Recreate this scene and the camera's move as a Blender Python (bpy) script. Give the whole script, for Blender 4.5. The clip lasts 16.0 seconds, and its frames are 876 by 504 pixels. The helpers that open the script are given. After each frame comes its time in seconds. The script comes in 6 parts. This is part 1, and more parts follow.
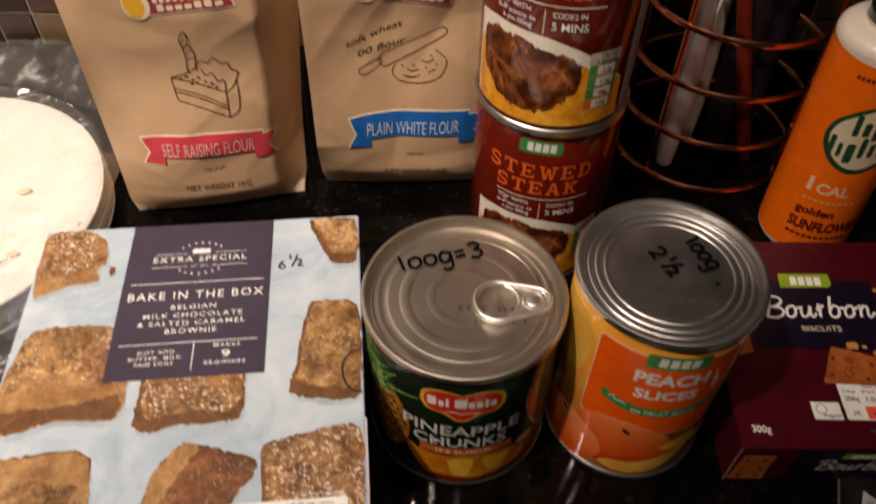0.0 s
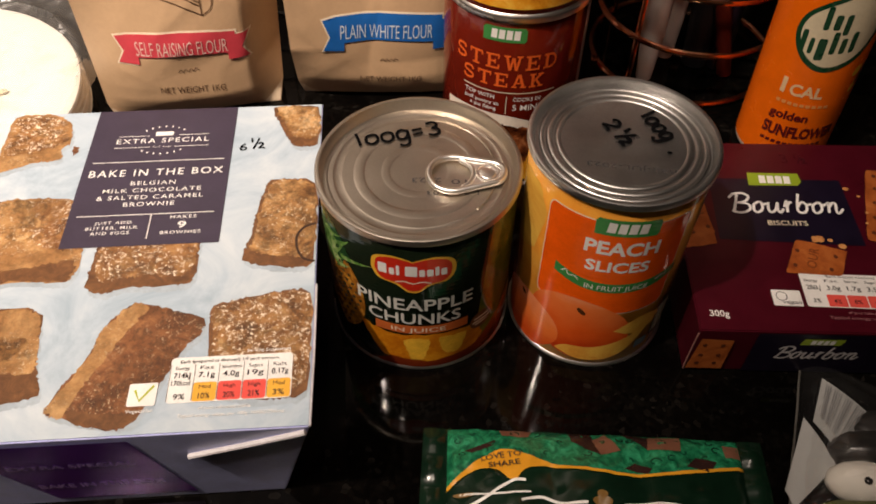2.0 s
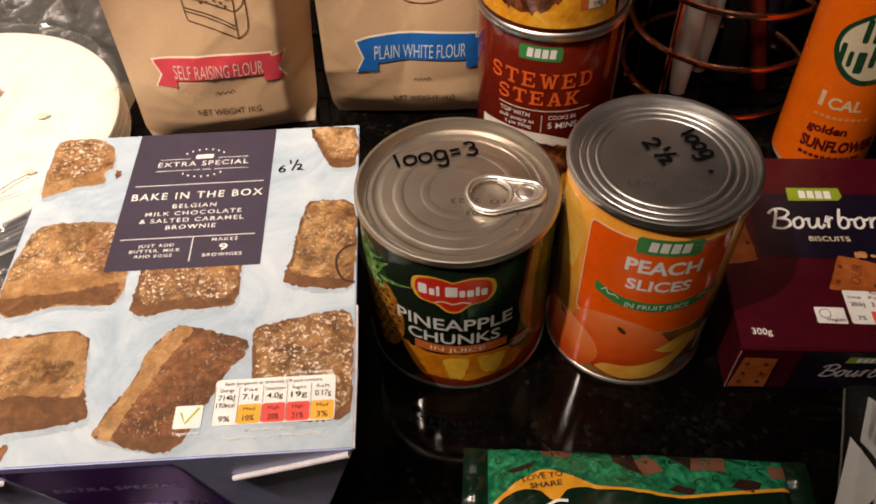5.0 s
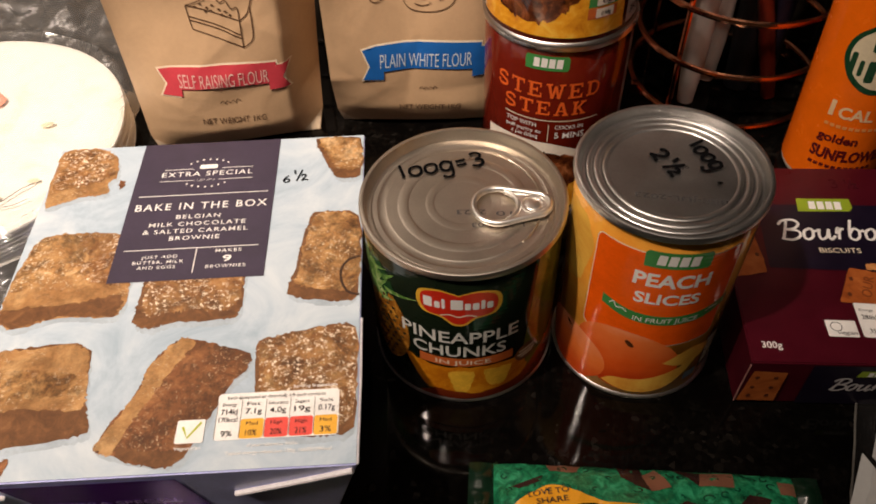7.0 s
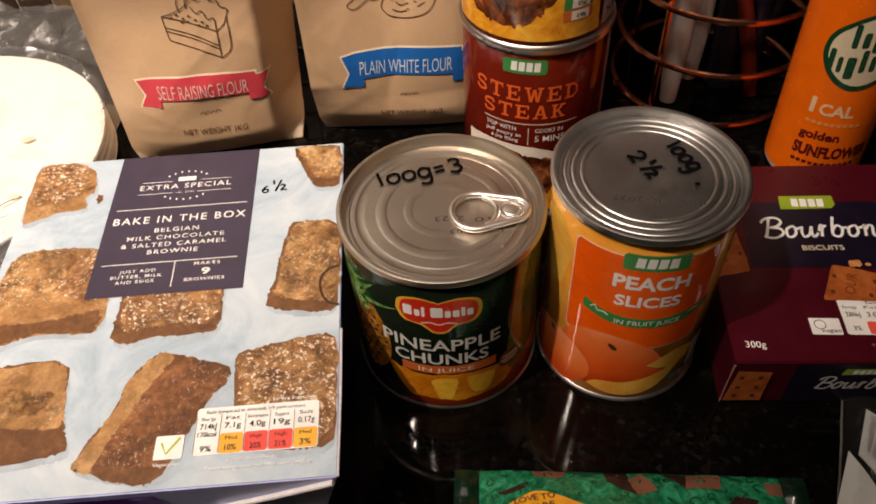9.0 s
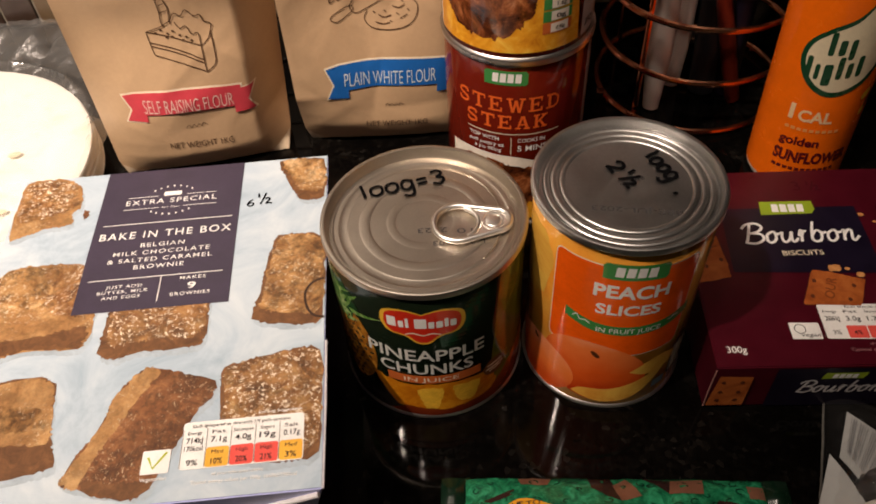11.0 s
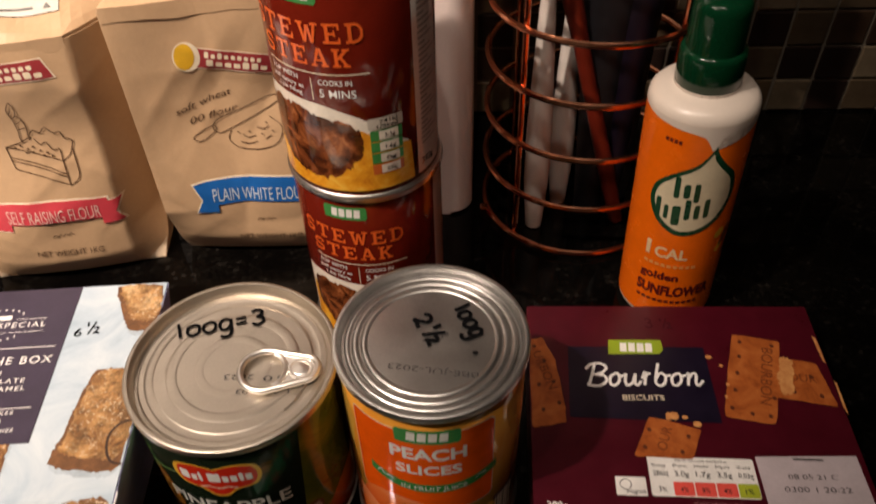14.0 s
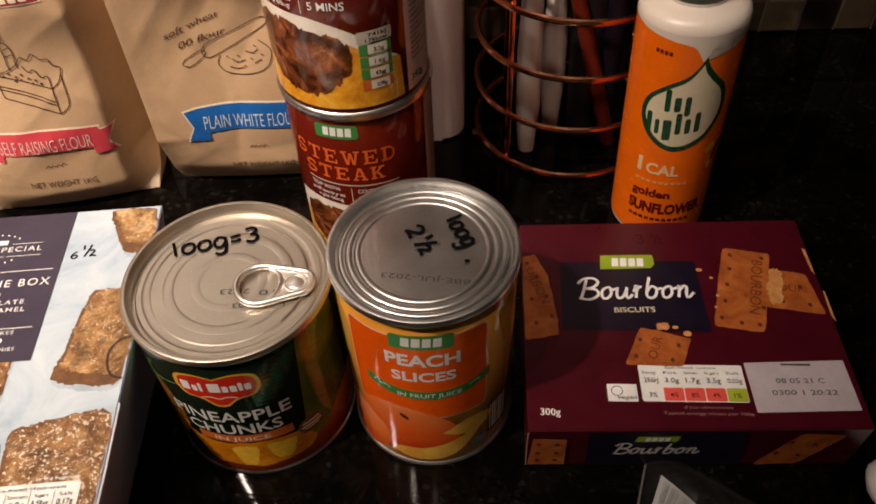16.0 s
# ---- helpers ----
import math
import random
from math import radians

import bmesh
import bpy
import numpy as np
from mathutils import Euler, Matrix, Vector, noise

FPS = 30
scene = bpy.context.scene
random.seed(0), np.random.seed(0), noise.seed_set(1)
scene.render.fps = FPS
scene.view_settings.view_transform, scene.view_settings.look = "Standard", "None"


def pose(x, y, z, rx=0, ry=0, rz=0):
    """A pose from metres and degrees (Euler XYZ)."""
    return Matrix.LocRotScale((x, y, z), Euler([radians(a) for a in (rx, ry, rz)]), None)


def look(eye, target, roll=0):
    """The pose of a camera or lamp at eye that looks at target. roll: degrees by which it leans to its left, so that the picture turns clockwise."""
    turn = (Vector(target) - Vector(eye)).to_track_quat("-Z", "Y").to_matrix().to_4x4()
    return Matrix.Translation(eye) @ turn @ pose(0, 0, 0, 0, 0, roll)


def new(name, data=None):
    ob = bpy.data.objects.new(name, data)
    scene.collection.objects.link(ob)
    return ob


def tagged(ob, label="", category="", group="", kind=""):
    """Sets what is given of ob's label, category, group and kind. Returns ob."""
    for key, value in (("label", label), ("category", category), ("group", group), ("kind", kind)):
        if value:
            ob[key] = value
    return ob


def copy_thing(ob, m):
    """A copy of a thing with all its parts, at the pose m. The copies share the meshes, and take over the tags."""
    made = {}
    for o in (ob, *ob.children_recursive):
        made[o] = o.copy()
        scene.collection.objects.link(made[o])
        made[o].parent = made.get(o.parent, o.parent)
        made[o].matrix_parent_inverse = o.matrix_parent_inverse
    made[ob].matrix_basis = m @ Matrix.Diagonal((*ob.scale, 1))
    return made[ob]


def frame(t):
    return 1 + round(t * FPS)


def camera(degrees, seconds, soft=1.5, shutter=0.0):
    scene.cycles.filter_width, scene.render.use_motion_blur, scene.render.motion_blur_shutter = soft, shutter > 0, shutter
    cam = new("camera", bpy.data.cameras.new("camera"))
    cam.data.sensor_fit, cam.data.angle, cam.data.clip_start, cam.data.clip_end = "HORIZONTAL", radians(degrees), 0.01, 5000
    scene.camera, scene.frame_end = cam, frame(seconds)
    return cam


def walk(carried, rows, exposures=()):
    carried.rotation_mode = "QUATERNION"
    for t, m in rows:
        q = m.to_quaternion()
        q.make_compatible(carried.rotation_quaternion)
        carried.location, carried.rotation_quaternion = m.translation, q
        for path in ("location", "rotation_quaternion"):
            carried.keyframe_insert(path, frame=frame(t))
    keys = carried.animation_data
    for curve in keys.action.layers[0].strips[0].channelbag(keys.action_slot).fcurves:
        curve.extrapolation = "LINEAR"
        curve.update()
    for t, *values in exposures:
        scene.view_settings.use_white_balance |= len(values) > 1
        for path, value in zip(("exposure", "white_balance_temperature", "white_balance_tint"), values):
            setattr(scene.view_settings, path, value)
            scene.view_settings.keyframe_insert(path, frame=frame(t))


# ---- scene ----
from mathutils import geometry

cam = camera(58.0, 16.0, soft=1.8, shutter=0.45)
PATH = [
    (0, (0.0031, 0.0361, 0.3473), (0.0012, 0.3632, -0.0309), 1.34),
    (0.5, (0.0159, 0.0111, 0.3250), (0.0127, 0.3342, -0.0566), 2.09),
    (1, (0.0240, 0.0013, 0.3158), (0.0187, 0.3202, -0.0693), 1.93),
    (1.5, (0.0293, -0.0027, 0.3190), (0.0213, 0.3163, -0.0659), 1.50),
    (2, (0.0303, 0.0014, 0.3177), (0.0185, 0.3212, -0.0664), 0.67),
    (2.5, (0.0304, 0.0025, 0.3198), (0.0149, 0.3239, -0.0630), -0.16),
    (3, (0.0293, 0.0025, 0.3198), (0.0099, 0.3250, -0.0618), -0.80),
    (3.5, (0.0273, 0.0026, 0.3209), (0.0058, 0.3255, -0.0602), -1.12),
    (4, (0.0273, 0.0026, 0.3219), (0.0039, 0.3260, -0.0587), -1.43),
    (6.5, (0.0178, 0.0066, 0.3179), (-0.0135, 0.3331, -0.0595), -2.19),
    (7, (0.0241, 0.0078, 0.3197), (-0.0074, 0.3346, -0.0573), -2.29),
    (7.5, (0.0282, 0.0086, 0.3164), (-0.0031, 0.3358, -0.0604), -2.48),
    (8, (0.0313, 0.0097, 0.3163), (0.0000, 0.3376, -0.0599), -2.78),
    (8.5, (0.0303, 0.0098, 0.3184), (0.0003, 0.3378, -0.0578), -3.16),
    (9, (0.0314, 0.0109, 0.3194), (0.0014, 0.3390, -0.0567), -3.46),
    (11.3, (0.0389, 0.0112, 0.3264), (0.0125, 0.3418, -0.0478), -3.80),
    (11.5, (0.0433, 0.0115, 0.3326), (0.0187, 0.3446, -0.0395), -3.46),
    (12, (0.0679, 0.0300, 0.3498), (0.0450, 0.3719, -0.0144), -2.78),
    (12.5, (0.0891, 0.0535, 0.3617), (0.0680, 0.4053, 0.0070), -1.38),
    (13, (0.0964, 0.0617, 0.3590), (0.0737, 0.4189, 0.0098), -1.36),
    (13.5, (0.1004, 0.0615, 0.3547), (0.0752, 0.4184, 0.0054), -1.68),
    (14, (0.1126, 0.0465, 0.3445), (0.0856, 0.4001, -0.0079), -1.92),
    (14.5, (0.1145, 0.0347, 0.3377), (0.0876, 0.3774, -0.0254), -2.31),
    (15, (0.1155, 0.0305, 0.3368), (0.0887, 0.3688, -0.0304), -2.64),
    (15.5, (0.1154, 0.0314, 0.3357), (0.0896, 0.3667, -0.0344), -2.86),
    (16, (0.1154, 0.0335, 0.3356), (0.0902, 0.3645, -0.0383), -2.99),
]
EXPOSURE = [(0.0, -0.32), (0.5, -0.28), (1.0, -0.10), (2.0, 0.0), (4.0, 0.03), (7.0, -0.04), (9.0, 0.02), (11.5, 0.0), (12.5, 0.08), (16.0, 0.12)]
walk(cam, [(t, look(eye, target, roll)) for t, eye, target, roll in PATH], EXPOSURE)

# ---------------------------------------------------------------- light
world = bpy.data.worlds.new("room_air")
world.use_nodes = True
world.node_tree.nodes["Background"].inputs["Color"].default_value = (1.0, 0.75, 0.5, 1)
world.node_tree.nodes["Background"].inputs["Strength"].default_value = 0.02
scene.world = world


def spot(place, target, watts, cone, blend, size):
    lamp = bpy.data.lights.new("ceiling_spot", "SPOT")
    lamp.energy, lamp.spot_size, lamp.spot_blend, lamp.shadow_soft_size = watts, radians(cone), blend, size
    lamp.color = (1.0, 0.81, 0.675)
    ob = new("ceiling_spot", lamp)
    ob.matrix_world = look(place, target)
    return ob


spot((-0.61, -0.20, 1.46), (-0.38, 0.50, 0.20), 174.0, 55, 1.0, 0.022)
spot((-0.95, -0.20, 1.46), (-0.42, 0.50, 0.20), 34.0, 60, 1.0, 0.022)
spot((-0.27, -0.20, 1.46), (-0.34, 0.50, 0.20), 20.0, 60, 1.0, 0.022)
spot((0.07, -0.20, 1.46), (0.02, 0.26, 0.06), 16.0, 40, 1.0, 0.022)


# ---------------------------------------------------------------- materials
def nodes_of(m):
    m.use_nodes = True
    t = m.node_tree
    return t, t.nodes, t.links, t.nodes["Principled BSDF"]


def ramp(n, stops, constant=False):
    r = n.new("ShaderNodeValToRGB")
    r.color_ramp.interpolation = "CONSTANT" if constant else "LINEAR"
    e = r.color_ramp.elements
    while len(e) < len(stops):
        e.new(0.5)
    for el, (p, c) in zip(e, stops):
        el.position, el.color = p, (*c, 1)
    return r


def coords(n, l, scale):
    tc = n.new("ShaderNodeTexCoord")
    mp = n.new("ShaderNodeMapping")
    mp.inputs["Scale"].default_value = (scale,) * 3 if not isinstance(scale, tuple) else scale
    l.new(tc.outputs["Object"], mp.inputs["Vector"])
    return mp


def noise_tex(n, l, vec, scale, detail=4.0, rough=0.6):
    x = n.new("ShaderNodeTexNoise")
    x.inputs["Scale"].default_value, x.inputs["Detail"].default_value, x.inputs["Roughness"].default_value = scale, detail, rough
    l.new(vec.outputs["Vector"], x.inputs["Vector"])
    return x


def bump(n, l, b, height, strength, dist):
    u = n.new("ShaderNodeBump")
    u.inputs["Strength"].default_value, u.inputs["Distance"].default_value = strength, dist
    l.new(height, u.inputs["Height"])
    l.new(u.outputs["Normal"], b.inputs["Normal"])
    return u


def surface(name, colour, rough=0.45, vary=0.18, scale=60.0, metal=0.0, relief=0.15, grain=700.0, coat=0.0, dist=0.0002):
    """A surface of one colour with blotches, fine grain and a little relief."""
    m = bpy.data.materials.new(name)
    t, n, l, b = nodes_of(m)
    vec = coords(n, l, 1.0)
    big, fine = noise_tex(n, l, vec, scale, 3), noise_tex(n, l, vec, grain, 2)
    mixed = n.new("ShaderNodeMath")
    mixed.operation = "MULTIPLY_ADD"
    l.new(fine.outputs["Fac"], mixed.inputs[0])
    mixed.inputs[1].default_value = 0.4
    l.new(big.outputs["Fac"], mixed.inputs[2])
    dark, light = [max(0, c * (1 - vary)) for c in colour], [min(1, c * (1 + vary)) for c in colour]
    r = ramp(n, [(0.45, dark), (0.95, light)])
    l.new(mixed.outputs[0], r.inputs["Fac"])
    l.new(r.outputs["Color"], b.inputs["Base Color"])
    b.inputs["Metallic"].default_value = metal
    rr = n.new("ShaderNodeMapRange")
    rr.inputs["To Min"].default_value, rr.inputs["To Max"].default_value = max(0.02, rough * 0.8), min(1, rough * 1.2)
    l.new(big.outputs["Fac"], rr.inputs["Value"])
    l.new(rr.outputs["Result"], b.inputs["Roughness"])
    if relief:
        bump(n, l, b, fine.outputs["Fac"], relief, dist)
    b.inputs["Coat Weight"].default_value, b.inputs["Coat Roughness"].default_value = coat, 0.08
    return m


def ink(name, colour, rough=0.38, vary=0.1, coat=0.0):
    return surface(name, colour, rough, vary, 90.0, 0.0, 0.06 if rough > 0.1 else 0.012, 900.0, coat)


def granite():
    m = bpy.data.materials.new("black_speckled_worktop")
    t, n, l, b = nodes_of(m)
    vec = coords(n, l, 1.0)
    big = noise_tex(n, l, vec, 26, 5)
    cells = n.new("ShaderNodeTexVoronoi")
    cells.inputs["Scale"].default_value = 420
    l.new(vec.outputs["Vector"], cells.inputs["Vector"])
    pick = n.new("ShaderNodeSeparateColor")
    l.new(cells.outputs["Color"], pick.inputs["Color"])
    flecks = ramp(n, [(0.0, (0.0016, 0.0013, 0.0011)), (0.60, (0.0030, 0.0025, 0.0021)), (0.85, (0.0042, 0.0036, 0.0029)), (0.95, (0.0064, 0.0055, 0.0046)), (0.99, (0.012, 0.0105, 0.009))])
    l.new(pick.outputs["Red"], flecks.inputs["Fac"])
    mix = n.new("ShaderNodeMix")
    mix.data_type = "RGBA"
    soft = ramp(n, [(0.4, (0, 0, 0)), (0.62, (1, 1, 1))])
    l.new(big.outputs["Fac"], soft.inputs["Fac"])
    l.new(soft.outputs["Color"], mix.inputs["Factor"])
    mix.inputs["A"].default_value = (0.0012, 0.001, 0.0009, 1)
    l.new(flecks.outputs["Color"], mix.inputs["B"])
    l.new(mix.outputs["Result"], b.inputs["Base Color"])
    smear = noise_tex(n, l, vec, 12, 6, 0.7)
    rr = n.new("ShaderNodeMapRange")
    rr.inputs["From Min"].default_value, rr.inputs["From Max"].default_value = 0.3, 0.75
    rr.inputs["To Min"].default_value, rr.inputs["To Max"].default_value = 0.03, 0.10
    l.new(smear.outputs["Fac"], rr.inputs["Value"])
    l.new(rr.outputs["Result"], b.inputs["Roughness"])
    b.inputs["Specular IOR Level"].default_value = 0.15
    bump(n, l, b, noise_tex(n, l, vec, 55, 2).outputs["Fac"], 0.06, 0.0006)
    return m


def photo(name, stops, scale, sparkle=None, rough=0.42, stretch=1.0, crumb=0.0):
    """Printed food picture: mottling in several colours, dark crumb and sugar specks."""
    m = bpy.data.materials.new(name)
    t, n, l, b = nodes_of(m)
    vec = coords(n, l, (1.0, stretch, 1.0))
    base = noise_tex(n, l, vec, scale, 8, 0.68)
    base.inputs["Distortion"].default_value = 0.7
    r = ramp(n, stops)
    l.new(base.outputs["Fac"], r.inputs["Fac"])
    out = r.outputs["Color"]
    if crumb:
        pits = noise_tex(n, l, vec, 210, 5, 0.75)
        dark = ramp(n, [(0.40, (1 - crumb,) * 3), (0.56, (1.15, 1.15, 1.15))])
        l.new(pits.outputs["Fac"], dark.inputs["Fac"])
        wide = noise_tex(n, l, vec, 28, 2)
        shade = ramp(n, [(0.36, (1 - 0.6 * crumb,) * 3), (0.6, (1.1, 1.1, 1.1))])
        l.new(wide.outputs["Fac"], shade.inputs["Fac"])
        for k in (dark, shade):
            mul = n.new("ShaderNodeMix")
            mul.data_type, mul.blend_type = "RGBA", "MULTIPLY"
            mul.inputs["Factor"].default_value = 1.0
            l.new(out, mul.inputs["A"])
            l.new(k.outputs["Color"], mul.inputs["B"])
            out = mul.outputs["Result"]
    if sparkle:
        v = noise_tex(n, l, vec, sparkle[0], 3, 0.8)
        dense = sparkle[2] if len(sparkle) > 2 else 0.0
        cut = ramp(n, [(0.57 - dense * 0.4, (0, 0, 0)), (0.66 - dense * 0.4, (1, 1, 1))])
        l.new(v.outputs["Fac"], cut.inputs["Fac"])
        patch = ramp(n, [(0.44 - dense, (0, 0, 0)), (0.60 - dense, (1, 1, 1))])
        l.new(noise_tex(n, l, vec, 42, 4).outputs["Fac"], patch.inputs["Fac"])
        mul = n.new("ShaderNodeMath")
        mul.operation = "MULTIPLY"
        l.new(cut.outputs["Color"], mul.inputs[0])
        l.new(patch.outputs["Color"], mul.inputs[1])
        mix = n.new("ShaderNodeMix")
        mix.data_type = "RGBA"
        l.new(mul.outputs[0], mix.inputs["Factor"])
        l.new(out, mix.inputs["A"])
        mix.inputs["B"].default_value = (*sparkle[1], 1)
        out = mix.outputs["Result"]
    l.new(out, b.inputs["Base Color"])
    b.inputs["Roughness"].default_value = rough
    return m


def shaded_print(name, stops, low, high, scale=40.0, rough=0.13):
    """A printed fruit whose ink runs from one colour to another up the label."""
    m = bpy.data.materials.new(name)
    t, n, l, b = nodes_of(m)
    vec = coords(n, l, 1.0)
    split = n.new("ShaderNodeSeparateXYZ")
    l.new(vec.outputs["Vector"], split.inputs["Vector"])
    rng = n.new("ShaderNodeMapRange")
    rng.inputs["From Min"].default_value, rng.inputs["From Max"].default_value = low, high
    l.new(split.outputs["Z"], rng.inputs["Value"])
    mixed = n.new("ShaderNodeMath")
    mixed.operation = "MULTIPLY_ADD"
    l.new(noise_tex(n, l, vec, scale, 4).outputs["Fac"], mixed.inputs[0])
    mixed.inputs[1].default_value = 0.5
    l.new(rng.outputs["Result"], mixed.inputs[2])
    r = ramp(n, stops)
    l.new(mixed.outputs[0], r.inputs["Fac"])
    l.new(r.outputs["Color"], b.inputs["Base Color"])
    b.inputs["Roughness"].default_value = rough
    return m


def clear_film(name, gloss=0.10, rough=0.06, wrinkle=90.0, strength=0.6, haze=0.05):
    m = bpy.data.materials.new(name)
    t, n, l, b = nodes_of(m)
    n.remove(b)
    out = n["Material Output"]
    vec = coords(n, l, 1.0)
    tr, gl, mx = n.new("ShaderNodeBsdfTransparent"), n.new("ShaderNodeBsdfGlossy"), n.new("ShaderNodeMixShader")
    tr.inputs["Color"].default_value = (0.95, 0.95, 0.94, 1)
    gl.inputs["Roughness"].default_value = rough
    u = n.new("ShaderNodeBump")
    u.inputs["Strength"].default_value, u.inputs["Distance"].default_value = strength, 0.002
    l.new(noise_tex(n, l, vec, wrinkle, 3, 0.5).outputs["Fac"], u.inputs["Height"])
    l.new(u.outputs["Normal"], gl.inputs["Normal"])
    mx.inputs["Fac"].default_value = gloss
    l.new(tr.outputs[0], mx.inputs[1])
    l.new(gl.outputs[0], mx.inputs[2])
    df, hz = n.new("ShaderNodeBsdfDiffuse"), n.new("ShaderNodeMixShader")
    df.inputs["Color"].default_value = (0.75, 0.75, 0.73, 1)
    hz.inputs["Fac"].default_value = haze
    l.new(mx.outputs[0], hz.inputs[1])
    l.new(df.outputs[0], hz.inputs[2])
    l.new(hz.outputs[0], out.inputs["Surface"])
    return m


def random_tiles(name, island):
    m = bpy.data.materials.new(name)
    t, n, l, b = nodes_of(m)
    src = n.new("ShaderNodeNewGeometry").outputs["Random Per Island"] if island else n.new("ShaderNodeObjectInfo").outputs["Random"]
    r = ramp(n, [(0.0, (0.027, 0.015, 0.011)), (0.25, (0.063, 0.036, 0.021)), (0.45, (0.105, 0.074, 0.044)), (0.62, (0.040, 0.023, 0.015)), (0.76, (0.212, 0.164, 0.105)), (0.88, (0.126, 0.084, 0.046))], True)
    l.new(src, r.inputs["Fac"])
    vec = coords(n, l, 1.0)
    cloud = noise_tex(n, l, vec, 120, 5)
    mix = n.new("ShaderNodeMix")
    mix.data_type, mix.blend_type = "RGBA", "MULTIPLY"
    mix.inputs["Factor"].default_value = 0.6
    l.new(r.outputs["Color"], mix.inputs["A"])
    shade = ramp(n, [(0.3, (0.55, 0.5, 0.45)), (0.7, (1, 1, 1))])
    l.new(cloud.outputs["Fac"], shade.inputs["Fac"])
    l.new(shade.outputs["Color"], mix.inputs["B"])
    l.new(mix.outputs["Result"], b.inputs["Base Color"])
    b.inputs["Roughness"].default_value = 0.42
    bump(n, l, b, cloud.outputs["Fac"], 0.2, 0.0005)
    return m


WALL_PAINT = surface("warm_wall_paint", (0.74, 0.70, 0.62), 0.7, 0.06, 4, 0, 0.2, 300)
CEILING_PAINT = surface("ceiling_paint", (0.78, 0.74, 0.68), 0.8, 0.04, 4, 0, 0.2, 300)
FLOOR_BOARD = surface("dark_floor", (0.16, 0.11, 0.07), 0.5, 0.2, 6, 0, 0.2, 300)
GRANITE = granite()
GROUT = surface("pale_grout", (0.20, 0.17, 0.13), 0.8, 0.12, 80)
TILE_ONE, TILE_MANY = random_tiles("mosaic_tile_glaze", False), random_tiles("mosaic_tile_glaze_far", True)
LID_STEEL = surface("easy_open_lid_steel", (0.54, 0.49, 0.42), 0.36, 0.10, 34, 1.0, 0.05, 900)
DULL_TIN = surface("dull_tinplate_lid", (0.65, 0.64, 0.62), 0.34, 0.14, 40, 1.0, 0.05, 900)
TIN_STEEL = surface("tinplate", (0.60, 0.595, 0.59), 0.28, 0.08, 40, 1.0, 0.03, 1500)
RIM_STEEL = surface("bright_rolled_rim", (0.46, 0.43, 0.40), 0.36, 0.08, 60, 1.0, 0.03, 1500)
MARKER = surface("black_marker", (0.003, 0.003, 0.0035), 0.6, 0.1, 200)
MARKER.node_tree.nodes["Principled BSDF"].inputs["Specular IOR Level"].default_value = 0.03
GREY_INK = surface("grey_dot_print", (0.16, 0.15, 0.14), 0.6, 0.2, 400)
LID_INK = surface("dark_dot_print", (0.045, 0.04, 0.04), 0.7, 0.2, 400)
WHITE = ink("white_print", (0.80, 0.79, 0.76))
CREAM = ink("cream_print", (0.80, 0.70, 0.52))
TAG_LIME = ink("lime_tag", (0.26, 0.36, 0.02))
TRAFFIC_RED, TRAFFIC_AMBER, TRAFFIC_GREEN = ink("red_box", (0.75, 0.09, 0.07)), ink("amber_box", (0.80, 0.42, 0.05)), ink("green_box", (0.38, 0.45, 0.03))
BLACK_PRINT = ink("black_print", (0.02, 0.018, 0.02))
CAN_WHITE, CAN_CREAM, CAN_BLACK = ink("glossy_white_print", (0.80, 0.79, 0.76), 0.06), ink("glossy_cream_print", (0.80, 0.70, 0.52), 0.06), ink("glossy_black_print", (0.012, 0.008, 0.007), 0.06)
CAN_GREEN = ink("glossy_green_tag", (0.05, 0.24, 0.06), 0.06)


# ---------------------------------------------------------------- mesh helpers
def part(name, bm, material, parent, label="", smooth=False):
    bmesh.ops.recalc_face_normals(bm, faces=bm.faces[:])
    me = bpy.data.meshes.new(name)
    bm.to_mesh(me)
    bm.free()
    me.materials.append(material)
    if smooth:
        for p in me.polygons:
            p.use_smooth = True
        me.set_sharp_from_angle(angle=radians(40))
    ob = new(name, me)
    ob.parent = parent
    if label:
        ob["label"] = label
    return ob


def thing(name, m, label, category, group=""):
    ob = new(name)
    ob.empty_display_size = 0.02
    ob.matrix_world = m
    return tagged(ob, label, category, group)


def solid(name, bm, material, label, category, kind="", smooth=False):
    return tagged(part(name, bm, material, None, "", smooth), label, category, "", kind)


def block(x0, x1, y0, y1, z0, z1, bevel=0.0, seg=2, bm=None):
    bm = bm or bmesh.new()
    r = bmesh.ops.create_cube(bm, size=1.0)
    for v in r["verts"]:
        v.co = Vector((x0 + (v.co.x + 0.5) * (x1 - x0), y0 + (v.co.y + 0.5) * (y1 - y0), z0 + (v.co.z + 0.5) * (z1 - z0)))
    if bevel:
        es = list({e for v in r["verts"] for e in v.link_edges})
        bmesh.ops.bevel(bm, geom=es, offset=bevel, segments=seg, affect="EDGES", profile=0.5)
    return bm


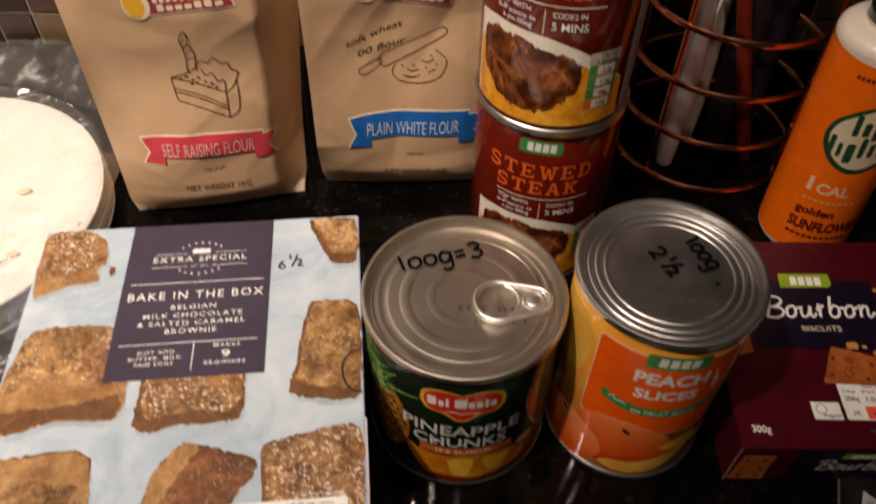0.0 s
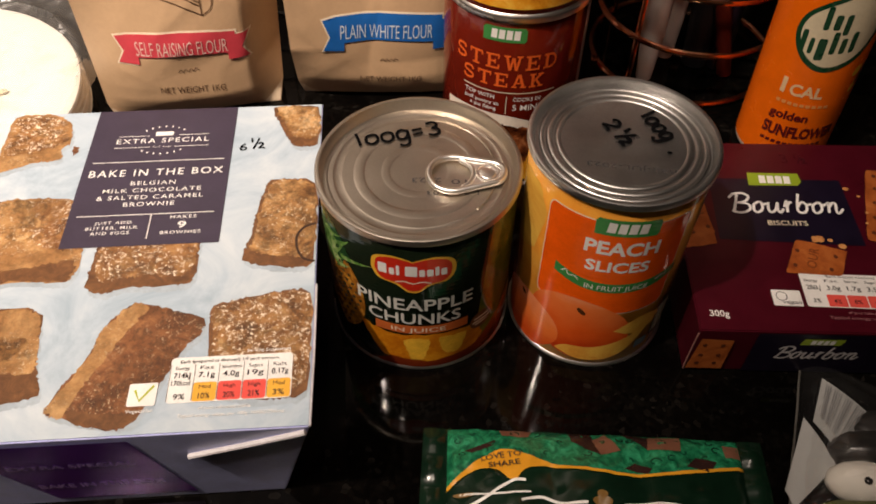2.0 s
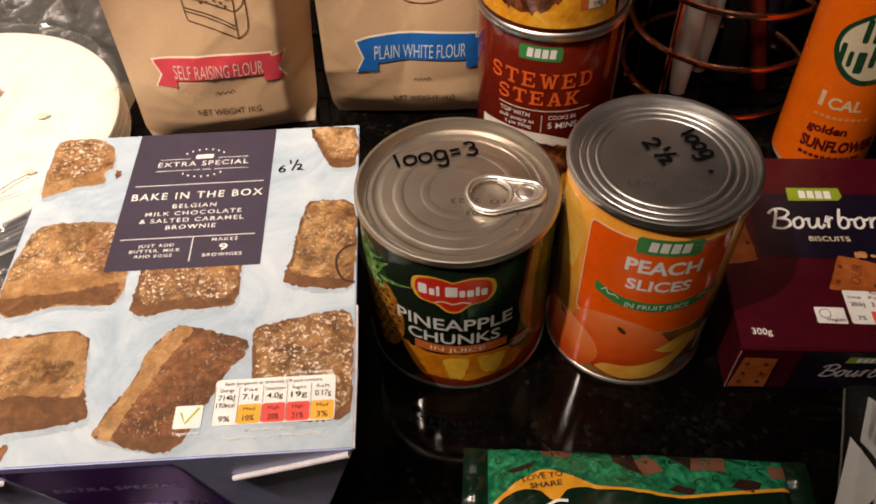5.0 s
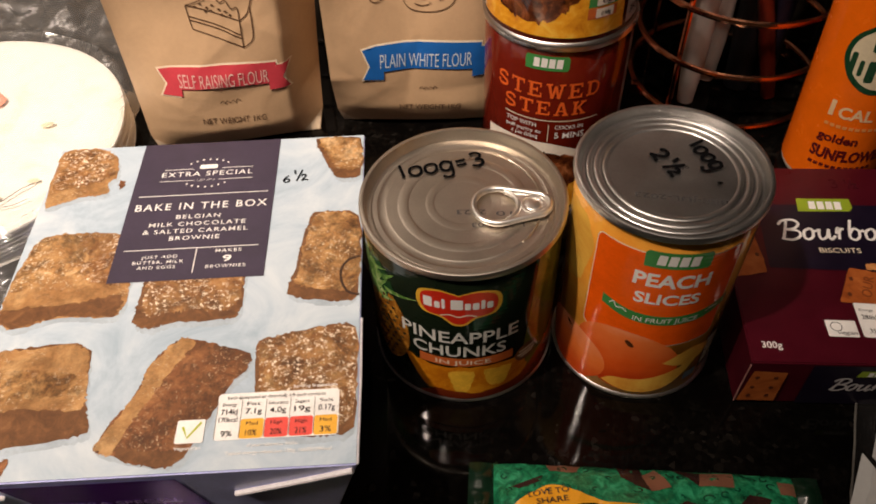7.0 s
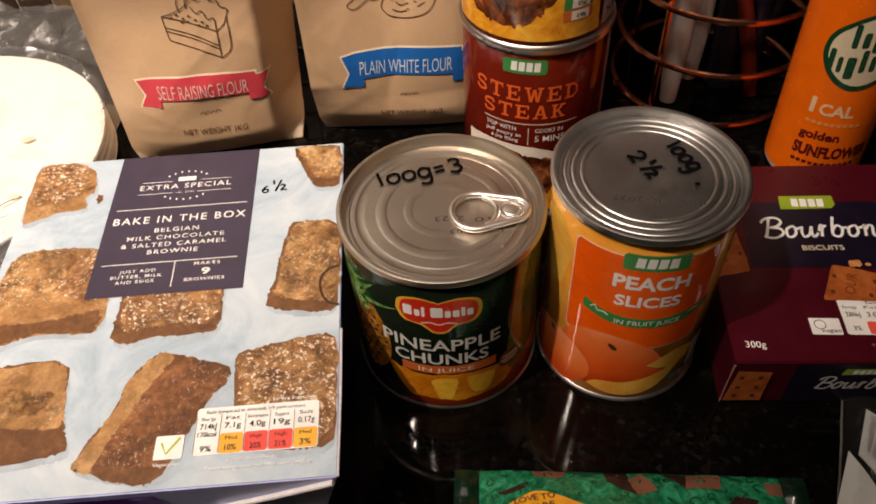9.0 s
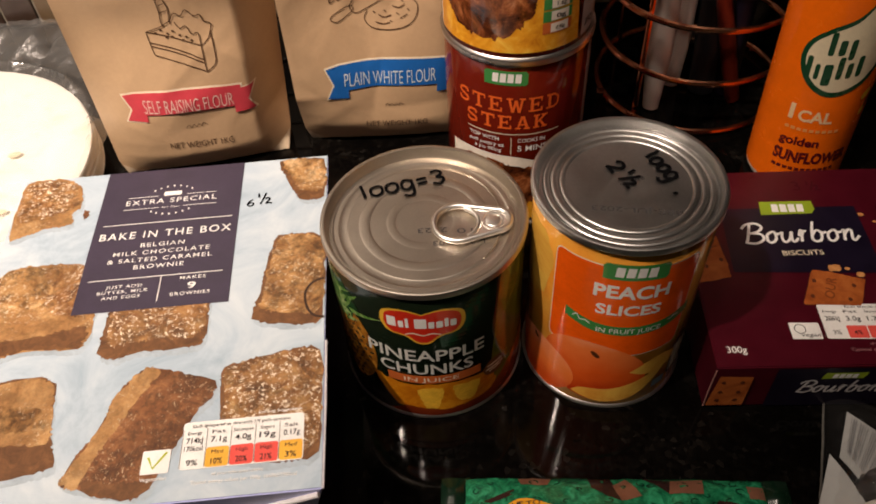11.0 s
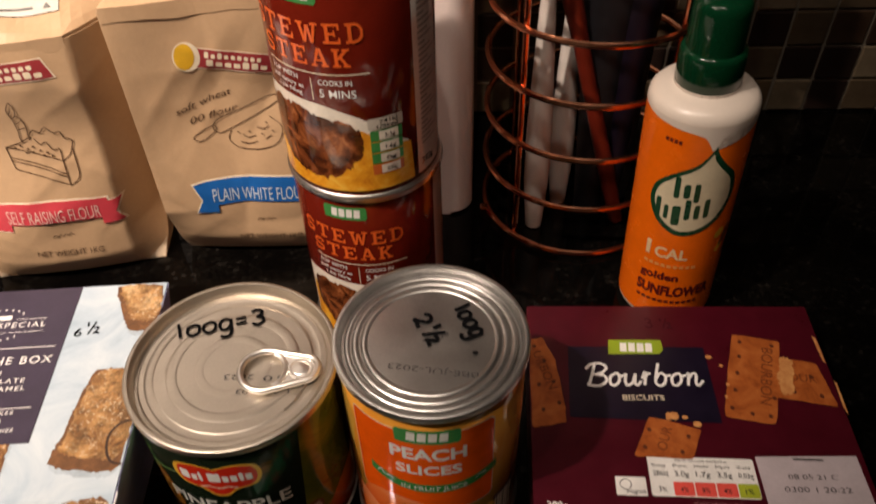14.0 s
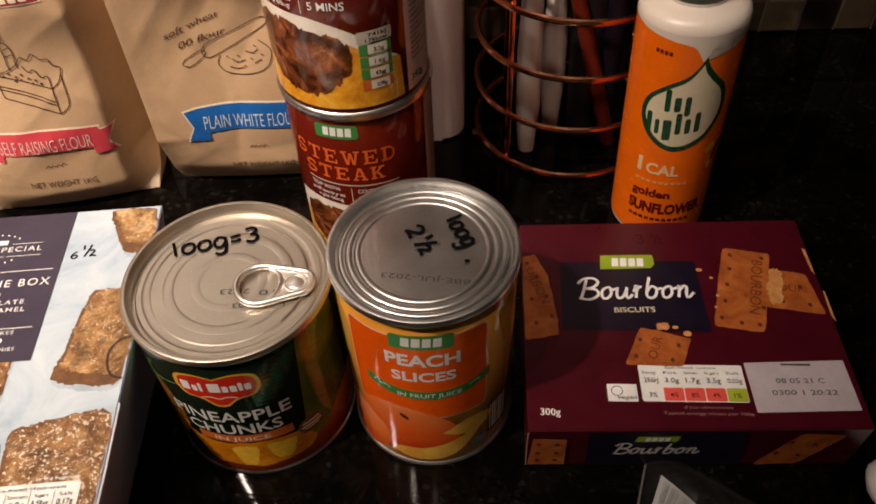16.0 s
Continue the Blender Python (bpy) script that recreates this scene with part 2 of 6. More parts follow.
def lathe(profile, n=96, bm=None, centre=(0, 0)):
    """Turns a profile of (radius, height) about the upright axis."""
    bm = bm or bmesh.new()
    rings = []
    for r, z in profile:
        if r < 1e-6:
            rings.append([bm.verts.new((centre[0], centre[1], z))])
        else:
            rings.append([bm.verts.new((centre[0] + r * math.cos(2 * math.pi * i / n), centre[1] + r * math.sin(2 * math.pi * i / n), z)) for i in range(n)])
    for a, b in zip(rings, rings[1:]):
        for i in range(n):
            j = (i + 1) % n
            if len(a) == 1:
                bm.faces.new((a[0], b[i], b[j]))
            elif len(b) == 1:
                bm.faces.new((a[i], a[j], b[0]))
            else:
                bm.faces.new((a[i], a[j], b[j], b[i]))
    return bm


def tube(points, radius, n=10, closed=False, bm=None):
    """A round wire along a list of points; radius: one number or one for each point."""
    bm = bm or bmesh.new()
    pts = [Vector(p) for p in points]
    rad = radius if isinstance(radius, (list, tuple)) else [radius] * len(pts)
    rings, side = [], None
    for i, p in enumerate(pts):
        a = pts[i - 1] if i or closed else p
        b = pts[(i + 1) % len(pts)] if i + 1 < len(pts) or closed else p
        d = (b - a).normalized()
        if side is None:
            side = d.orthogonal().normalized()
        side = (side - d * side.dot(d)).normalized()
        up = d.cross(side)
        rings.append([bm.verts.new(p + rad[i] * (math.cos(2 * math.pi * k / n) * side + math.sin(2 * math.pi * k / n) * up)) for k in range(n)])
    pairs = list(zip(rings, rings[1:])) + ([(rings[-1], rings[0])] if closed else [])
    for a, b in pairs:
        shift = min(range(n), key=lambda s: (a[0].co - b[s].co).length) if closed and b is rings[0] else 0
        for k in range(n):
            bm.faces.new((a[k], a[(k + 1) % n], b[(k + 1 + shift) % n], b[(k + shift) % n]))
    if not closed:
        bm.faces.new(rings[0][::-1])
        bm.faces.new(rings[-1])
    return bm


# ---------------------------------------------------------------- printing
GLYPHS = {}


def glyphs(body, bold=0.0, shear=0.0, spread=1.0):
    key = (body, bold, shear, spread)
    if key not in GLYPHS:
        c = bpy.data.curves.new("lettering", "FONT")
        c.body, c.size, c.offset, c.shear, c.resolution_u, c.space_character = body, 1.0, bold, shear, 3, spread
        ob = new("lettering", c)
        me = bpy.data.meshes.new_from_object(ob.evaluated_get(bpy.context.evaluated_depsgraph_get()))
        GLYPHS[key] = ([(v.co.x, v.co.y) for v in me.vertices], [tuple(p.vertices) for p in me.polygons])
        bpy.data.objects.remove(ob)
        bpy.data.meshes.remove(me)
        bpy.data.curves.remove(c)
    return GLYPHS[key]


def words(body, u0, u1, base, high, bold=0.0, shear=0.0, turn=0.0, spread=1.0):
    """Letters from u0 to u1 on the base line, capitals that high, turned about the start of the line."""
    pts, faces = glyphs(body, bold, shear, spread)
    x0, x1 = min(p[0] for p in pts), max(p[0] for p in pts)
    sx, sy = (u1 - u0) / (x1 - x0), high / 0.80
    c, s = math.cos(radians(turn)), math.sin(radians(turn))
    out = []
    for x, y in pts:
        a, b = (x - x0) * sx, y * sy
        out.append((u0 + a * c - b * s, base + a * s + b * c))
    return out, faces


def poly(*pts):
    return list(pts), [tuple(range(len(pts)))]


def rect(u0, u1, w0, w1):
    return poly((u0, w0), (u1, w0), (u1, w1), (u0, w1))


def pill(u0, u1, w0, w1, r, k=5):
    pts = []
    for cx, cy, a in ((u1 - r, w0 + r, -90), (u1 - r, w1 - r, 0), (u0 + r, w1 - r, 90), (u0 + r, w0 + r, 180)):
        pts += [(cx + r * math.cos(radians(a + 90 * i / k)), cy + r * math.sin(radians(a + 90 * i / k))) for i in range(k + 1)]
    return poly(*pts)


def disc(u, w, ru, rw, k=28, turn=0.0):
    c, s = math.cos(radians(turn)), math.sin(radians(turn))
    return poly(*[(u + ru * math.cos(2 * math.pi * i / k) * c - rw * math.sin(2 * math.pi * i / k) * s, w + ru * math.cos(2 * math.pi * i / k) * s + rw * math.sin(2 * math.pi * i / k) * c) for i in range(k)])


def ragged(pts, jitter, seed, per=8, rounding=0.25):
    """A torn or broken outline through a few corners."""
    rnd = random.Random(seed)
    line = []
    for i, p in enumerate(pts):
        a, b = Vector(pts[i - 1]), Vector(pts[(i + 1) % len(pts)])
        p = Vector(p)
        p0, p1 = p.lerp(a, rounding), p.lerp(b, rounding)
        nx = Vector(pts[(i + 1) % len(pts)]).lerp(p, rounding)
        line += [p0, p.lerp((p0 + p1) / 2, 0.45), p1]
        line += [p1.lerp(nx, k / per) for k in range(1, per)]
    out = []
    for i, q in enumerate(line):
        d = line[(i + 1) % len(line)] - line[i - 1]
        n = Vector((-d.y, d.x)).normalized() if d.length > 1e-6 else Vector((0, 0))
        q = q + n * rnd.uniform(-jitter, jitter)
        if not out or (q - out[-1]).length > 0.12:
            out.append(q)
    return poly(*[(q.x, q.y) for q in out])


def stroke(pts, width):
    """A pen line of even width through points."""
    v, f = [], []
    for i, p in enumerate(pts):
        a, b = Vector(pts[max(0, i - 1)]), Vector(pts[min(len(pts) - 1, i + 1)])
        d = (b - a).normalized() if (b - a).length else Vector((1, 0))
        n = Vector((-d.y, d.x)) * width / 2
        v += [(p[0] + n.x, p[1] + n.y), (p[0] - n.x, p[1] - n.y)]
        if i:
            f.append((2 * i - 2, 2 * i - 1, 2 * i + 1, 2 * i))
    return v, f


def curve(pts, k=8):
    """More points on a smooth line through a few."""
    out = []
    for i in range(len(pts) - 1):
        p = [Vector(pts[max(0, min(len(pts) - 1, i + j))]) for j in (-1, 0, 1, 2)]
        for s in range(k):
            t = s / k
            q = 0.5 * (2 * p[1] + (p[2] - p[0]) * t + (2 * p[0] - 5 * p[1] + 4 * p[2] - p[3]) * t * t + (3 * p[1] - p[0] - 3 * p[2] + p[3]) * t ** 3)
            out.append((q.x, q.y))
    return out + [tuple(pts[-1])]


PEN = {
    "1": [[(0.22, 1.0), (0.36, 0.5), (0.46, 0.0)]],
    "0": [[(0.5, 0.98), (0.15, 0.8), (0.1, 0.35), (0.4, 0.02), (0.8, 0.2), (0.88, 0.65), (0.5, 0.98)]],
    "o": [[(0.55, 0.72), (0.15, 0.6), (0.1, 0.2), (0.45, 0.0), (0.85, 0.2), (0.85, 0.6), (0.5, 0.74)]],
    "g": [[(0.8, 0.62), (0.4, 0.74), (0.1, 0.5), (0.15, 0.12), (0.5, 0.02), (0.82, 0.3), (0.84, 0.7)], [(0.84, 0.7), (0.86, 0.1), (0.78, -0.36), (0.45, -0.5), (0.1, -0.36)]],
    "=": [[(0.1, 0.58), (0.8, 0.62)], [(0.1, 0.24), (0.8, 0.30)]],
    "3": [[(0.1, 0.92), (0.5, 1.0), (0.82, 0.82), (0.7, 0.6), (0.4, 0.52)], [(0.4, 0.52), (0.8, 0.42), (0.86, 0.14), (0.5, -0.04), (0.08, 0.08)]],
    "2": [[(0.08, 0.74), (0.3, 0.98), (0.7, 0.92), (0.78, 0.62), (0.45, 0.3), (0.08, 0.02)], [(0.08, 0.02), (0.45, 0.08), (0.92, 0.0)]],
    "6": [[(0.7, 0.98), (0.3, 0.7), (0.08, 0.3), (0.3, 0.0), (0.75, 0.08), (0.8, 0.38), (0.45, 0.48), (0.12, 0.3)]],
    "7": [[(0.08, 0.92), (0.8, 0.96), (0.55, 0.5), (0.4, 0.0)]],
    "/": [[(0.75, 1.0), (0.25, -0.05)]], ".": [[(0.3, 0.3), (0.5, 0.24)]], "'": [[(0.45, 1.1), (0.42, 0.62)]], " ": []}


def pen(body, u0, u1, base, high, width, turn=0.0):
    """Handwriting in single pen lines, one shape for each character."""
    n = sum(0.6 if c in "1/.' " else 1.0 for c in body)
    step, x = (u1 - u0) / n, 0.0
    c, s = math.cos(radians(turn)), math.sin(radians(turn))
    out = []
    for ch in body:
        wide = 0.6 if ch in "1/.' " else 1.0
        for line in PEN[ch]:
            q = [((x + p[0] * wide * 0.92) * step, p[1] * high) for p in line]
            q = [(u0 + a * c - b * s, base + a * s + b * c) for a, b in q]
            out.append(stroke(curve(q, 6), width))
        x += wide
    return out


def half(u, base, high, width, turn=0.0):
    """A written one half: a raised one, a slash and a lowered two."""
    c, s = math.cos(radians(turn)), math.sin(radians(turn))
    lines = [[(0.02, 1.02), (0.06, 0.62)], [(0.52, 1.0), (0.34, 0.5), (0.14, -0.02)], [(0.46, 0.44), (0.60, 0.54), (0.76, 0.44), (0.64, 0.22), (0.48, 0.0)], [(0.48, 0.0), (0.66, 0.06), (0.90, 0.0)]]
    return [stroke(curve([(u + high * (p[0] * c - p[1] * s), base + high * (p[0] * s + p[1] * c)) for p in line], 6), width) for line in lines]


SCRIPT = {
    "B": (1.25, [[(0.36, 0.98), (0.30, 0.5), (0.22, 0.0)], [(0.02, 0.78), (0.2, 1.0), (0.6, 1.06), (0.86, 0.86), (0.7, 0.6), (0.36, 0.52)], [(0.36, 0.52), (0.8, 0.46), (0.92, 0.2), (0.65, -0.02), (0.3, 0.0), (0.14, 0.08)]]),
    "o": (0.80, [[(0.45, 0.58), (0.12, 0.42), (0.14, 0.08), (0.42, 0.0), (0.68, 0.2), (0.62, 0.52), (0.42, 0.58)], [(0.62, 0.5), (0.8, 0.44), (1.0, 0.5)]]),
    "u": (0.90, [[(0.08, 0.56), (0.06, 0.2), (0.2, 0.0), (0.48, 0.14), (0.62, 0.56)], [(0.62, 0.56), (0.62, 0.14), (0.76, 0.0), (0.98, 0.2)]]),
    "r": (0.60, [[(0.04, 0.3), (0.22, 0.62), (0.3, 0.5), (0.26, 0.0)], [(0.28, 0.36), (0.5, 0.56), (0.72, 0.54)]]),
    "b": (0.86, [[(0.24, 1.06), (0.14, 0.5), (0.12, 0.1)], [(0.12, 0.3), (0.4, 0.58), (0.7, 0.42), (0.64, 0.08), (0.36, -0.02), (0.12, 0.1)], [(0.68, 0.46), (0.86, 0.44), (1.0, 0.5)]]),
    "n": (0.90, [[(0.06, 0.5), (0.14, 0.56), (0.12, 0.0)], [(0.13, 0.3), (0.36, 0.56), (0.56, 0.5), (0.56, 0.12), (0.7, 0.0), (0.98, 0.24)]])}


def script(body, u0, u1, base, high, width, turn=0.0, lean=0.18):
    """A joined-up word with a broad brush."""
    total = sum(SCRIPT[c][0] for c in body)
    k, x, out = (u1 - u0) / total, 0.0, []
    c, s = math.cos(radians(turn)), math.sin(radians(turn))
    for ch in body:
        wide, lines = SCRIPT[ch]
        for line in lines:
            q = [((x + p[0] * wide) * k + p[1] * high * lean, p[1] * high) for p in line]
            q = [(u0 + a * c - b * s, base + a * s + b * c) for a, b in q]
            out.append(stroke(curve(q, 6), width))
        x += wide
    return out


APART = ("lettering", "date_print", "edge_biscuit", "front_print", "nutrition_rule", "green_ribbon", "rule")


def stamp(name, shapes, material, parent, fn, lift=0.00015, step=0.0, label=""):
    """Prints flat shapes (in millimetres) on a surface that fn(u, w, lift) describes."""
    if len(shapes) > 1 and (name.startswith("printed_") or name in APART):
        for k, sh in enumerate(shapes):
            ob = stamp(name, [sh], material, parent, fn, lift + 0.00002 * (k % 5), step, label)
        return ob
    bm = bmesh.new()
    for k, (pts, faces) in enumerate(shapes):
        vs = [bm.verts.new((u, w, 0.000012 * (k % 12))) for u, w in pts]
        for f in faces:
            if len(set(f)) > 2:
                try:
                    bm.faces.new([vs[i] for i in f])
                except ValueError:
                    pass
    bmesh.ops.triangulate(bm, faces=[f for f in bm.faces if len(f.verts) > 4])
    if step:
        for axis in (0, 1):
            lo, hi = min(v.co[axis] for v in bm.verts), max(v.co[axis] for v in bm.verts)
            gap = step if axis == 0 else step * 1.5
            x = math.floor(lo / gap) * gap + gap
            while x < hi:
                co, no = [0, 0, 0], [0, 0, 0]
                co[axis], no[axis] = x, 1
                bmesh.ops.bisect_plane(bm, geom=bm.verts[:] + bm.edges[:] + bm.faces[:], plane_co=co, plane_no=no, dist=1e-6)
                x += gap
    for v in bm.verts:
        v.co = fn(v.co.x, v.co.y, lift + v.co.z)
    return part(name, bm, material, parent, label, step > 0)


def on_can(r, turn=0.0):
    """Degrees round from the front and millimetres of height, on a can."""
    def fn(u, w, lift):
        a = radians(u + turn)
        k = r + 0.00004 + lift * 0.5
        return Vector((k * math.sin(a), -k * math.cos(a), w / 1000))
    return fn


def flat_top(z, turn=0.0, ox=0.0, oy=0.0):
    c, s = math.cos(radians(turn)), math.sin(radians(turn))
    return lambda u, w, lift: Vector((ox + (u * c - w * s) / 1000, oy + (u * s + w * c) / 1000, z + lift))


# ---------------------------------------------------------------- room
solid("worktop", block(-1.7, 1.7, -0.075, 0.60, -0.04, 0.0, 0.004, 3), GRANITE, "glossy black speckled kitchen worktop", "worktop", "structure", True)
solid("base_wall", block(-1.7, 1.7, -0.02, 0.60, -0.9, -0.041), WALL_PAINT, "plain painted wall under the worktop", "wall", "structure")
solid("floor", block(-1.8, 1.8, -2.4, 0.7, -1.0, -0.9), FLOOR_BOARD, "dark floor of the kitchen", "floor", "structure")
solid("ceiling", block(-1.8, 1.8, -2.4, 0.7, 1.52, 1.6), CEILING_PAINT, "pale painted ceiling", "ceiling", "structure")
solid("wall_west", block(-1.8, -1.7, -2.4, 0.7, -0.9, 1.52), WALL_PAINT, "plain warm painted wall", "wall", "structure")
solid("wall_east", block(1.7, 1.8, -2.4, 0.7, -0.9, 1.52), WALL_PAINT, "plain warm painted wall", "wall", "structure")
solid("wall_south", block(-1.7, 1.7, -2.4, -2.3, -0.9, 1.52), WALL_PAINT, "plain warm painted wall", "wall", "structure")
WALL_POSE = pose(0, 0.5405, 0, 0, 0, 1.72)
wall_north = solid("wall_north", block(-1.72, 1.72, -0.0012, 0.08, -0.02, 1.52), GROUT, "wall with pale grout behind small mosaic tiles", "wall", "structure")
wall_north.matrix_world = WALL_POSE


# ---------------------------------------------------------------- cans
def can_shell(root, r, high, rim):
    part("bottom_rim", lathe([(0, 0.0012), (rim - 0.004, 0.0012), (rim - 0.002, 0.0), (rim - 0.0006, 0.0002), (rim - 0.0002, 0.0008), (rim - 0.0005, 0.0015), (r + 0.0001, 0.0020), (r - 0.0004, 0.0024)], 96), RIM_STEEL, root, "rolled tinplate bottom rim", True)
    z1 = high - 0.0036
    return part("label_sleeve", lathe([(r - 0.0004, 0.0018), (r, 0.0023), (r, z1 - 0.001), (r - 0.0004, z1)], 120), root_label[0], root, "", True), z1


def lid(root, material, r, rim, high, floor, beads):
    """The lid: a rolled rim, a sunk panel and pressed rings."""
    prof = [(0, floor)]
    for b0, b1, rise in beads:
        mid, w = (b0 + b1) / 2, (b1 - b0) / 2
        prof += [(b0 - 0.0012, floor), (b0 - 0.0003, floor)]
        prof += [(mid + w * math.cos(math.pi * (1 - i / 8)), floor + rise * math.sin(math.pi * i / 8) ** 1.2) for i in range(9)] + [(b1 + 0.0003, floor)]
    inner = rim - 0.0024
    prof += [(inner - 0.0030, floor), (inner - 0.0022, floor - 0.0008), (inner - 0.0010, floor - 0.0008), (inner - 0.0002, floor + 0.0004), (inner, high - 0.0010), (inner + 0.0004, high - 0.0002), (inner + 0.0012, high), (rim - 0.0004, high - 0.0003), (rim, high - 0.0012), (rim, high - 0.0030), (rim - 0.0006, high - 0.0036), (r - 0.0004, high - 0.0040)]
    return part("lid", lathe(prof, 128), material, root, "", True)


root_label = [None]
DEEP_GREEN = ink("dark_green_black_label", (0.008, 0.014, 0.007), 0.09, 0.3)
PINE_YELLOW = photo("printed_pineapple_chunks", [(0.3, (0.36, 0.075, 0.004)), (0.5, (0.60, 0.20, 0.007)), (0.7, (0.78, 0.36, 0.02))], 70, None, 0.09)
PINE_SKIN = photo("printed_pineapple_skin", [(0.35, (0.08, 0.028, 0.006)), (0.5, (0.30, 0.11, 0.012)), (0.65, (0.56, 0.28, 0.04))], 260, (280, (0.16, 0.08, 0.01)), 0.09)
PINE_LEAF = photo("printed_leaves", [(0.35, (0.02, 0.07, 0.012)), (0.50, (0.13, 0.27, 0.06)), (0.64, (0.42, 0.52, 0.22))], 190, None, 0.09)
ORANGE_BAND = ink("orange_band", (0.55, 0.13, 0.03), 0.09)
YELLOW_GREEN = photo("printed_green_gold", [(0.3, (0.02, 0.05, 0.01)), (0.5, (0.10, 0.12, 0.01)), (0.7, (0.28, 0.22, 0.02))], 30, None, 0.09)


PULL_STEEL = surface("bright_pull_steel", (0.90, 0.88, 0.84), 0.34, 0.05, 60, 1.0, 0.03, 1500)


def pineapple_can():
    root = thing("pineapple_can", pose(0.0133, 0.2365, 0), "short wide tin of pineapple chunks with a ring-pull lid", "food can")
    r, high, rim = 0.0418, 0.0920, 0.0429
    root_label[0] = DEEP_GREEN
    can_shell(root, r, high, rim)
    lid(root, LID_STEEL, r, rim, high, 0.0876, [(0.0120, 0.0155, 0.00008), (0.0226, 0.0270, 0.00017), (0.0318, 0.0354, -0.00022)])
    f = on_can(r)
    stamp("printed_band", [poly((48, 88), (82, 88), (86, 4.6), (38, 4.6))], YELLOW_GREEN, root, f, 0.0001, 3)
    stamp("printed_pineapple", [disc(-55, 42, 24, 27, 36, 8)], PINE_SKIN, root, f, 0.0002, 3)
    eyes = [disc(-55 + 5.2 * a + 2.6 * (b % 2), 42 + 4.4 * b, 1.7, 1.0, 8, 30) for a in range(-4, 5) for b in range(-5, 5) if ((5.2 * a + 2.6 * (b % 2)) / 21) ** 2 + (4.4 * b / 24) ** 2 < 1]
    stamp("printed_eye", eyes, ink("pineapple_eye_print", (0.09, 0.05, 0.012), 0.09, 0.4), root, f, 0.00026, 3)
    stamp("leaf_ground", [ragged([(-82, 62), (-80, 82), (-64, 86), (-48, 80), (-40, 68), (-46, 60), (-60, 58)], 1.6, 17, 6)], ink("dark_leaf_print", (0.012, 0.05, 0.014), 0.09, 0.4), root, f, 0.00028, 3)
    leaves, rnd = [], random.Random(23)
    for i in range(46):
        u, w, a, n = rnd.uniform(-80, -47), rnd.uniform(53, 72), rnd.uniform(10, 165), rnd.uniform(10, 22)
        c, s = 1.35 * math.cos(radians(a)), math.sin(radians(a))
        leaves.append(poly((u - 2.2 * s, w + 1.5 * c / 1.35), (u + 2.2 * s, w - 1.5 * c / 1.35), (u + n * 0.6 * c + 1.1 * s, w + n * 0.6 * s - 0.9), (u + n * c, w + n * s)))
    leaves = [(p, fc) for p, fc in leaves if max(q[1] for q in p) < 90]
    for i, leaf in enumerate(leaves):
        stamp("printed_leaf", [leaf], PINE_LEAF, root, f, 0.00030 + 0.000004 * i, 3)
    stamp("printed_fruit", [ragged([(-36, 31), (-20, 28), (38, 28), (46, 16), (40, 5), (-14, 5), (-24, 12)], 0.8, 3, 5)], PINE_YELLOW, root, f, 0.00035, 3)
    stamp("printed_chunk", [ragged([(-8, 24), (10, 26), (6, 8), (-2, 8)], 0.6, 5, 4), ragged([(14, 26), (34, 24), (28, 10), (18, 12)], 0.6, 6, 4)], ink("pale_pineapple", (0.82, 0.46, 0.04), 0.09, 0.25), root, f, 0.00045, 3)
    stamp("printed_juice", [ragged([(-27, 2.6), (-14, 10), (10, 7), (38, 9), (56, 20), (74, 30), (95, 34), (95, 2.6)], 0.5, 13, 6, 0.12)], shaded_print("printed_red_juice", [(0.2, (0.10, 0.012, 0.004)), (0.6, (0.24, 0.040, 0.008)), (1.0, (0.46, 0.13, 0.012))], 0.002, 0.034, 40.0, 0.09), root, f, 0.00047, 3)
    stamp("printed_shade", [poly(*(curve([(-92, 40), (-66, 26), (-46, 14), (-26, 2.4)], 5) + [(-92, 2.4)]))], CAN_BLACK, root, f, 0.00042, 3)
    stamp("orange_strip", [rect(-24, 33, 29.3, 35.2)], ORANGE_BAND, root, f, 0.0005, 3)
    stamp("lettering", [words("IN JUICE", -14, 19, 30.6, 3.4, 0.004)], CAN_CREAM, root, f, 0.0006, 3)
    stamp("lettering", [words("PINEAPPLE", -35, 35.5, 46.6, 8.8, 0.014), words("CHUNKS", -28, 28, 36.8, 8.4, 0.014)], ink("pale_grey_print", (0.62, 0.62, 0.58), 0.09), root, f, 0.0006, 3)
    def badge(k):
        top = [(-24 * k, 72), (-22 * k, 72 + 7 * k), (-12 * k, 72 + 9.5 * k), (-3 * k, 72 + 8 * k), (0, 72 + 7 * k), (3 * k, 72 + 8 * k), (12 * k, 72 + 9.5 * k), (22 * k, 72 + 7 * k), (24 * k, 72), (20 * k, 72 - 6 * k), (10 * k, 72 - 8 * k), (4 * k, 72 - 12.2 * k), (0, 72 - 13 * k), (-4 * k, 72 - 12.2 * k), (-10 * k, 72 - 8 * k), (-20 * k, 72 - 6 * k)]
        return poly(*curve(top + [top[0]], 4)[:-1])
    stamp("badge_border", [badge(1.0)], ink("gold_border", (0.75, 0.42, 0.04), 0.09), root, f, 0.0005, 3)
    shield = stamp("badge", [badge(0.90)], ink("badge_red", (0.58, 0.028, 0.012), 0.09), root, f, 0.0006, 3)
    marks = []
    for i, (a, b, up) in enumerate([(-19.5, -14.5, 6.2), (-13.2, -10.2, 4.2), (-9.2, -7.4, 6.2), (-4.2, 2.4, 6.2), (3.4, 6.6, 4.2), (7.6, 11.2, 4.2), (12.2, 14.4, 5.6), (15.4, 18.8, 4.2)]):
        marks.append(pill(a, b, 70, 70 + up, 0.6, 2))
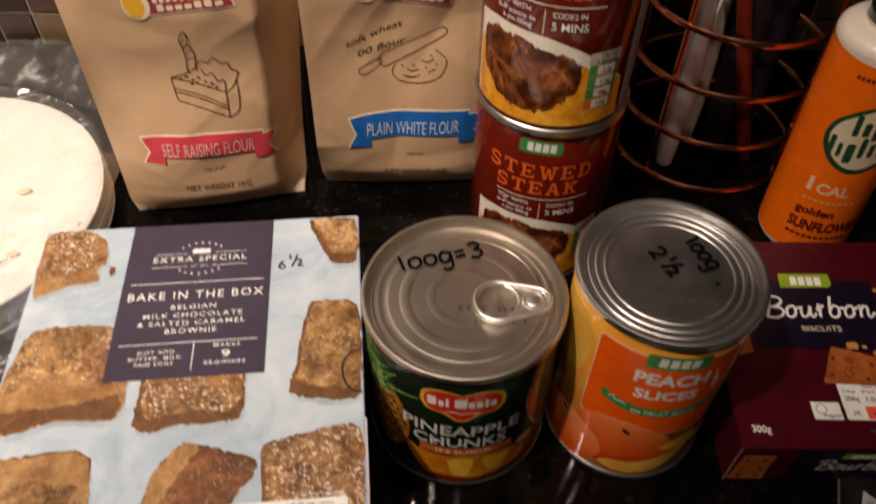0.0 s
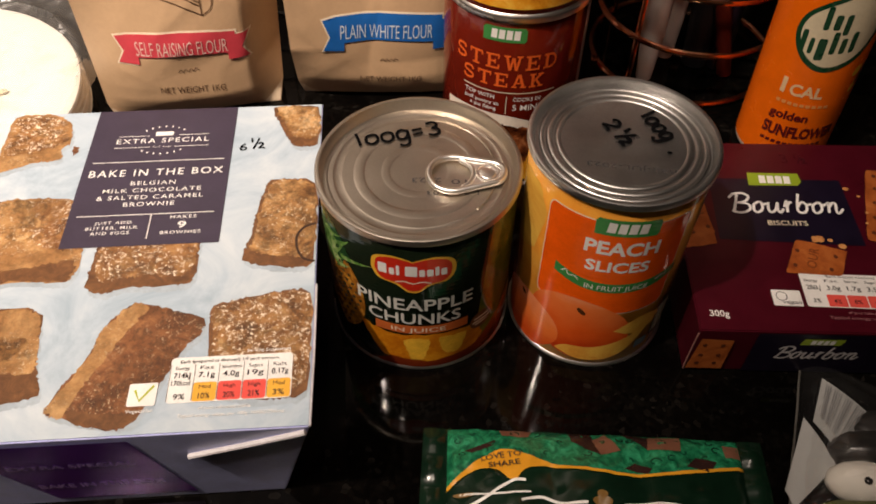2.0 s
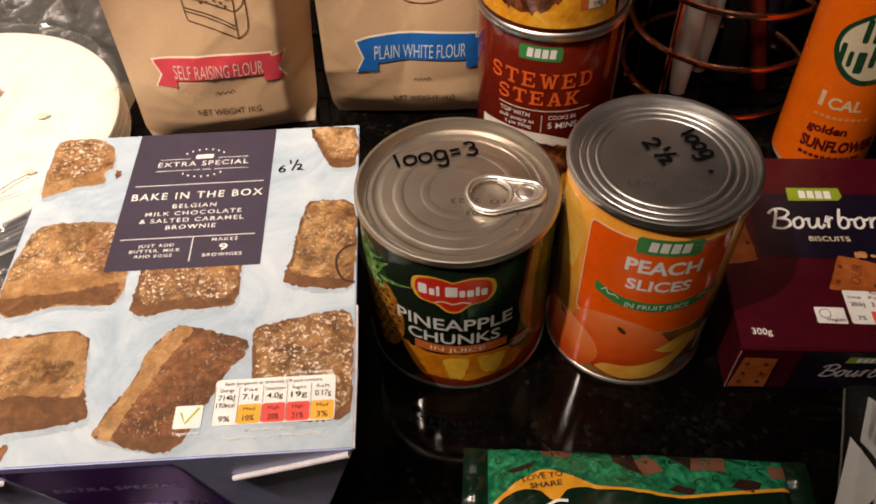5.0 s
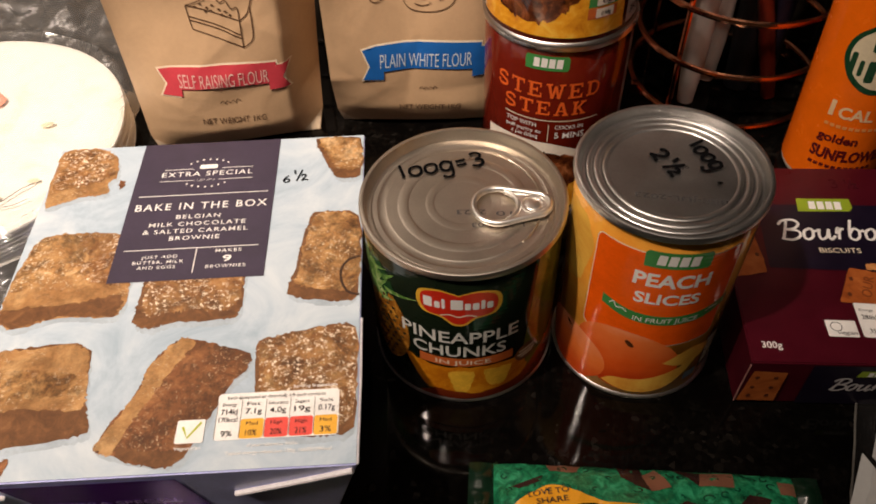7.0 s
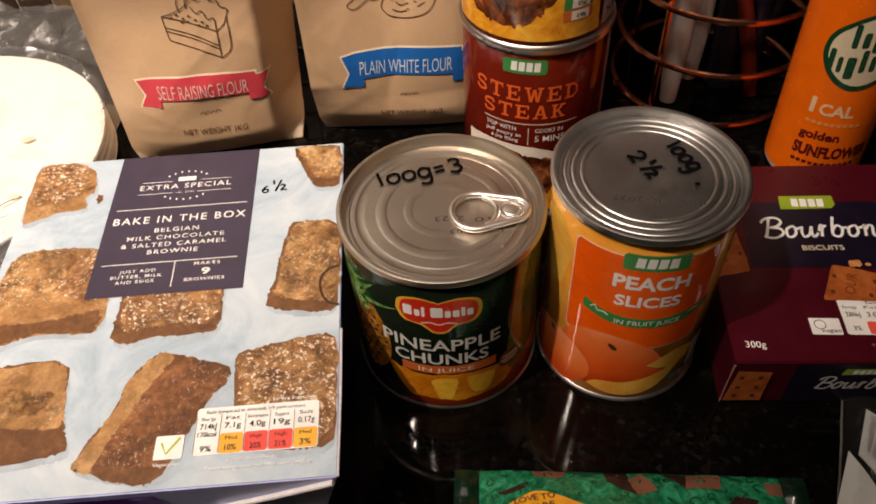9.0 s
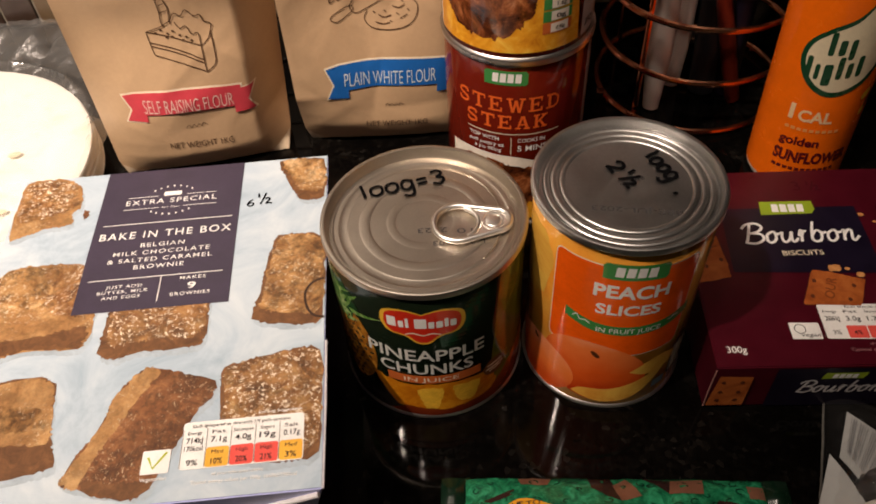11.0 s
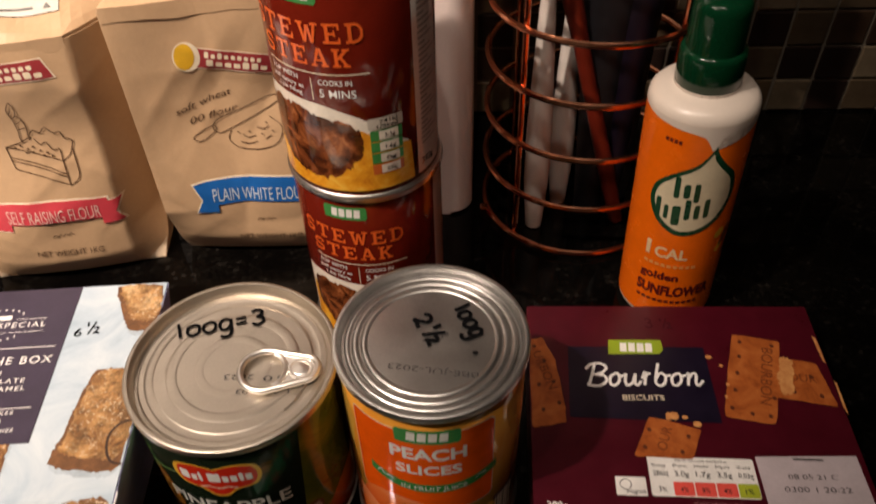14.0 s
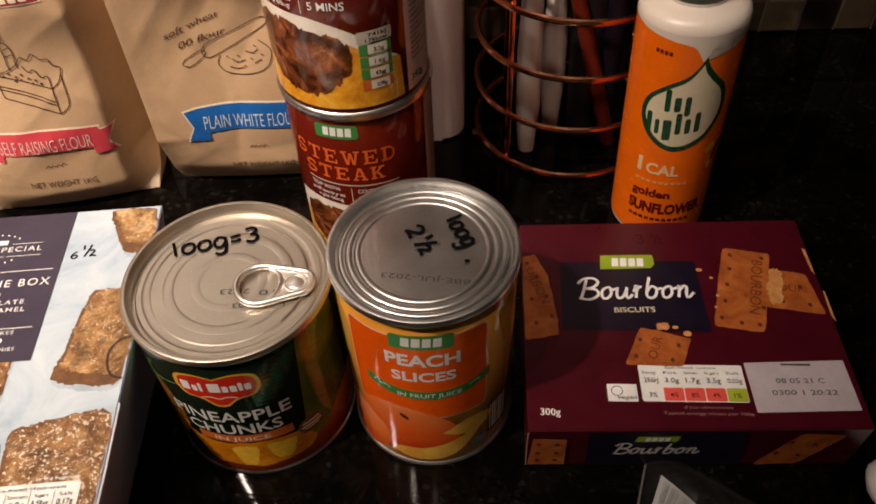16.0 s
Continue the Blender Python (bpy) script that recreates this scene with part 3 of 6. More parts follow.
    stamp("printed_badge_mark", marks, CAN_WHITE, shield, f, 0.0007, 3)
    stamp("badge_line", [stroke(curve([(-10, 65.5), (-5, 66.5), (0, 65.2), (5, 66.4), (10, 65.4)]), 0.7)], CAN_CREAM, shield, f, 0.0007, 3)
    stamp("round_seal", [disc(44, 27, 9, 6)], ink("brown_seal", (0.16, 0.07, 0.03), 0.09), root, f, 0.0005, 3)
    stamp("printed_seal_mark", [rect(38, 50, 28.4, 29.4), rect(37, 51, 26.0, 27.0), rect(39, 49, 24.2, 25.0)], CAN_CREAM, root, f, 0.0006, 3)
    # ring-pull: a finger loop and a nose with a flat rivet, stamped in one outline
    (ax, ay, ra), (bx, by, rb) = (0.0140, -0.0036, 0.0098), (0.0294, -0.0020, 0.0060)
    way, lean = math.atan2(by - ay, bx - ax), math.acos((ra - rb) / math.hypot(bx - ax, by - ay))
    hull = [(ax + ra * math.cos(a), ay + ra * math.sin(a)) for a in [way + lean + (2 * math.pi - 2 * lean) * i / 28 for i in range(29)]]
    hull += [(bx + rb * math.cos(a), by + rb * math.sin(a)) for a in [way - lean + 2 * lean * i / 16 for i in range(17)]]
    pull = part("ring_pull", tube([(x, y, 0.0899) for x, y in hull], 0.0014, 10, True), PULL_STEEL, root, "bright steel ring-pull", True)
    arc = [(ax + (ra - 0.0012) * math.cos(a), ay + (ra - 0.0012) * math.sin(a)) for a in [way - 1.15 + 2.3 * i / 14 for i in range(15)]]
    part("loop_edge", tube([(x, y, 0.0899) for x, y in arc], 0.0011, 8), PULL_STEEL, pull, "", True)
    nose = arc[::-1] + hull[29:]
    plate = bmesh.new()
    lo, hi = [plate.verts.new((x, y, 0.0889)) for x, y in nose], [plate.verts.new((x, y, 0.0899)) for x, y in nose]
    plate.faces.new(lo[::-1])
    plate.faces.new(hi)
    for i in range(len(nose)):
        j = (i + 1) % len(nose)
        plate.faces.new((lo[i], lo[j], hi[j], hi[i]))
    part("pull_nose", plate, PULL_STEEL, pull, "", True)
    part("rivet", lathe([(0, 0.0902), (0.0030, 0.0902), (0.0034, 0.0900), (0.0037, 0.0896), (0.0040, 0.0898), (0.0043, 0.0905), (0.0048, 0.0905), (0.0051, 0.0898)], 32, None, (bx - 0.0010, by - 0.0002)), PULL_STEEL, pull, "flat round rivet", True)
    part("press_line", tube([(0.0345 * math.cos(a) * 0.93, 0.0345 * math.sin(a) * 0.93, 0.0877) for a in [radians(x) for x in range(-40, 60, 5)]], 0.0004, 6), LID_STEEL, root, "", True)
    top = flat_top(0.0876)
    stamp("marker_writing", pen("1oog=3", -27.2, 10.6, 12.6, 8.0, 1.35, 16.0), MARKER, root, top, 0.0006, 0, "handwritten black marker note")
    stamp("date_print", [words("2023", 9.5, -2.5, -4.0, -3.0, 0.0, 0.0, 3), words("10", 20, 13.5, -4.4, -3.0, 0.0, 0.0, 3), words("L 2283 03", 25, 4, -10.6, -2.6, 0.0, 0.0, 3)], LID_INK, root, top, 0.0002)
    return root


PEACH_BASE = photo("peach_label_ground", [(0.3, (0.80, 0.25, 0.018)), (0.5, (0.88, 0.40, 0.055)), (0.72, (0.90, 0.54, 0.13))], 14, None, 0.09)
PEACH_PANEL = ink("deep_orange_panel", (0.86, 0.108, 0.004), 0.09, 0.12)
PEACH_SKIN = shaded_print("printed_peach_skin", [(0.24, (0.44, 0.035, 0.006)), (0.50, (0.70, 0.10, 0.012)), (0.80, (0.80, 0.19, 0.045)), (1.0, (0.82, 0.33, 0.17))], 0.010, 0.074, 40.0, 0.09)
PEACH_PALE = shaded_print("printed_pale_peach", [(0.22, (0.60, 0.075, 0.010)), (0.55, (0.78, 0.18, 0.035)), (0.9, (0.85, 0.36, 0.19))], 0.006, 0.056, 40.0, 0.09)
PEACH_FLESH = photo("printed_peach_slice", [(0.3, (0.66, 0.26, 0.03)), (0.6, (0.82, 0.48, 0.08))], 40, None, 0.09)


def tag_marks(u0, u1, w0, w1):
    """Four plain slanted blocks in place of a trade mark."""
    out, n = [], 4
    wide = (u1 - u0) / n
    for i in range(n):
        a = u0 + i * wide
        out.append(poly((a + wide * 0.08, w0), (a + wide * 0.88, w0), (a + wide * 0.95, w1), (a + wide * 0.18, w1)))
    return out


def peach_can():
    root = thing("peach_can", pose(0.0943, 0.2373, 0), "tall tin of peach slices with an orange label", "food can")
    r, high, rim = 0.0366, 0.1100, 0.0380
    root_label[0] = PEACH_BASE
    can_shell(root, r, high, rim)
    lid(root, DULL_TIN, r, rim, high, 0.1070, [(0.0245, 0.0268, 0.0005), (0.0278, 0.0303, 0.0006), (0.0312, 0.0332, 0.0005)])
    f = on_can(r)
    stamp("printed_slice", [ragged([(-92, 98), (-62, 100), (-52, 88), (-58, 62), (-80, 56), (-95, 70)], 0.8, 2, 5), ragged([(50, 98), (92, 100), (96, 70), (62, 66)], 0.8, 8, 5)], PEACH_FLESH, root, f, 0.0001, 3)
    stamp("panel_border", [pill(-50.6, 42.6, 41.2, 98.8, 4)], CAN_CREAM, root, f, 0.0002, 3)
    stamp("orange_panel", [pill(-50, 42, 41.8, 98.2, 3.8)], PEACH_PANEL, root, f, 0.0003, 3)
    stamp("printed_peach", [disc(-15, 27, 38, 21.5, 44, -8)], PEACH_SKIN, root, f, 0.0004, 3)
    stamp("printed_peach", [disc(-58, 17.6, 31, 17, 44, 0), ], PEACH_PALE, root, f, 0.0005, 3)
    stamp("printed_stalk", [disc(-15, 41.0, 3.6, 1.5, 16, -30), disc(-62, 31, 2.6, 1.2, 14, -20)], ink("stalk_brown", (0.09, 0.03, 0.01), 0.09), root, f, 0.0006, 3)
    stamp("printed_slice", [poly(*curve([(-28, 9), (-8, 5), (18, 8), (36, 22), (40, 30), (24, 22), (0, 16), (-20, 14), (-28, 9)], 5)[:-1])], PEACH_FLESH, root, f, 0.0006, 3)
    stamp("printed_slice", [poly(*curve([(10, 28), (28, 35), (46, 32), (44, 25), (26, 23), (10, 28)], 5)[:-1])], PEACH_FLESH, root, f, 0.0005, 3)
    tag = stamp("green_tag", [poly((-19, 91.6), (18.6, 91.6), (20, 93), (20, 99.6), (18.6, 100.6), (-17.6, 100.6), (-19.4, 99))], CAN_GREEN, root, f, 0.0004, 3)
    stamp("tag_mark", tag_marks(-12.5, 13, 93.4, 98.8), CAN_WHITE, tag, f, 0.0005, 3)
    stamp("lettering", [words("PEACH", -23, 23.5, 80.6, 8.3, 0.031), words("SLICES", -20, 20.5, 70.0, 7.0, 0.026)], CAN_WHITE, root, f, 0.0005, 3)
    stamp("green_ribbon", [poly(*(curve([(-39, 61.5), (-20, 57.6), (3, 56.4), (26, 57.6), (45, 61.5)]) + curve([(45, 67), (26, 63.4), (3, 62.2), (-20, 63.4), (-39, 67)])))], CAN_GREEN, root, f, 0.00045, 3)
    stamp("lettering", [words("IN FRUIT JUICE", -17.5, 24, 57.8, 3.4, 0.004), stroke(curve([(-34, 63), (-31, 65), (-29, 62.5), (-25, 63), (-22, 61.6)]), 0.6), stroke(curve([(29, 61.6), (33, 63), (37, 62.6)]), 0.6)], CAN_WHITE, root, f, 0.0006, 3)
    bars = [rect(46 + 2.2 * i, 46 + 2.2 * i + (1.5 if i % 3 else 0.8), 14, 34) for i in range(8)]
    stamp("bar_code_ground", [rect(44, 66, 12, 36)], ink("label_dark", (0.10, 0.07, 0.05), 0.09), root, f, 0.0005, 3)
    stamp("bar_code", bars, CAN_CREAM, root, f, 0.0006, 3)
    stamp("size_mark", [pill(31, 42, 9, 15, 0.8)], ink("blue_grey", (0.16, 0.2, 0.2), 0.09), root, f, 0.0008, 3)
    top = flat_top(0.1070)
    stamp("marker_writing", pen("1oog", 8.0, 25.4, 15.6, 6.8, 1.5, -63) + pen("2", -8.0, -1.8, 9.8, 6.8, 1.5, -60) + half(-4.2, 2.8, 8.4, 1.5, -60) + [disc(17.0, -6.4, 1.1, 0.8, 10)], MARKER, root, top, 0.0006, 0, "handwritten black marker note")
    stamp("date_print", [words("BBE-JUL-2023", 18.5, -15.5, -15.5, -2.8, 0, 0, -6)], LID_INK, root, top, 0.0002)
    stamp("stamped_code", [words("8663 6", 6, -4.5, 4.0, -2.4, 0, 0, 25)], LID_INK, root, top, 0.0002)
    return root


STEAK_RED = ink("dark_maroon_label", (0.125, 0.0105, 0.0045), 0.09, 0.15)
STEAK_ORANGE = ink("orange_serif_print", (0.72, 0.12, 0.022), 0.09)
MEAT = photo("printed_stewed_meat", [(0.32, (0.015, 0.004, 0.002)), (0.45, (0.075, 0.019, 0.006)), (0.57, (0.21, 0.060, 0.018)), (0.72, (0.54, 0.21, 0.08))], 105, None, 0.09)
CARROT = photo("printed_gravy", [(0.3, (0.50, 0.16, 0.01)), (0.5, (0.72, 0.32, 0.02)), (0.7, (0.82, 0.52, 0.08))], 90, None, 0.09)
PLATE = ink("printed_plate", (0.74, 0.68, 0.58), 0.09, 0.15)


def cut(*pts):
    """A letter's outline, cut into triangles."""
    return list(pts), [tuple(f) for f in geometry.tessellate_polygon([[Vector((x, y, 0)) for x, y in pts]])]


SLAB = {
    "T": [cut((0, 1), (0, .7), (.1, .7), (.1, .86), (.4, .86), (.4, .13), (.24, .13), (.24, 0), (.76, 0), (.76, .13), (.6, .13), (.6, .86), (.9, .86), (.9, .7), (1, .7), (1, 1))],
    "E": [cut((0, 1), (0, .87), (.13, .87), (.13, .13), (0, .13), (0, 0), (.96, 0), (.96, .3), (.85, .3), (.85, .13), (.34, .13), (.34, .44), (.6, .44), (.6, .35), (.7, .35), (.7, .65), (.6, .65), (.6, .56), (.34, .56), (.34, .87), (.83, .87), (.83, .7), (.94, .7), (.94, 1))],
    "W": [cut((-.02, 1), (-.02, .88), (.08, .88), (.26, 0), (.42, 0), (.52, .56), (.62, 0), (.78, 0), (.94, .88), (1.04, .88), (1.04, 1), (.7, 1), (.7, .88), (.8, .88), (.7, .3), (.6, .86), (.44, .86), (.34, .3), (.23, .88), (.33, .88), (.33, 1))],
    "D": [cut((0, 1), (0, .87), (.13, .87), (.13, .13), (0, .13), (0, 0), (.34, 0), (.34, 1)), stroke(curve([(.34, .935), (.64, .90), (.86, .68), (.87, .5), (.86, .32), (.64, .10), (.34, .065)]), .15)],
    "A": [cut((.38, 1), (.5, 1), (.5, .8), (.24, .12), (.12, .12)), cut((.5, 1), (.62, 1), (.92, .12), (.7, .12), (.5, .78)), cut((.31, .3), (.645, .3), (.615, .4), (.347, .4)), cut((0, 0), (.36, 0), (.36, .12), (0, .12)), cut((.6, 0), (1.02, 0), (1.02, .12), (.6, .12))],
    "K": [cut((0, 1), (0, .88), (.12, .88), (.12, .12), (0, .12), (0, 0), (.46, 0), (.46, .12), (.33, .12), (.33, .88), (.44, .88), (.44, 1)), cut((.33, .4), (.33, .56), (.66, .88), (.58, .88), (.58, 1), (1, 1), (1, .88), (.88, .88), (.56, .56), (.88, .12), (1, .12), (1, 0), (.6, 0), (.6, .12), (.66, .12), (.44, .47))],
    "S": [stroke(curve([(.84, .70), (.78, .88), (.5, .94), (.2, .84), (.18, .62), (.5, .5), (.8, .38), (.82, .16), (.5, .06), (.2, .12), (.12, .32)], 5), .16)]}


def slab(body, u0, u1, base, high):
    """A word in capitals with slab serifs, letter by letter."""
    cells = [1.22 if c == "W" else 1.0 for c in body]
    k, x, out = (u1 - u0) / sum(cells), 0.0, []
    for c, wide in zip(body, cells):
        for pts, faces in SLAB[c]:
            out.append(([(u0 + (x + (0.10 + 0.80 * p[0]) * wide) * k, base + p[1] * high) for p in pts], faces))
        x += wide
    return out


def steak_can():
    root = thing("stewed_steak_can", pose(0.0555, 0.353, 0, 0, 0, 0), "tall tin of stewed steak with a maroon label", "food can", "stacked tins")
    r, high, rim = 0.0364, 0.1095, 0.0376
    root_label[0] = STEAK_RED
    can_shell(root, r, high, rim)
    lid(root, TIN_STEEL, r, rim, high, 0.1055, [(0.0150, 0.0172, 0.0005), (0.0262, 0.0285, 0.0007), (0.0296, 0.0318, 0.0006)])
    f = on_can(r)
    stamp("white_strip", [rect(66, 96, 4.6, 104.5)], ink("grey_white_strip", (0.52, 0.47, 0.44), 0.09), root, f, 0.0002, 3)
    rows = [rect(71, 73 + (i * 7 % 5) * 3.4 + 6, 95 - i * 2.6, 96.2 - i * 2.6) for i in range(30)]
    stamp("small_print", rows, ink("grey_rows", (0.20, 0.16, 0.15), 0.4), root, f, 0.0003, 3)
    stamp("lettering", [words("392g", 70, 84, 8.6, 4.2, 0.01)], CAN_BLACK, root, f, 0.0004, 3)
    stamp("printed_plate", [poly(*(curve([(-62, 49), (-40, 51.4), (-12, 51), (4, 49.5), (26, 43.5), (44, 33.5), (58, 27)]) + [(62, 5), (-62, 5)]))], PLATE, root, f, 0.0002, 3)
    stamp("printed_gravy", [poly(*(curve([(-60, 38), (-44, 30), (-20, 26), (4, 30), (22, 38), (40, 30), (60, 26)]) + [(62, 4.7), (-60, 4.7)]))], CARROT, root, f, 0.0003, 3)
    stamp("printed_meat", [ragged([(-56, 42), (-40, 47.6), (-18, 46.2), (2, 44.6), (18, 41.4), (27, 33), (22, 23), (8, 14), (-12, 9.5), (-36, 14), (-54, 26)], 1.3, 11, 6, 0.3)], MEAT, root, f, 0.0004, 3)
    tag = stamp("green_tag", [poly((-27, 95), (4.6, 95), (6, 96.4), (6, 101.6), (4.6, 103), (-25.4, 103), (-27.2, 101.6))], CAN_GREEN, root, f, 0.0003, 3)
    stamp("tag_mark", tag_marks(-21.5, 1.5, 96.6, 101.6), CAN_WHITE, tag, f, 0.0004, 3)
    stamp("lettering", slab("STEWED", -53, 34, 79.2, 8.6) + slab("STEAK", -45, 24, 68.8, 8.2), STEAK_ORANGE, root, f, 0.0004, 3)
    stamp("rule", [rect(-43, 34, 65.0, 65.5), rect(-5.4, -4.9, 52, 63)], CAN_CREAM, root, f, 0.0003, 3)
    stamp("lettering", [words("TOP WITH", -41, -15, 60.6, 2.9, 0.004), words("puff pastry as", -41, -11, 57.0, 2.6, 0.002), words("a pie filling", -36, -13, 53.6, 2.6, 0.002), words("COOKS IN", 0, 22, 60.2, 2.8, 0.002), words("5 MINS", 0, 24, 54.4, 4.2, 0.003)], CAN_WHITE, root, f, 0.0004, 3)
    stamp("nutrition_head", [pill(29, 54, 37.4, 43.2, 1.2)], ink("pale_head", (0.50, 0.45, 0.38), 0.09), root, f, 0.0005, 3)
    for i, ink_of in enumerate((CAN_GREEN, CAN_GREEN, CAN_GREEN, ORANGE_BAND)):
        stamp("nutrition_box", [rect(30, 53, 31.4 - 6 * i, 36.8 - 6 * i)], ink_of, root, f, 0.0005, 3)
        stamp("nutrition_value", [rect(36, 50, 31.8 - 6 * i, 36.4 - 6 * i)], PLATE, root, f, 0.0006, 3)
        stamp("lettering", [words(("3.3g", "1.6g", "0g", "0.98g")[i], 40, 47.5, 32.8 - 6 * i, 2.4, 0.01)], CAN_BLACK, root, f, 0.0007, 3)
    stamp("lettering", [words("741kJ", 37, 50, 40.4, 2.0, 0.01), words("175kcal", 35, 50, 37.9, 2.0, 0.01)], CAN_BLACK, root, f, 0.0006, 3)
    return root


# ---------------------------------------------------------------- cartons
BOX_BLUE = photo("pale_blue_card", [(0.32, (0.30, 0.39, 0.47)), (0.48, (0.42, 0.51, 0.59)), (0.66, (0.55, 0.62, 0.67))], 26, None, 0.40)
BOX_SIDE = ink("lilac_grey_card", (0.44, 0.47, 0.76), 0.35, 0.15)
BOX_NAVY = ink("aubergine_panel", (0.040, 0.030, 0.054), 0.36, 0.15)
FOIL_PURPLE = surface("purple_foil_panel", (0.26, 0.05, 0.56), 0.24, 0.3, 30, 0.75, 0.03, 300)
BROWNIE_SUGAR = photo("printed_sugared_brownie", [(0.30, (0.082, 0.031, 0.009)), (0.43, (0.191, 0.083, 0.026)), (0.56, (0.315, 0.158, 0.056)), (0.72, (0.458, 0.284, 0.120))], 120, (640, (0.86, 0.74, 0.58), 0.07), 0.4, 1.0, 0.42)
BROWNIE_FOLD = photo("printed_crackled_crust", [(0.33, (0.095, 0.037, 0.011)), (0.44, (0.248, 0.119, 0.039)), (0.56, (0.401, 0.223, 0.085)), (0.70, (0.591, 0.419, 0.232))], 75, (700, (0.78, 0.66, 0.48), 0.01), 0.36, 1.0, 0.50)
BROWNIE_TAN = photo("printed_smooth_crust", [(0.32, (0.210, 0.098, 0.033)), (0.5, (0.324, 0.172, 0.064)), (0.68, (0.458, 0.279, 0.121))], 60, (760, (0.70, 0.58, 0.41), -0.03), 0.38, 1.0, 0.22)
BROWNIE_CUT = photo("printed_brownie_crumb", [(0.30, (0.085, 0.030, 0.011)), (0.5, (0.185, 0.072, 0.026)), (0.72, (0.318, 0.141, 0.055))], 150, (760, (0.56, 0.42, 0.27), -0.01), 0.4, 1.0, 0.42)
BROWNIE_EDGE = photo("printed_brownie_side", [(0.30, (0.074, 0.030, 0.011)), (0.55, (0.159, 0.070, 0.026)), (0.76, (0.265, 0.126, 0.049))], 170, None, 0.4)
CARD_EDGE = surface("raw_card_edge", (0.62, 0.60, 0.62), 0.8, 0.12, 300)


def carton(root, base, top, z, material, label=""):
    """A closed carton from the corners of its base and its top."""
    bm = bmesh.new()
    lo = [bm.verts.new((x, y, 0.0003)) for x, y in base]
    hi = [bm.verts.new((x, y, z)) for x, y in top]
    bm.faces.new(lo[::-1])
    bm.faces.new(hi)
    for i in range(4):
        j = (i + 1) % 4
        bm.faces.new((lo[i], lo[j], hi[j], hi[i]))
    bmesh.ops.bevel(bm, geom=bm.edges[:], offset=0.0006, segments=2, affect="EDGES")
    return part("carton", bm, material, root, label, True)


def brownie_box():
    root = thing("brownie_mix_box", pose(-0.1825, 0.2826, 0, 0, 0, 6.43), "pale blue brownie mix carton with a dark panel and brownie pictures", "food box")
    L, D = 0.1462, 0.1722
    carton(root, [(0.006, -D + 0.008), (L - 0.018, -D + 0.008), (L - 0.014, -0.003), (0.004, -0.003)], [(0, -D), (L, -D), (L, 0), (0, 0)], 0.069, BOX_SIDE)
    f = flat_top(0.069)
    stamp("printed_top", [rect(0.5, 145.7, -171.7, -0.5)], BOX_BLUE, root, f, 0.00012)
    pieces = [
        (BROWNIE_TAN, [(0.8, -1), (21, -0.8), (29.7, -9), (32, -21.9), (27.8, -25), (30, -33), (17, -34), (2.5, -41), (0.8, -31)], [(BROWNIE_SUGAR, [(2, -2), (20, -2), (28, -9), (30, -20), (22, -26), (8, -28), (2, -30)])]),
        (BROWNIE_EDGE, [(121, -1.1), (145.4, -0.9), (145.4, -30.3), (133, -30), (128.5, -18.4)], [(BROWNIE_FOLD, [(123, -1.6), (145.2, -1.4), (145.2, -25), (134, -24), (129, -15)])]),
        (BROWNIE_TAN, [(5.9, -56), (40, -57), (50, -70), (51, -97), (48.6, -104), (25, -102), (8, -108), (1, -103), (1, -84)], [(BROWNIE_EDGE, [(1, -97), (24, -96), (50, -92), (48.4, -103.6), (25, -101.6), (8, -107.4), (1, -102.6)]), (BROWNIE_FOLD, [(6.5, -57), (26, -57.5), (31, -82), (17, -80), (3, -90), (1.4, -84)]), (BROWNIE_SUGAR, [(20, -57.6), (39.4, -57.8), (48, -70), (48, -88), (34, -84), (28, -80), (30, -70)])]),
        (BROWNIE_EDGE, [(57, -80), (97.8, -80), (98.5, -100), (97, -107), (87.6, -108), (70, -107.6), (63, -111), (55.5, -107), (56, -93)], [(BROWNIE_SUGAR, [(58, -80.6), (97, -80.6), (97.4, -97), (94, -103), (80, -102), (68, -103), (60, -105), (57.6, -96)])]),
        (BROWNIE_EDGE, [(123.8, -50.2), (145.4, -51.5), (145.4, -101.5), (131, -101), (114.8, -97), (118.7, -83), (120, -67)], [(BROWNIE_FOLD, [(124.6, -51), (145.2, -52.2), (145.2, -96), (130, -95), (118, -92), (120.4, -82), (121.4, -66)])]),
        (BROWNIE_EDGE, [(1, -118), (34, -114.4), (42.7, -118.3), (46, -142), (51, -155), (37, -157.5), (1, -162)], [(BROWNIE_TAN, [(1, -118.6), (34, -115), (42, -119), (45, -134), (46.6, -146), (24, -143), (1, -146)]), (BROWNIE_FOLD, [(1, -127), (20, -126), (40, -130), (44, -139), (20, -139), (1, -141)])]),
        (BROWNIE_CUT, [(77.5, -114), (105.8, -125), (103.4, -132), (98, -138), (85.4, -168), (77.3, -170.5), (53.3, -162), (54, -156.9), (63.4, -140.5), (66.8, -126)], [(BROWNIE_TAN, [(77, -114.4), (83, -117.6), (75, -131), (68, -145), (61.4, -158), (60, -164.4), (53.6, -161.8), (54.4, -157), (63.8, -140.5), (67.2, -126)]), (BROWNIE_EDGE, [(61, -161), (72, -162.5), (86.6, -163), (85, -167.6), (77.3, -170), (62, -165)])]),
        (BROWNIE_EDGE, [(106.2, -118.5), (125, -114), (145.2, -111.7), (145.2, -160.5), (126, -161), (108, -156), (106.8, -130)], [(BROWNIE_SUGAR, [(107, -119), (125, -114.6), (145, -112.4), (145, -156), (126, -156.4), (109.4, -152), (107.8, -130)])])]
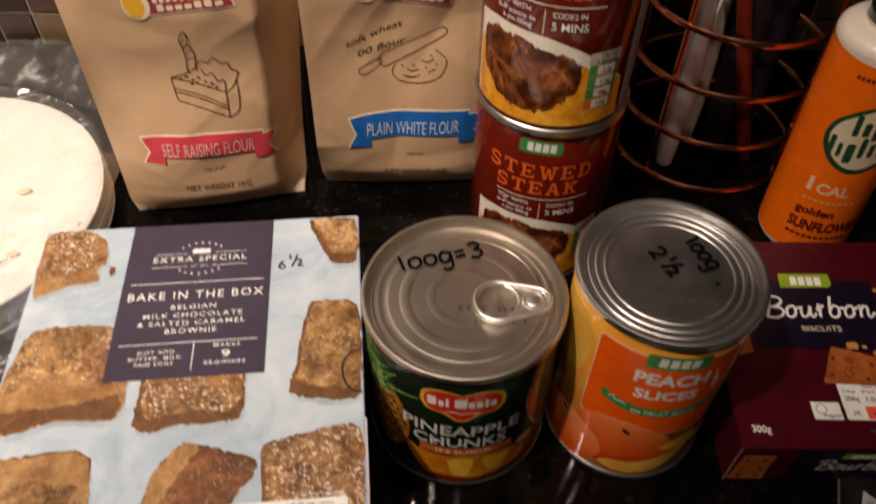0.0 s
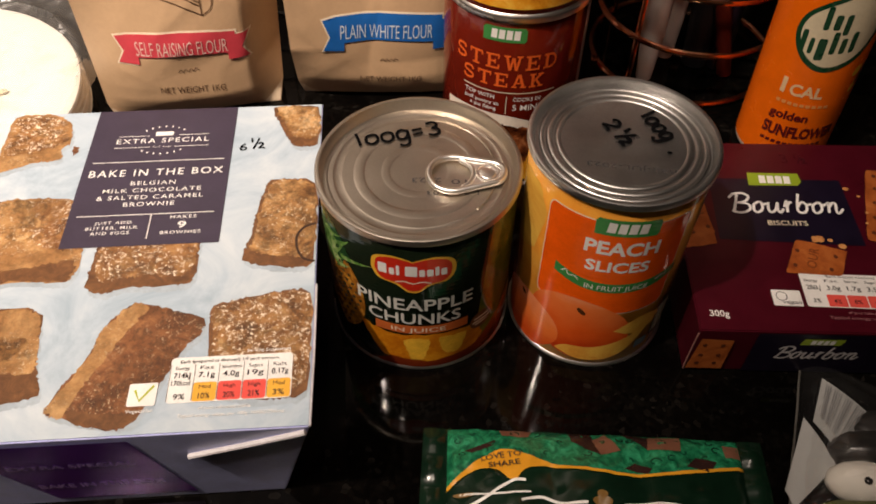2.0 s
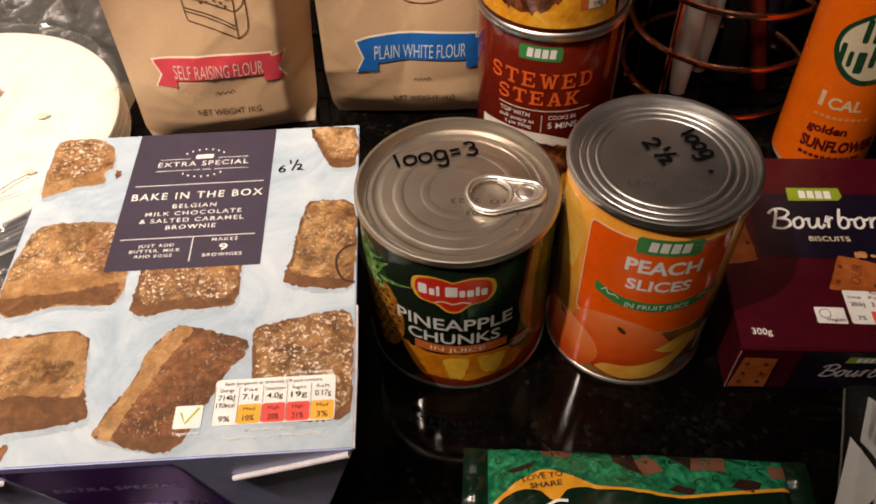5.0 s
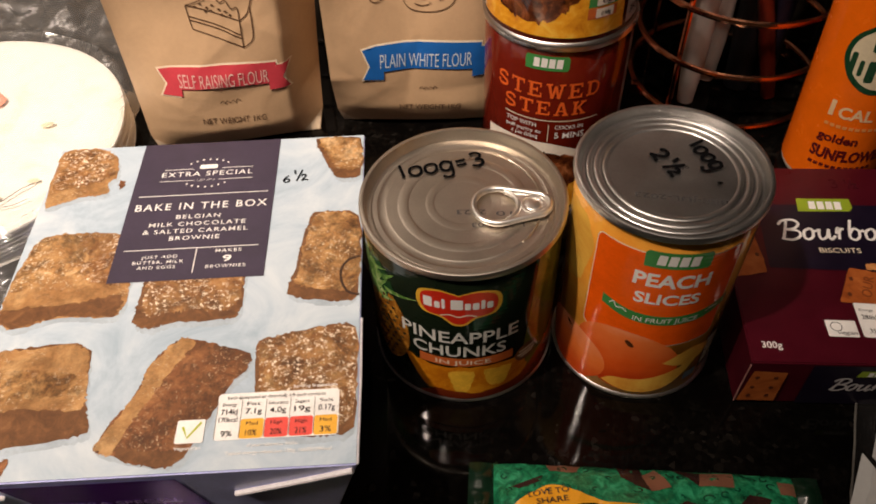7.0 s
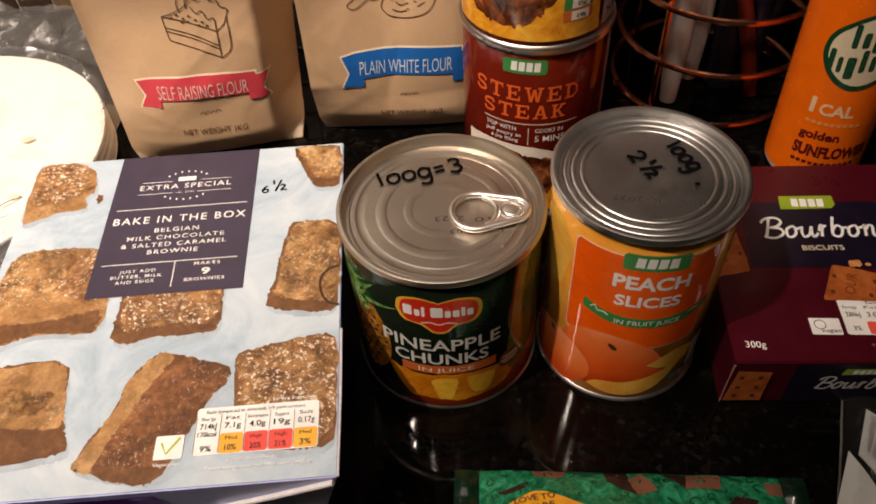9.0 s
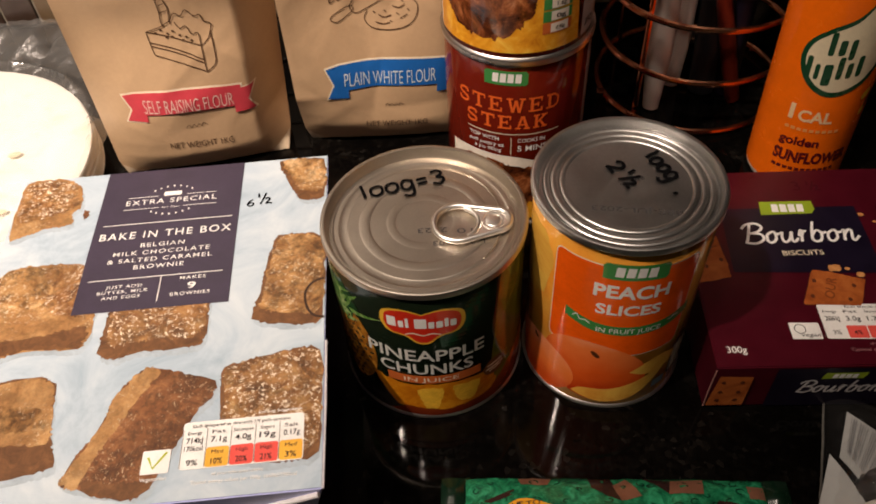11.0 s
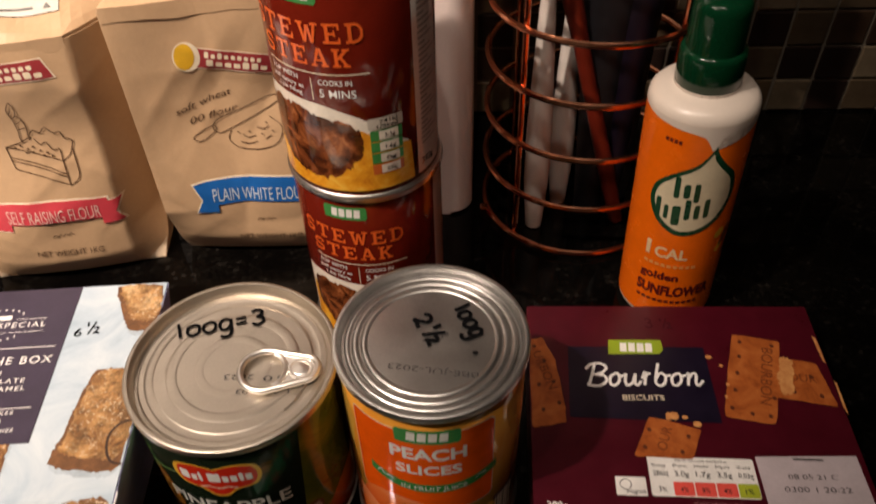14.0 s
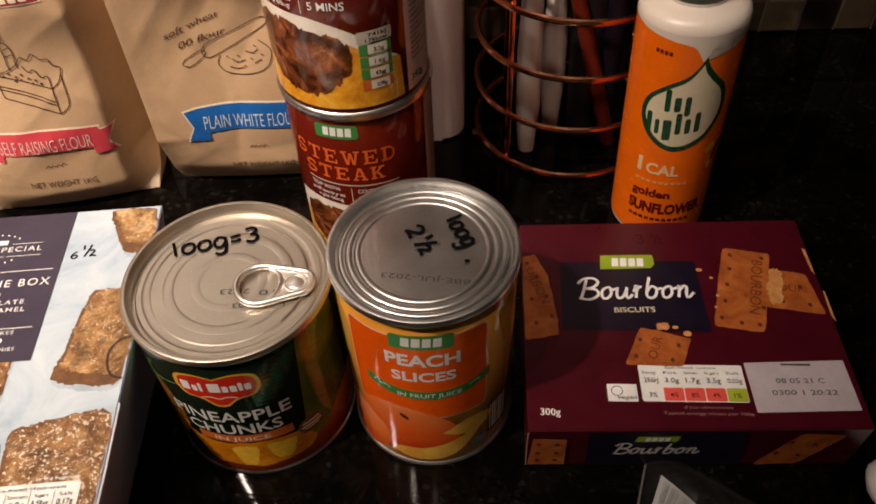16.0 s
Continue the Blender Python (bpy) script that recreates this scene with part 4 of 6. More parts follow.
    for i, (m, pts, faces) in enumerate(pieces):
        shade = [(min(145.4, max(0.8, p[0] + 1.0)), max(-171, p[1] - 2.6)) for p in pts]
        stamp("brownie_shadow", [ragged(shade, 0.5, 40 + i, 7)], ink("blue_grey_print_shade", (0.37, 0.44, 0.50), 0.4, 0.2) if i == 0 else bpy.data.materials["blue_grey_print_shade"], root, f, 0.00018)
        cake = stamp("printed_brownie", [ragged(pts, 0.6, 20 + i, 9)], m, root, f, 0.00024)
        for k, (face, line) in enumerate(faces):
            stamp("printed_crust", [ragged(line, 0.9, 60 + 7 * i + k, 9)], face, cake, f, 0.00028 + 0.00004 * k)
    stamp("printed_crumb", [ragged([(33, -24), (36, -25), (36, -29), (33.5, -30)], 0.5, 1, 4), ragged([(21, -164), (25, -163), (24, -170), (21, -168)], 0.5, 2, 4), ragged([(8, -165), (14, -163), (15, -170), (7, -170)], 0.5, 3, 4)], BROWNIE_CUT, root, f, 0.0003)
    stamp("thumb_notch", [stroke(curve([(145.4, -78), (140.5, -80), (137.6, -85), (138.2, -92), (141, -97), (145.4, -98.6)]), 1.1)], ink("notch_shadow_print", (0.035, 0.014, 0.006), 0.5), root, f, 0.0004)
    panel = stamp("dark_panel", [rect(40.8, 105.6, -86.2, -0.7)], BOX_NAVY, root, f, 0.00045)
    W = [words("EXTRA SPECIAL", 52.4, 94.3, -24.0, 3.5, 0.004, 0, 0, 1.22), words("BAKE IN THE BOX", 44.3, 103, -45.4, 4.7, 0.006, 0, 0, 1.22), words("BELGIAN", 63.6, 83, -51.2, 2.7, 0.006, 0, 0, 1.22), words("MILK CHOCOLATE", 52.4, 94.6, -55.6, 2.7, 0.006, 0, 0, 1.22), words("& SALTED CARAMEL", 50.6, 96, -59.8, 2.7, 0.006, 0, 0, 1.22), words("BROWNIE", 62.6, 84.2, -63.9, 2.7, 0.006, 0, 0, 1.22),
         words("JUST ADD", 52.8, 68, -73.9, 1.9, 0.006, 0, 0, 1.22), words("BUTTER, MILK", 49.6, 71, -76.8, 1.9, 0.006, 0, 0, 1.22), words("AND EGGS", 52, 68, -79.7, 1.9, 0.006, 0, 0, 1.22), words("MAKES", 83.8, 94.8, -72.0, 2.0, 0.006, 0, 0, 1.22), words("9", 87.4, 91.0, -77.2, 3.9, 0.02, 0, 0, 1.0), words("BROWNIES", 80.8, 97.4, -80.6, 2.0, 0.006, 0, 0, 1.22), words("EST 2001", 69.5, 77.5, -27.4, 1.2, 0, 0, 0, 1.22)]
    stamp("lettering", W, WHITE, panel, f, 0.0006)
    R = [rect(44.4, 102.7, -36.5, -36.1), rect(44.4, 101.8, -69.1, -68.7), rect(75.4, 75.8, -82.8, -69.1), rect(53, 67, -19.4, -19.1), rect(80, 94, -19.4, -19.1), rect(52, 68, -27.0, -26.7), rect(79, 94.5, -27.0, -26.7), pill(69.4, 77.6, -19.4, -16.6, 0.5, 2)]
    for k in range(7):
        a = radians(130 - 13.3 * k)
        R.append(disc(73.5 + 13.5 * math.cos(a), -24 + 11 * math.sin(a), 0.45, 0.6, 8))
        R.append(disc(73.5 + 13.5 * math.cos(a), -21.5 - 10 * math.sin(a), 0.45, 0.6, 8))
    stamp("printed_rule", R, WHITE, panel, f, 0.0006)
    stamp("marker_writing", pen("6", 109.0, 112.8, -31.0, 4.2, 0.75) + half(114.2, -30.4, 7.0, 0.8, 2), MARKER, root, f, 0.0004, 0, "handwritten black marker note")
    # nutrition panel
    table = stamp("nutrition_panel", [pill(95.0, 139.0, -160.6, -141.8, 1.4)], WHITE, root, f, 0.0005)
    for i, (m, w) in enumerate(((None, "9%"), (TRAFFIC_AMBER, "10%"), (TRAFFIC_RED, "20%"), (TRAFFIC_RED, "21%"), (TRAFFIC_AMBER, "3%"))):
        a = 95.4 + 8.75 * i
        if m:
            stamp("nutrition_box", [pill(a, a + 8.3, -160.3, -152.6, 1.0)], m, table, f, 0.0006)
            stamp("lettering", [words("Med" if m is TRAFFIC_AMBER else "High", a + 2, a + 6.2, -155.2, 1.7, 0)], BLACK_PRINT, table, f, 0.0007)
        stamp("lettering", [words(("Energy", "Fat", "Saturates", "Sugars", "Salt")[i], a + (0.6 if i == 2 else 1.6), a + (7.8 if i == 2 else 6.6), -147.2, 1.6, 0), words(("714kJ", "7.1g", "4.0g", "19g", "0.17g")[i], a + 1.3, a + 7.2, -150.6, 2.5, 0.01), words(w, a + 2.1, a + 6.2, -159.3, 2.6, 0.006)], BLACK_PRINT, table, f, 0.0007)
        stamp("nutrition_rule", [rect(a - 0.25, a - 0.05, -160, -145)], GREY_INK, table, f, 0.0007)
    stamp("lettering", [words("170kcal", 96.2, 102.8, -153.6, 2.2, 0.006), words("Each (prepared as directed) 1/9 pack contains", 98.5, 134, -144.4, 1.5, 0)], BLACK_PRINT, table, f, 0.0007)
    stamp("lettering", [words("Serving Suggestion", 122, 138, -140.6, 1.4, 0.006), words("of your reference intake", 107, 125, -163.6, 1.6, 0.004), words("Typical energy values per 100g: 1660kJ/396kcal", 100, 137, -166.4, 1.6, 0.004), words("Vegetarian", 81.8, 91.2, -163.6, 1.6, 0.004)], WHITE, root, f, 0.0005)
    stamp("green_tick_ground", [pill(81.6, 91.6, -161, -151.8, 0.6)], WHITE, root, f, 0.0005)
    stamp("green_tick", [stroke([(83.8, -154.5), (85.8, -159.0), (90.2, -153.0)], 0.9)], TRAFFIC_GREEN, root, f, 0.0006)
    # front and flaps
    fx = lambda u, w, lift: Vector((0.006 + u / 1000 * (L - 0.016) / L, -D + 0.008 * (1 - w / 69) - lift, w / 1000))
    stamp("front_panel", [poly((36, 6), (98, 6), (86, 65), (16, 65))], FOIL_PURPLE, root, fx, 0.0003)
    stamp("lettering", [words("BAKE IN THE BOX", 34, 88, 20, 5.0, 0.004), words("EXTRA SPECIAL", 30, 82, 42, 4.2, 0.0)], ink("dull_lilac", (0.44, 0.32, 0.56), 0.4), root, fx, 0.0005)
    flap = tube([(L - 0.002, -D - 0.0006, 0.066), (L - 0.022, -D + 0.0002, 0.058), (L - 0.046, -D + 0.0012, 0.049)], 0.0011, 8)
    part("flap_edge", flap, CARD_EDGE, root, "torn white card edge of the flap")
    part("flap_edge", tube([(0.002, -D - 0.0002, 0.060), (0.012, -D + 0.0006, 0.059), (0.020, -D + 0.0010, 0.056)], 0.0011, 8), CARD_EDGE, root, "torn white card edge of the flap")
    part("side_flap_edge", tube([(L + 0.0002, -0.110, 0.0685), (L + 0.0003, -0.140, 0.0683), (L - 0.0002, -D + 0.0004, 0.0684)], 0.0005, 8), CARD_EDGE, root, "torn white card edge of the side flap")
    return root


MAROON = ink("maroon_card", (0.056, 0.0027, 0.0082), 0.30, 0.15)
NAVY = ink("dark_navy_panel", (0.008, 0.005, 0.015), 0.30, 0.2)
BISCUIT = photo("printed_biscuit", [(0.32, (0.22, 0.048, 0.010)), (0.5, (0.36, 0.095, 0.020)), (0.7, (0.47, 0.15, 0.038))], 90, None, 0.34)
BISCUIT_DARK = ink("printed_holes", (0.10, 0.025, 0.010), 0.4)
BISCUIT_STAMP = ink("pressed_biscuit_letters", (0.17, 0.040, 0.010), 0.4)
BISCUIT_CREAM = photo("printed_biscuit_filling", [(0.35, (0.45, 0.17, 0.05)), (0.7, (0.66, 0.34, 0.12))], 200, None, 0.4)


def biscuit_box():
    ox, oy = 0.137, 0.1995
    root = thing("bourbon_biscuit_box", pose(ox, oy, 0), "flat maroon carton of bourbon biscuits with a navy panel", "biscuit box")
    z = 0.034
    c = [(0.0, 0.0), (0.1446, 0.0036), (0.1425, 0.1246), (0.0, 0.1205)]
    carton(root, [(0.0005, 0.0015), (0.1446, 0.005), (0.142, 0.124), (0.0005, 0.120)], c, z, MAROON)
    f = flat_top(z, 0, -ox, -oy)
    stamp("navy_panel", [poly((155, 252.6), (223.5, 251.6), (222.6, 295.2), (156.5, 293.6))], NAVY, root, f, 0.0002)
    tag = stamp("lime_tag", [poly((176, 289.3), (200.8, 290.3), (203, 293), (202.6, 299), (176.8, 298.4))], TAG_LIME, root, f, 0.0003)
    stamp("tag_mark", tag_marks(181.5, 198, 291.2, 296.6), WHITE, tag, f, 0.0004)
    stamp("script_lettering", script("Bourbon", 162.6, 219.0, 270.4, 12.0, 1.4, 1.8), WHITE, root, f, 0.0004)
    stamp("lettering", [words("BISCUITS", 180.2, 199.4, 262.6, 3.4, 0.006, 0, 1.5)], CREAM, root, f, 0.0004)

    def biscuit(pts, holes, texts, seed):
        stamp("printed_biscuit", [ragged(pts, 0.25, seed, 5, 0.08)], BISCUIT, root, f, 0.0003 + 0.00004 * (seed - 31))
        if holes:
            stamp("printed_hole", [disc(u, w, 1.0, 1.2, 10) for u, w in holes], BISCUIT_DARK, root, f, 0.0005)
        if texts:
            stamp("printed_biscuit_letter", texts, BISCUIT_STAMP, root, f, 0.0005)

    biscuit([(137.6, 297), (144, 299), (150, 285), (153.2, 258), (153, 249.5), (137.6, 246)], [(140, 293), (144.5, 284), (148.5, 272), (141.5, 270), (150.5, 260), (143, 256)], [words("URBON", 139, 162, 289, 5.0, 0.004, 0, -72)], 31)
    biscuit([(238, 304), (260.6, 300), (254, 276), (247.6, 251.6), (224.8, 255)], [(241, 299), (239, 290), (236, 280), (233, 270), (229.5, 260), (256, 297), (246, 256), (250, 266), (238, 257)], [words("BOURBON", 251, 285, 296, 6.0, 0.006, 0, -104)], 32)
    biscuit([(254, 290.5), (274.6, 287), (278, 262), (250, 267)], [(262, 284), (270, 279), (272, 268), (260, 270)], [words("BOUR", 256, 272, 277, 5.0, 0.004, 0, -6)], 33)
    biscuit([(190.7, 253.6), (200, 252), (213.5, 247.5), (206.9, 232.6), (181.5, 233.2)], [(190, 247), (187, 238), (207, 244), (203, 236)], [words("OUR", 196, 209, 236, 5.0, 0.006, 0, 70)], 34)
    stamp("biscuit_filling", [ragged([(258, 291), (264, 289), (262, 278), (259, 268), (253, 268), (255, 280)], 0.9, 9, 5)], BISCUIT_CREAM, root, f, 0.0006)
    stamp("printed_crumb", [disc(224, 289, 1.6, 1.2, 9), disc(229, 284, 1.0, 0.8, 9), disc(230, 273, 0.9, 0.9, 9), disc(228, 266, 0.8, 0.8, 9), ragged([(198, 256), (204, 257), (205, 253), (199, 252)], 0.5, 7, 3), disc(212, 250.5, 2, 1.6, 10), disc(207, 254, 1.4, 1.0, 10)], BISCUIT_CREAM, root, f, 0.0006)
    stamp("edge_biscuit", [poly((277.2, 304), (278.8, 303), (279.4, 287), (278.2, 289)), poly((280.2, 277), (281, 276), (281.2, 258), (280, 262))], BISCUIT_CREAM, root, f, 0.0003)
    table = stamp("nutrition_panel", [pill(187, 232.6, 214.6, 233.6, 1.2)], WHITE, root, f, 0.0003)
    for i, m in enumerate((None, TRAFFIC_RED, TRAFFIC_RED, TRAFFIC_RED, TRAFFIC_GREEN)):
        a = 187.6 + 9.05 * i
        if m:
            stamp("nutrition_box", [pill(a, a + 8.6, 215, 221.6, 0.7)], m, table, f, 0.0004)
        stamp("lettering", [words(("286kJ", "3.0g", "1.7g", "3.5g", "0.03g")[i], a + 1.2, a + 7.4, 224.2, 2.8, 0.008), words(("Energy", "Fat", "Saturates", "Sugars", "Salt")[i], a + 1, a + 7, 228.6, 1.6, 0), words(("3%", "4%", "8%", "4%", "1%")[i], a + 2.6, a + 6.0, 216.8, 2.6, 0.004)], BLACK_PRINT, table, f, 0.0005)
    stamp("lettering", [words("Each biscuit contains", 199, 221, 231.3, 1.5, 0)], BLACK_PRINT, table, f, 0.0005)
    stamp("lettering", [words("of your reference intake", 204, 225, 211.4, 1.6, 0), words("Typical energy values per 100g", 195, 233, 208.4, 1.6, 0)], ink("faded_pink_print", (0.36, 0.16, 0.18)), root, f, 0.0003)
    stamp("leaf_mark_ground", [pill(172.2, 185.2, 214.4, 223.2, 0.5)], WHITE, root, f, 0.0003)
    stamp("leaf_mark", [stroke([(176.4 + 2.4 * math.cos(radians(a)), 219.6 + 2.4 * math.sin(radians(a))) for a in range(0, 361, 20)], 0.35), words("vegan", 176.4, 184.6, 215.6, 2.2, 0.006, 0.2)], BLACK_PRINT, root, f, 0.0005)
    ticket = stamp("date_label", [poly((234, 235), (277.8, 237), (278.6, 211.6), (234.6, 209.8))], ink("lilac_white_label", (0.50, 0.44, 0.47)), root, f, 0.0003)
    stamp("date_print", [words("08 05 21 C", 246, 267, 224.6, 2.8, 0.002, 0, 1), words("0300 1 20:22", 243, 271, 218.6, 2.8, 0.002, 0, 1), rect(250, 263, 233.8, 234.8)], LID_INK, ticket, f, 0.0004)
    stamp("lettering", [words("300g", 142.6, 151.2, 207.2, 3.8, 0.008)], WHITE, root, f, 0.0003)
    stamp("marker_writing", pen("3", 196, 200.5, 307, 5.6, 0.9, 2) + half(204, 306.6, 6.4, 0.9, 2), ink("faint_marker", (0.05, 0.006, 0.012), 0.2), root, f, 0.0003)
    part("worn_edge", tube([(0.0006, 0.0012, 0.0012), (0.0003, 0.0008, 0.016), (0.0003, 0.0004, 0.031)], 0.00035, 6), surface("worn_card", (0.28, 0.13, 0.11), 0.6, 0.3, 300), root, "worn pale card edge")
    # front
    g = lambda u, w, lift: Vector((u / 1000 - ox, 0.0008 + (u / 1000 - ox) * 0.0245 - lift - (w / 34) * 0.0010 + 0.0003, w / 1000))
    stamp("navy_panel", [poly((164, 1.5), (233, 1.5), (230, 33), (163, 33))], NAVY, root, g, 0.0006)
    tag = stamp("lime_tag", [poly((183, 24.8), (201, 24.8), (202, 29.6), (184, 29.6))], TAG_LIME, root, g, 0.0008)
    stamp("tag_mark", tag_marks(187, 198, 25.6, 28.8), WHITE, tag, g, 0.0010)
    stamp("script_lettering", script("Bourbon", 174, 212, 14.0, 9.0, 1.15), ink("greyed_print", (0.50, 0.48, 0.48)), root, g, 0.0009)
    stamp("printed_biscuit", [poly((138, 3), (154.5, 3), (154, 27), (139.5, 28)), ragged([(238, 2), (258, 3), (272, 30), (252, 31)], 0.3, 2, 5, 0.1)], BISCUIT, root, g, 0.0007)
    stamp("printed_hole", [disc(u, w, 1, 1.2, 10) for u, w in ((142, 23), (150, 23), (142, 15), (150, 15), (142, 8), (150, 8), (250, 24), (246, 14), (260, 22), (256, 12))], BISCUIT_DARK, root, g, 0.0009)
    return root


def ribbed(m, pitch=0.0024, deep=0.000009):
    """Fine level ribs of a rolled can wall, pressed through its label."""
    t, n, l, b = nodes_of(m)
    split, wave, u = n.new("ShaderNodeSeparateXYZ"), n.new("ShaderNodeMath"), n.new("ShaderNodeBump")
    l.new(coords(n, l, 2 * math.pi / pitch).outputs["Vector"], split.inputs["Vector"])
    wave.operation = "SINE"
    l.new(split.outputs["Z"], wave.inputs[0])
    l.new(wave.outputs[0], u.inputs["Height"])
    u.inputs["Strength"].default_value, u.inputs["Distance"].default_value = 1.0, deep
    l.new(u.outputs["Normal"], b.inputs["Normal"])


tins = [pineapple_can(), peach_can()]
lower = steak_can()
bare = {"lid", "bottom_rim", "ring_pull", "loop_edge", "pull_nose", "rivet", "press_line", "marker_writing", "date_print", "stamped_code"}
for m in {ob.data.materials[0].name: ob.data.materials[0] for can in tins for ob in can.children_recursive if ob.name.split(".")[0] not in bare}.values():
    ribbed(m)
copy_thing(lower, pose(0.0548, 0.3530, 0.1083, 0, 0, -14.5))
brownie_box()
biscuit_box()


# ---------------------------------------------------------------- flour bags
KRAFT = surface("brown_kraft_paper", (0.51, 0.342, 0.198), 0.45, 0.08, 26, 0, 0.18, 420, 0.0, 0.0004)
# paler kraft for the folds at the bottom corners of the bags
PALE_KRAFT = surface("pale_corner_kraft", (0.68, 0.54, 0.38), 0.5, 0.12, 60, 0, 0.15, 420)
KRAFT_INK = ink("brown_drawing_ink", (0.085, 0.042, 0.018), 0.6)
LABEL_PAPER = ink("off_white_label_paper", (0.54, 0.52, 0.47), 0.6)
RIBBON_PINK, RIBBON_BLUE = ink("pink_red_ribbon", (0.58, 0.055, 0.075), 0.45), ink("blue_ribbon", (0.012, 0.12, 0.42), 0.45)
BRAND_RED = ink("dull_red_plate", (0.30, 0.03, 0.035), 0.45)
EGG_YELLOW = ink("yellow_oval", (0.72, 0.42, 0.02), 0.45)


def flour_bag(root, w, d, high, rise, seed, flare=0.0, rolled=0.0, shade_lean=0.0):
    """A paper bag with bulging, creased faces and a folded top; returns the front as a surface."""
    rnd = random.Random(seed * 11)
    folds = []
    for k in range(20):
        a = rnd.choice((rnd.uniform(-20, 20), rnd.uniform(55, 125), rnd.uniform(25, 60), rnd.uniform(-60, -25)))
        folds.append((Vector((rnd.uniform(-w / 2, w / 2), rnd.uniform(0.01, high))), math.cos(radians(a)), math.sin(radians(a)), rnd.choice((-1, 1, 1)) * rnd.uniform(0.0005, 0.0013), rnd.uniform(0.005, 0.014), rnd.uniform(0.018, 0.044)))

    def crease(a, b, s):
        q = Vector((a * 17 + s * 7.3, b * 15, s * 3.1))
        h = noise.noise(q * 0.55) * 0.0014 + (0.5 - abs(noise.noise(q * 2.2))) * 0.0008
        for c, fx, fy, rise_, wide, long in folds:
            dx, dy = a + (s - seed) * 0.013 - c.x, b - c.y
            h += rise_ * math.exp(-abs(dx * fy - dy * fx) / wide) * math.exp(-((dx * fx + dy * fy) / long) ** 2)
        return h

    def front(u, z):
        t = max(0.0, min(1.0, z / high))
        q = min(1.0, abs(2 * u / w))
        e = 1 - q ** 2.4
        # the last term leans the left edge forward, standing in for the neighbouring bag's shade
        return 0.0016 - 0.0112 * min(1.0, t * 9) ** 0.5 * (1 - 0.55 * t * t) * e - crease(u, z, seed) * min(1, (1 - q) ** 0.5 * 2.2) + 0.003 * t ** 3 + 0.0065 * math.exp(-((t - 0.62) / 0.22) ** 2) * (1 - q ** 4) + rolled * max(0.0, 2 * u / w - 0.66) ** 1.25 * min(1.0, 5 * t) - shade_lean * max(0.0, -2 * u / w - 0.10) ** 1.4 * min(1.0, 4 * t)

    def width(z):
        t = z / high
        return w * (1.0 - 0.02 * math.sin(math.pi * t) - 0.05 * max(0, 0.07 - t) / 0.07)

    nu, nv, nd = 60, 84, 14
    bm = bmesh.new()
    rings = []
    for k in range(nv + 1):
        ring, t = [], k / nv
        z = high * t
        ww = width(z)
        tuck = 0.0100 * max(0.0, math.sin(math.pi * t ** 0.7)) ** 0.6
        for i in range(nu):
            u = -ww / 2 + ww * i / nu
            ring.append(Vector((u + flare * t * max(0.0, 2 * u / ww) ** 2, front(u * w / ww, z), z)))
        for i in range(nd):
            s = i / nd
            pinch = math.sin(math.pi * s) * (0.002 - 0.012 * t * (1.1 - 0.4 * t)) + crease(s * d, z, seed + 2) * math.sin(math.pi * s)
            ring.append(Vector((ww / 2 + pinch - tuck * s + flare * t * (1 - s), s * d + front(w / 2, z) * (1 - s), z * (1 + rise / high * s))))
        for i in range(nu):
            u = (ww / 2 - tuck) * (1 - 2 * i / nu)
            ring.append(Vector((u, d + 0.005 * math.sin(math.pi * t), z * (1 + rise / high))))
        for i in range(nd):
            s = 1 - i / nd
            pinch = math.sin(math.pi * s) * (0.002 - 0.012 * t * (1.1 - 0.4 * t)) + crease(s * d, z, seed + 4) * math.sin(math.pi * s)
            ring.append(Vector((-ww / 2 - pinch + tuck * s, s * d + front(-w / 2, z) * (1 - s), z * (1 + rise / high * s))))
        rings.append([bm.verts.new(p) for p in ring])
    n = 2 * (nu + nd)
    for a, b in zip(rings, rings[1:]):
        for i in range(n):
            bm.faces.new((a[i], a[(i + 1) % n], b[(i + 1) % n], b[i]))
    bm.faces.new(rings[0][::-1])
    top = rings[-1]

    def cap(s, i):
        """A point of the top, s from front to back, i across."""
        if s == 0:
            return top[i]
        if s == nd:
            return top[2 * nu + nd - i]
        if i == 0:
            return top[(n - s) % n]
        if i == nu:
            return top[nu + s]
        a, b = top[i].co, top[2 * nu + nd - i].co
        p = a.lerp(b, s / nd)
        p.z += 0.0022 * noise.noise(Vector((p.x * 40, p.y * 50, seed))) + 0.0025 * math.sin(math.pi * s / nd)
        return bm.verts.new(p)

    grid = [[cap(s, i) for i in range(nu + 1)] for s in range(nd + 1)]
    for s in range(nd):
        for i in range(nu):
            bm.faces.new((grid[s][i], grid[s][i + 1], grid[s + 1][i + 1], grid[s + 1][i]))
    face = [[v.co.copy() for v in ring[:nu + 1]] for ring in rings]
    lid_points = [[v.co.copy() for v in row] for row in grid]
    part("paper_bag", bm, KRAFT, root, "", True)
    # the folded flap over the top
    fold = bmesh.new()
    rows = []
    for s in range(-1, nd - 1):
        row = []
        for i in range(0, nu + 1, 2):
            p = lid_points[max(0, s)][i].copy()
            if s < 0:
                p.y -= 0.0002 + 0.0004 * abs(noise.noise(Vector((p.x * 45, 3, seed))))
                p.z -= 0.0080 + 0.0025 * noise.noise(Vector((p.x * 38, s, seed)))
            p.z += 0.0009 + 0.0012 * abs(noise.noise(Vector((p.x * 55, p.y * 70, seed + 5))))
            p.x *= 0.985
            row.append(fold.verts.new(p))
        rows.append(row)
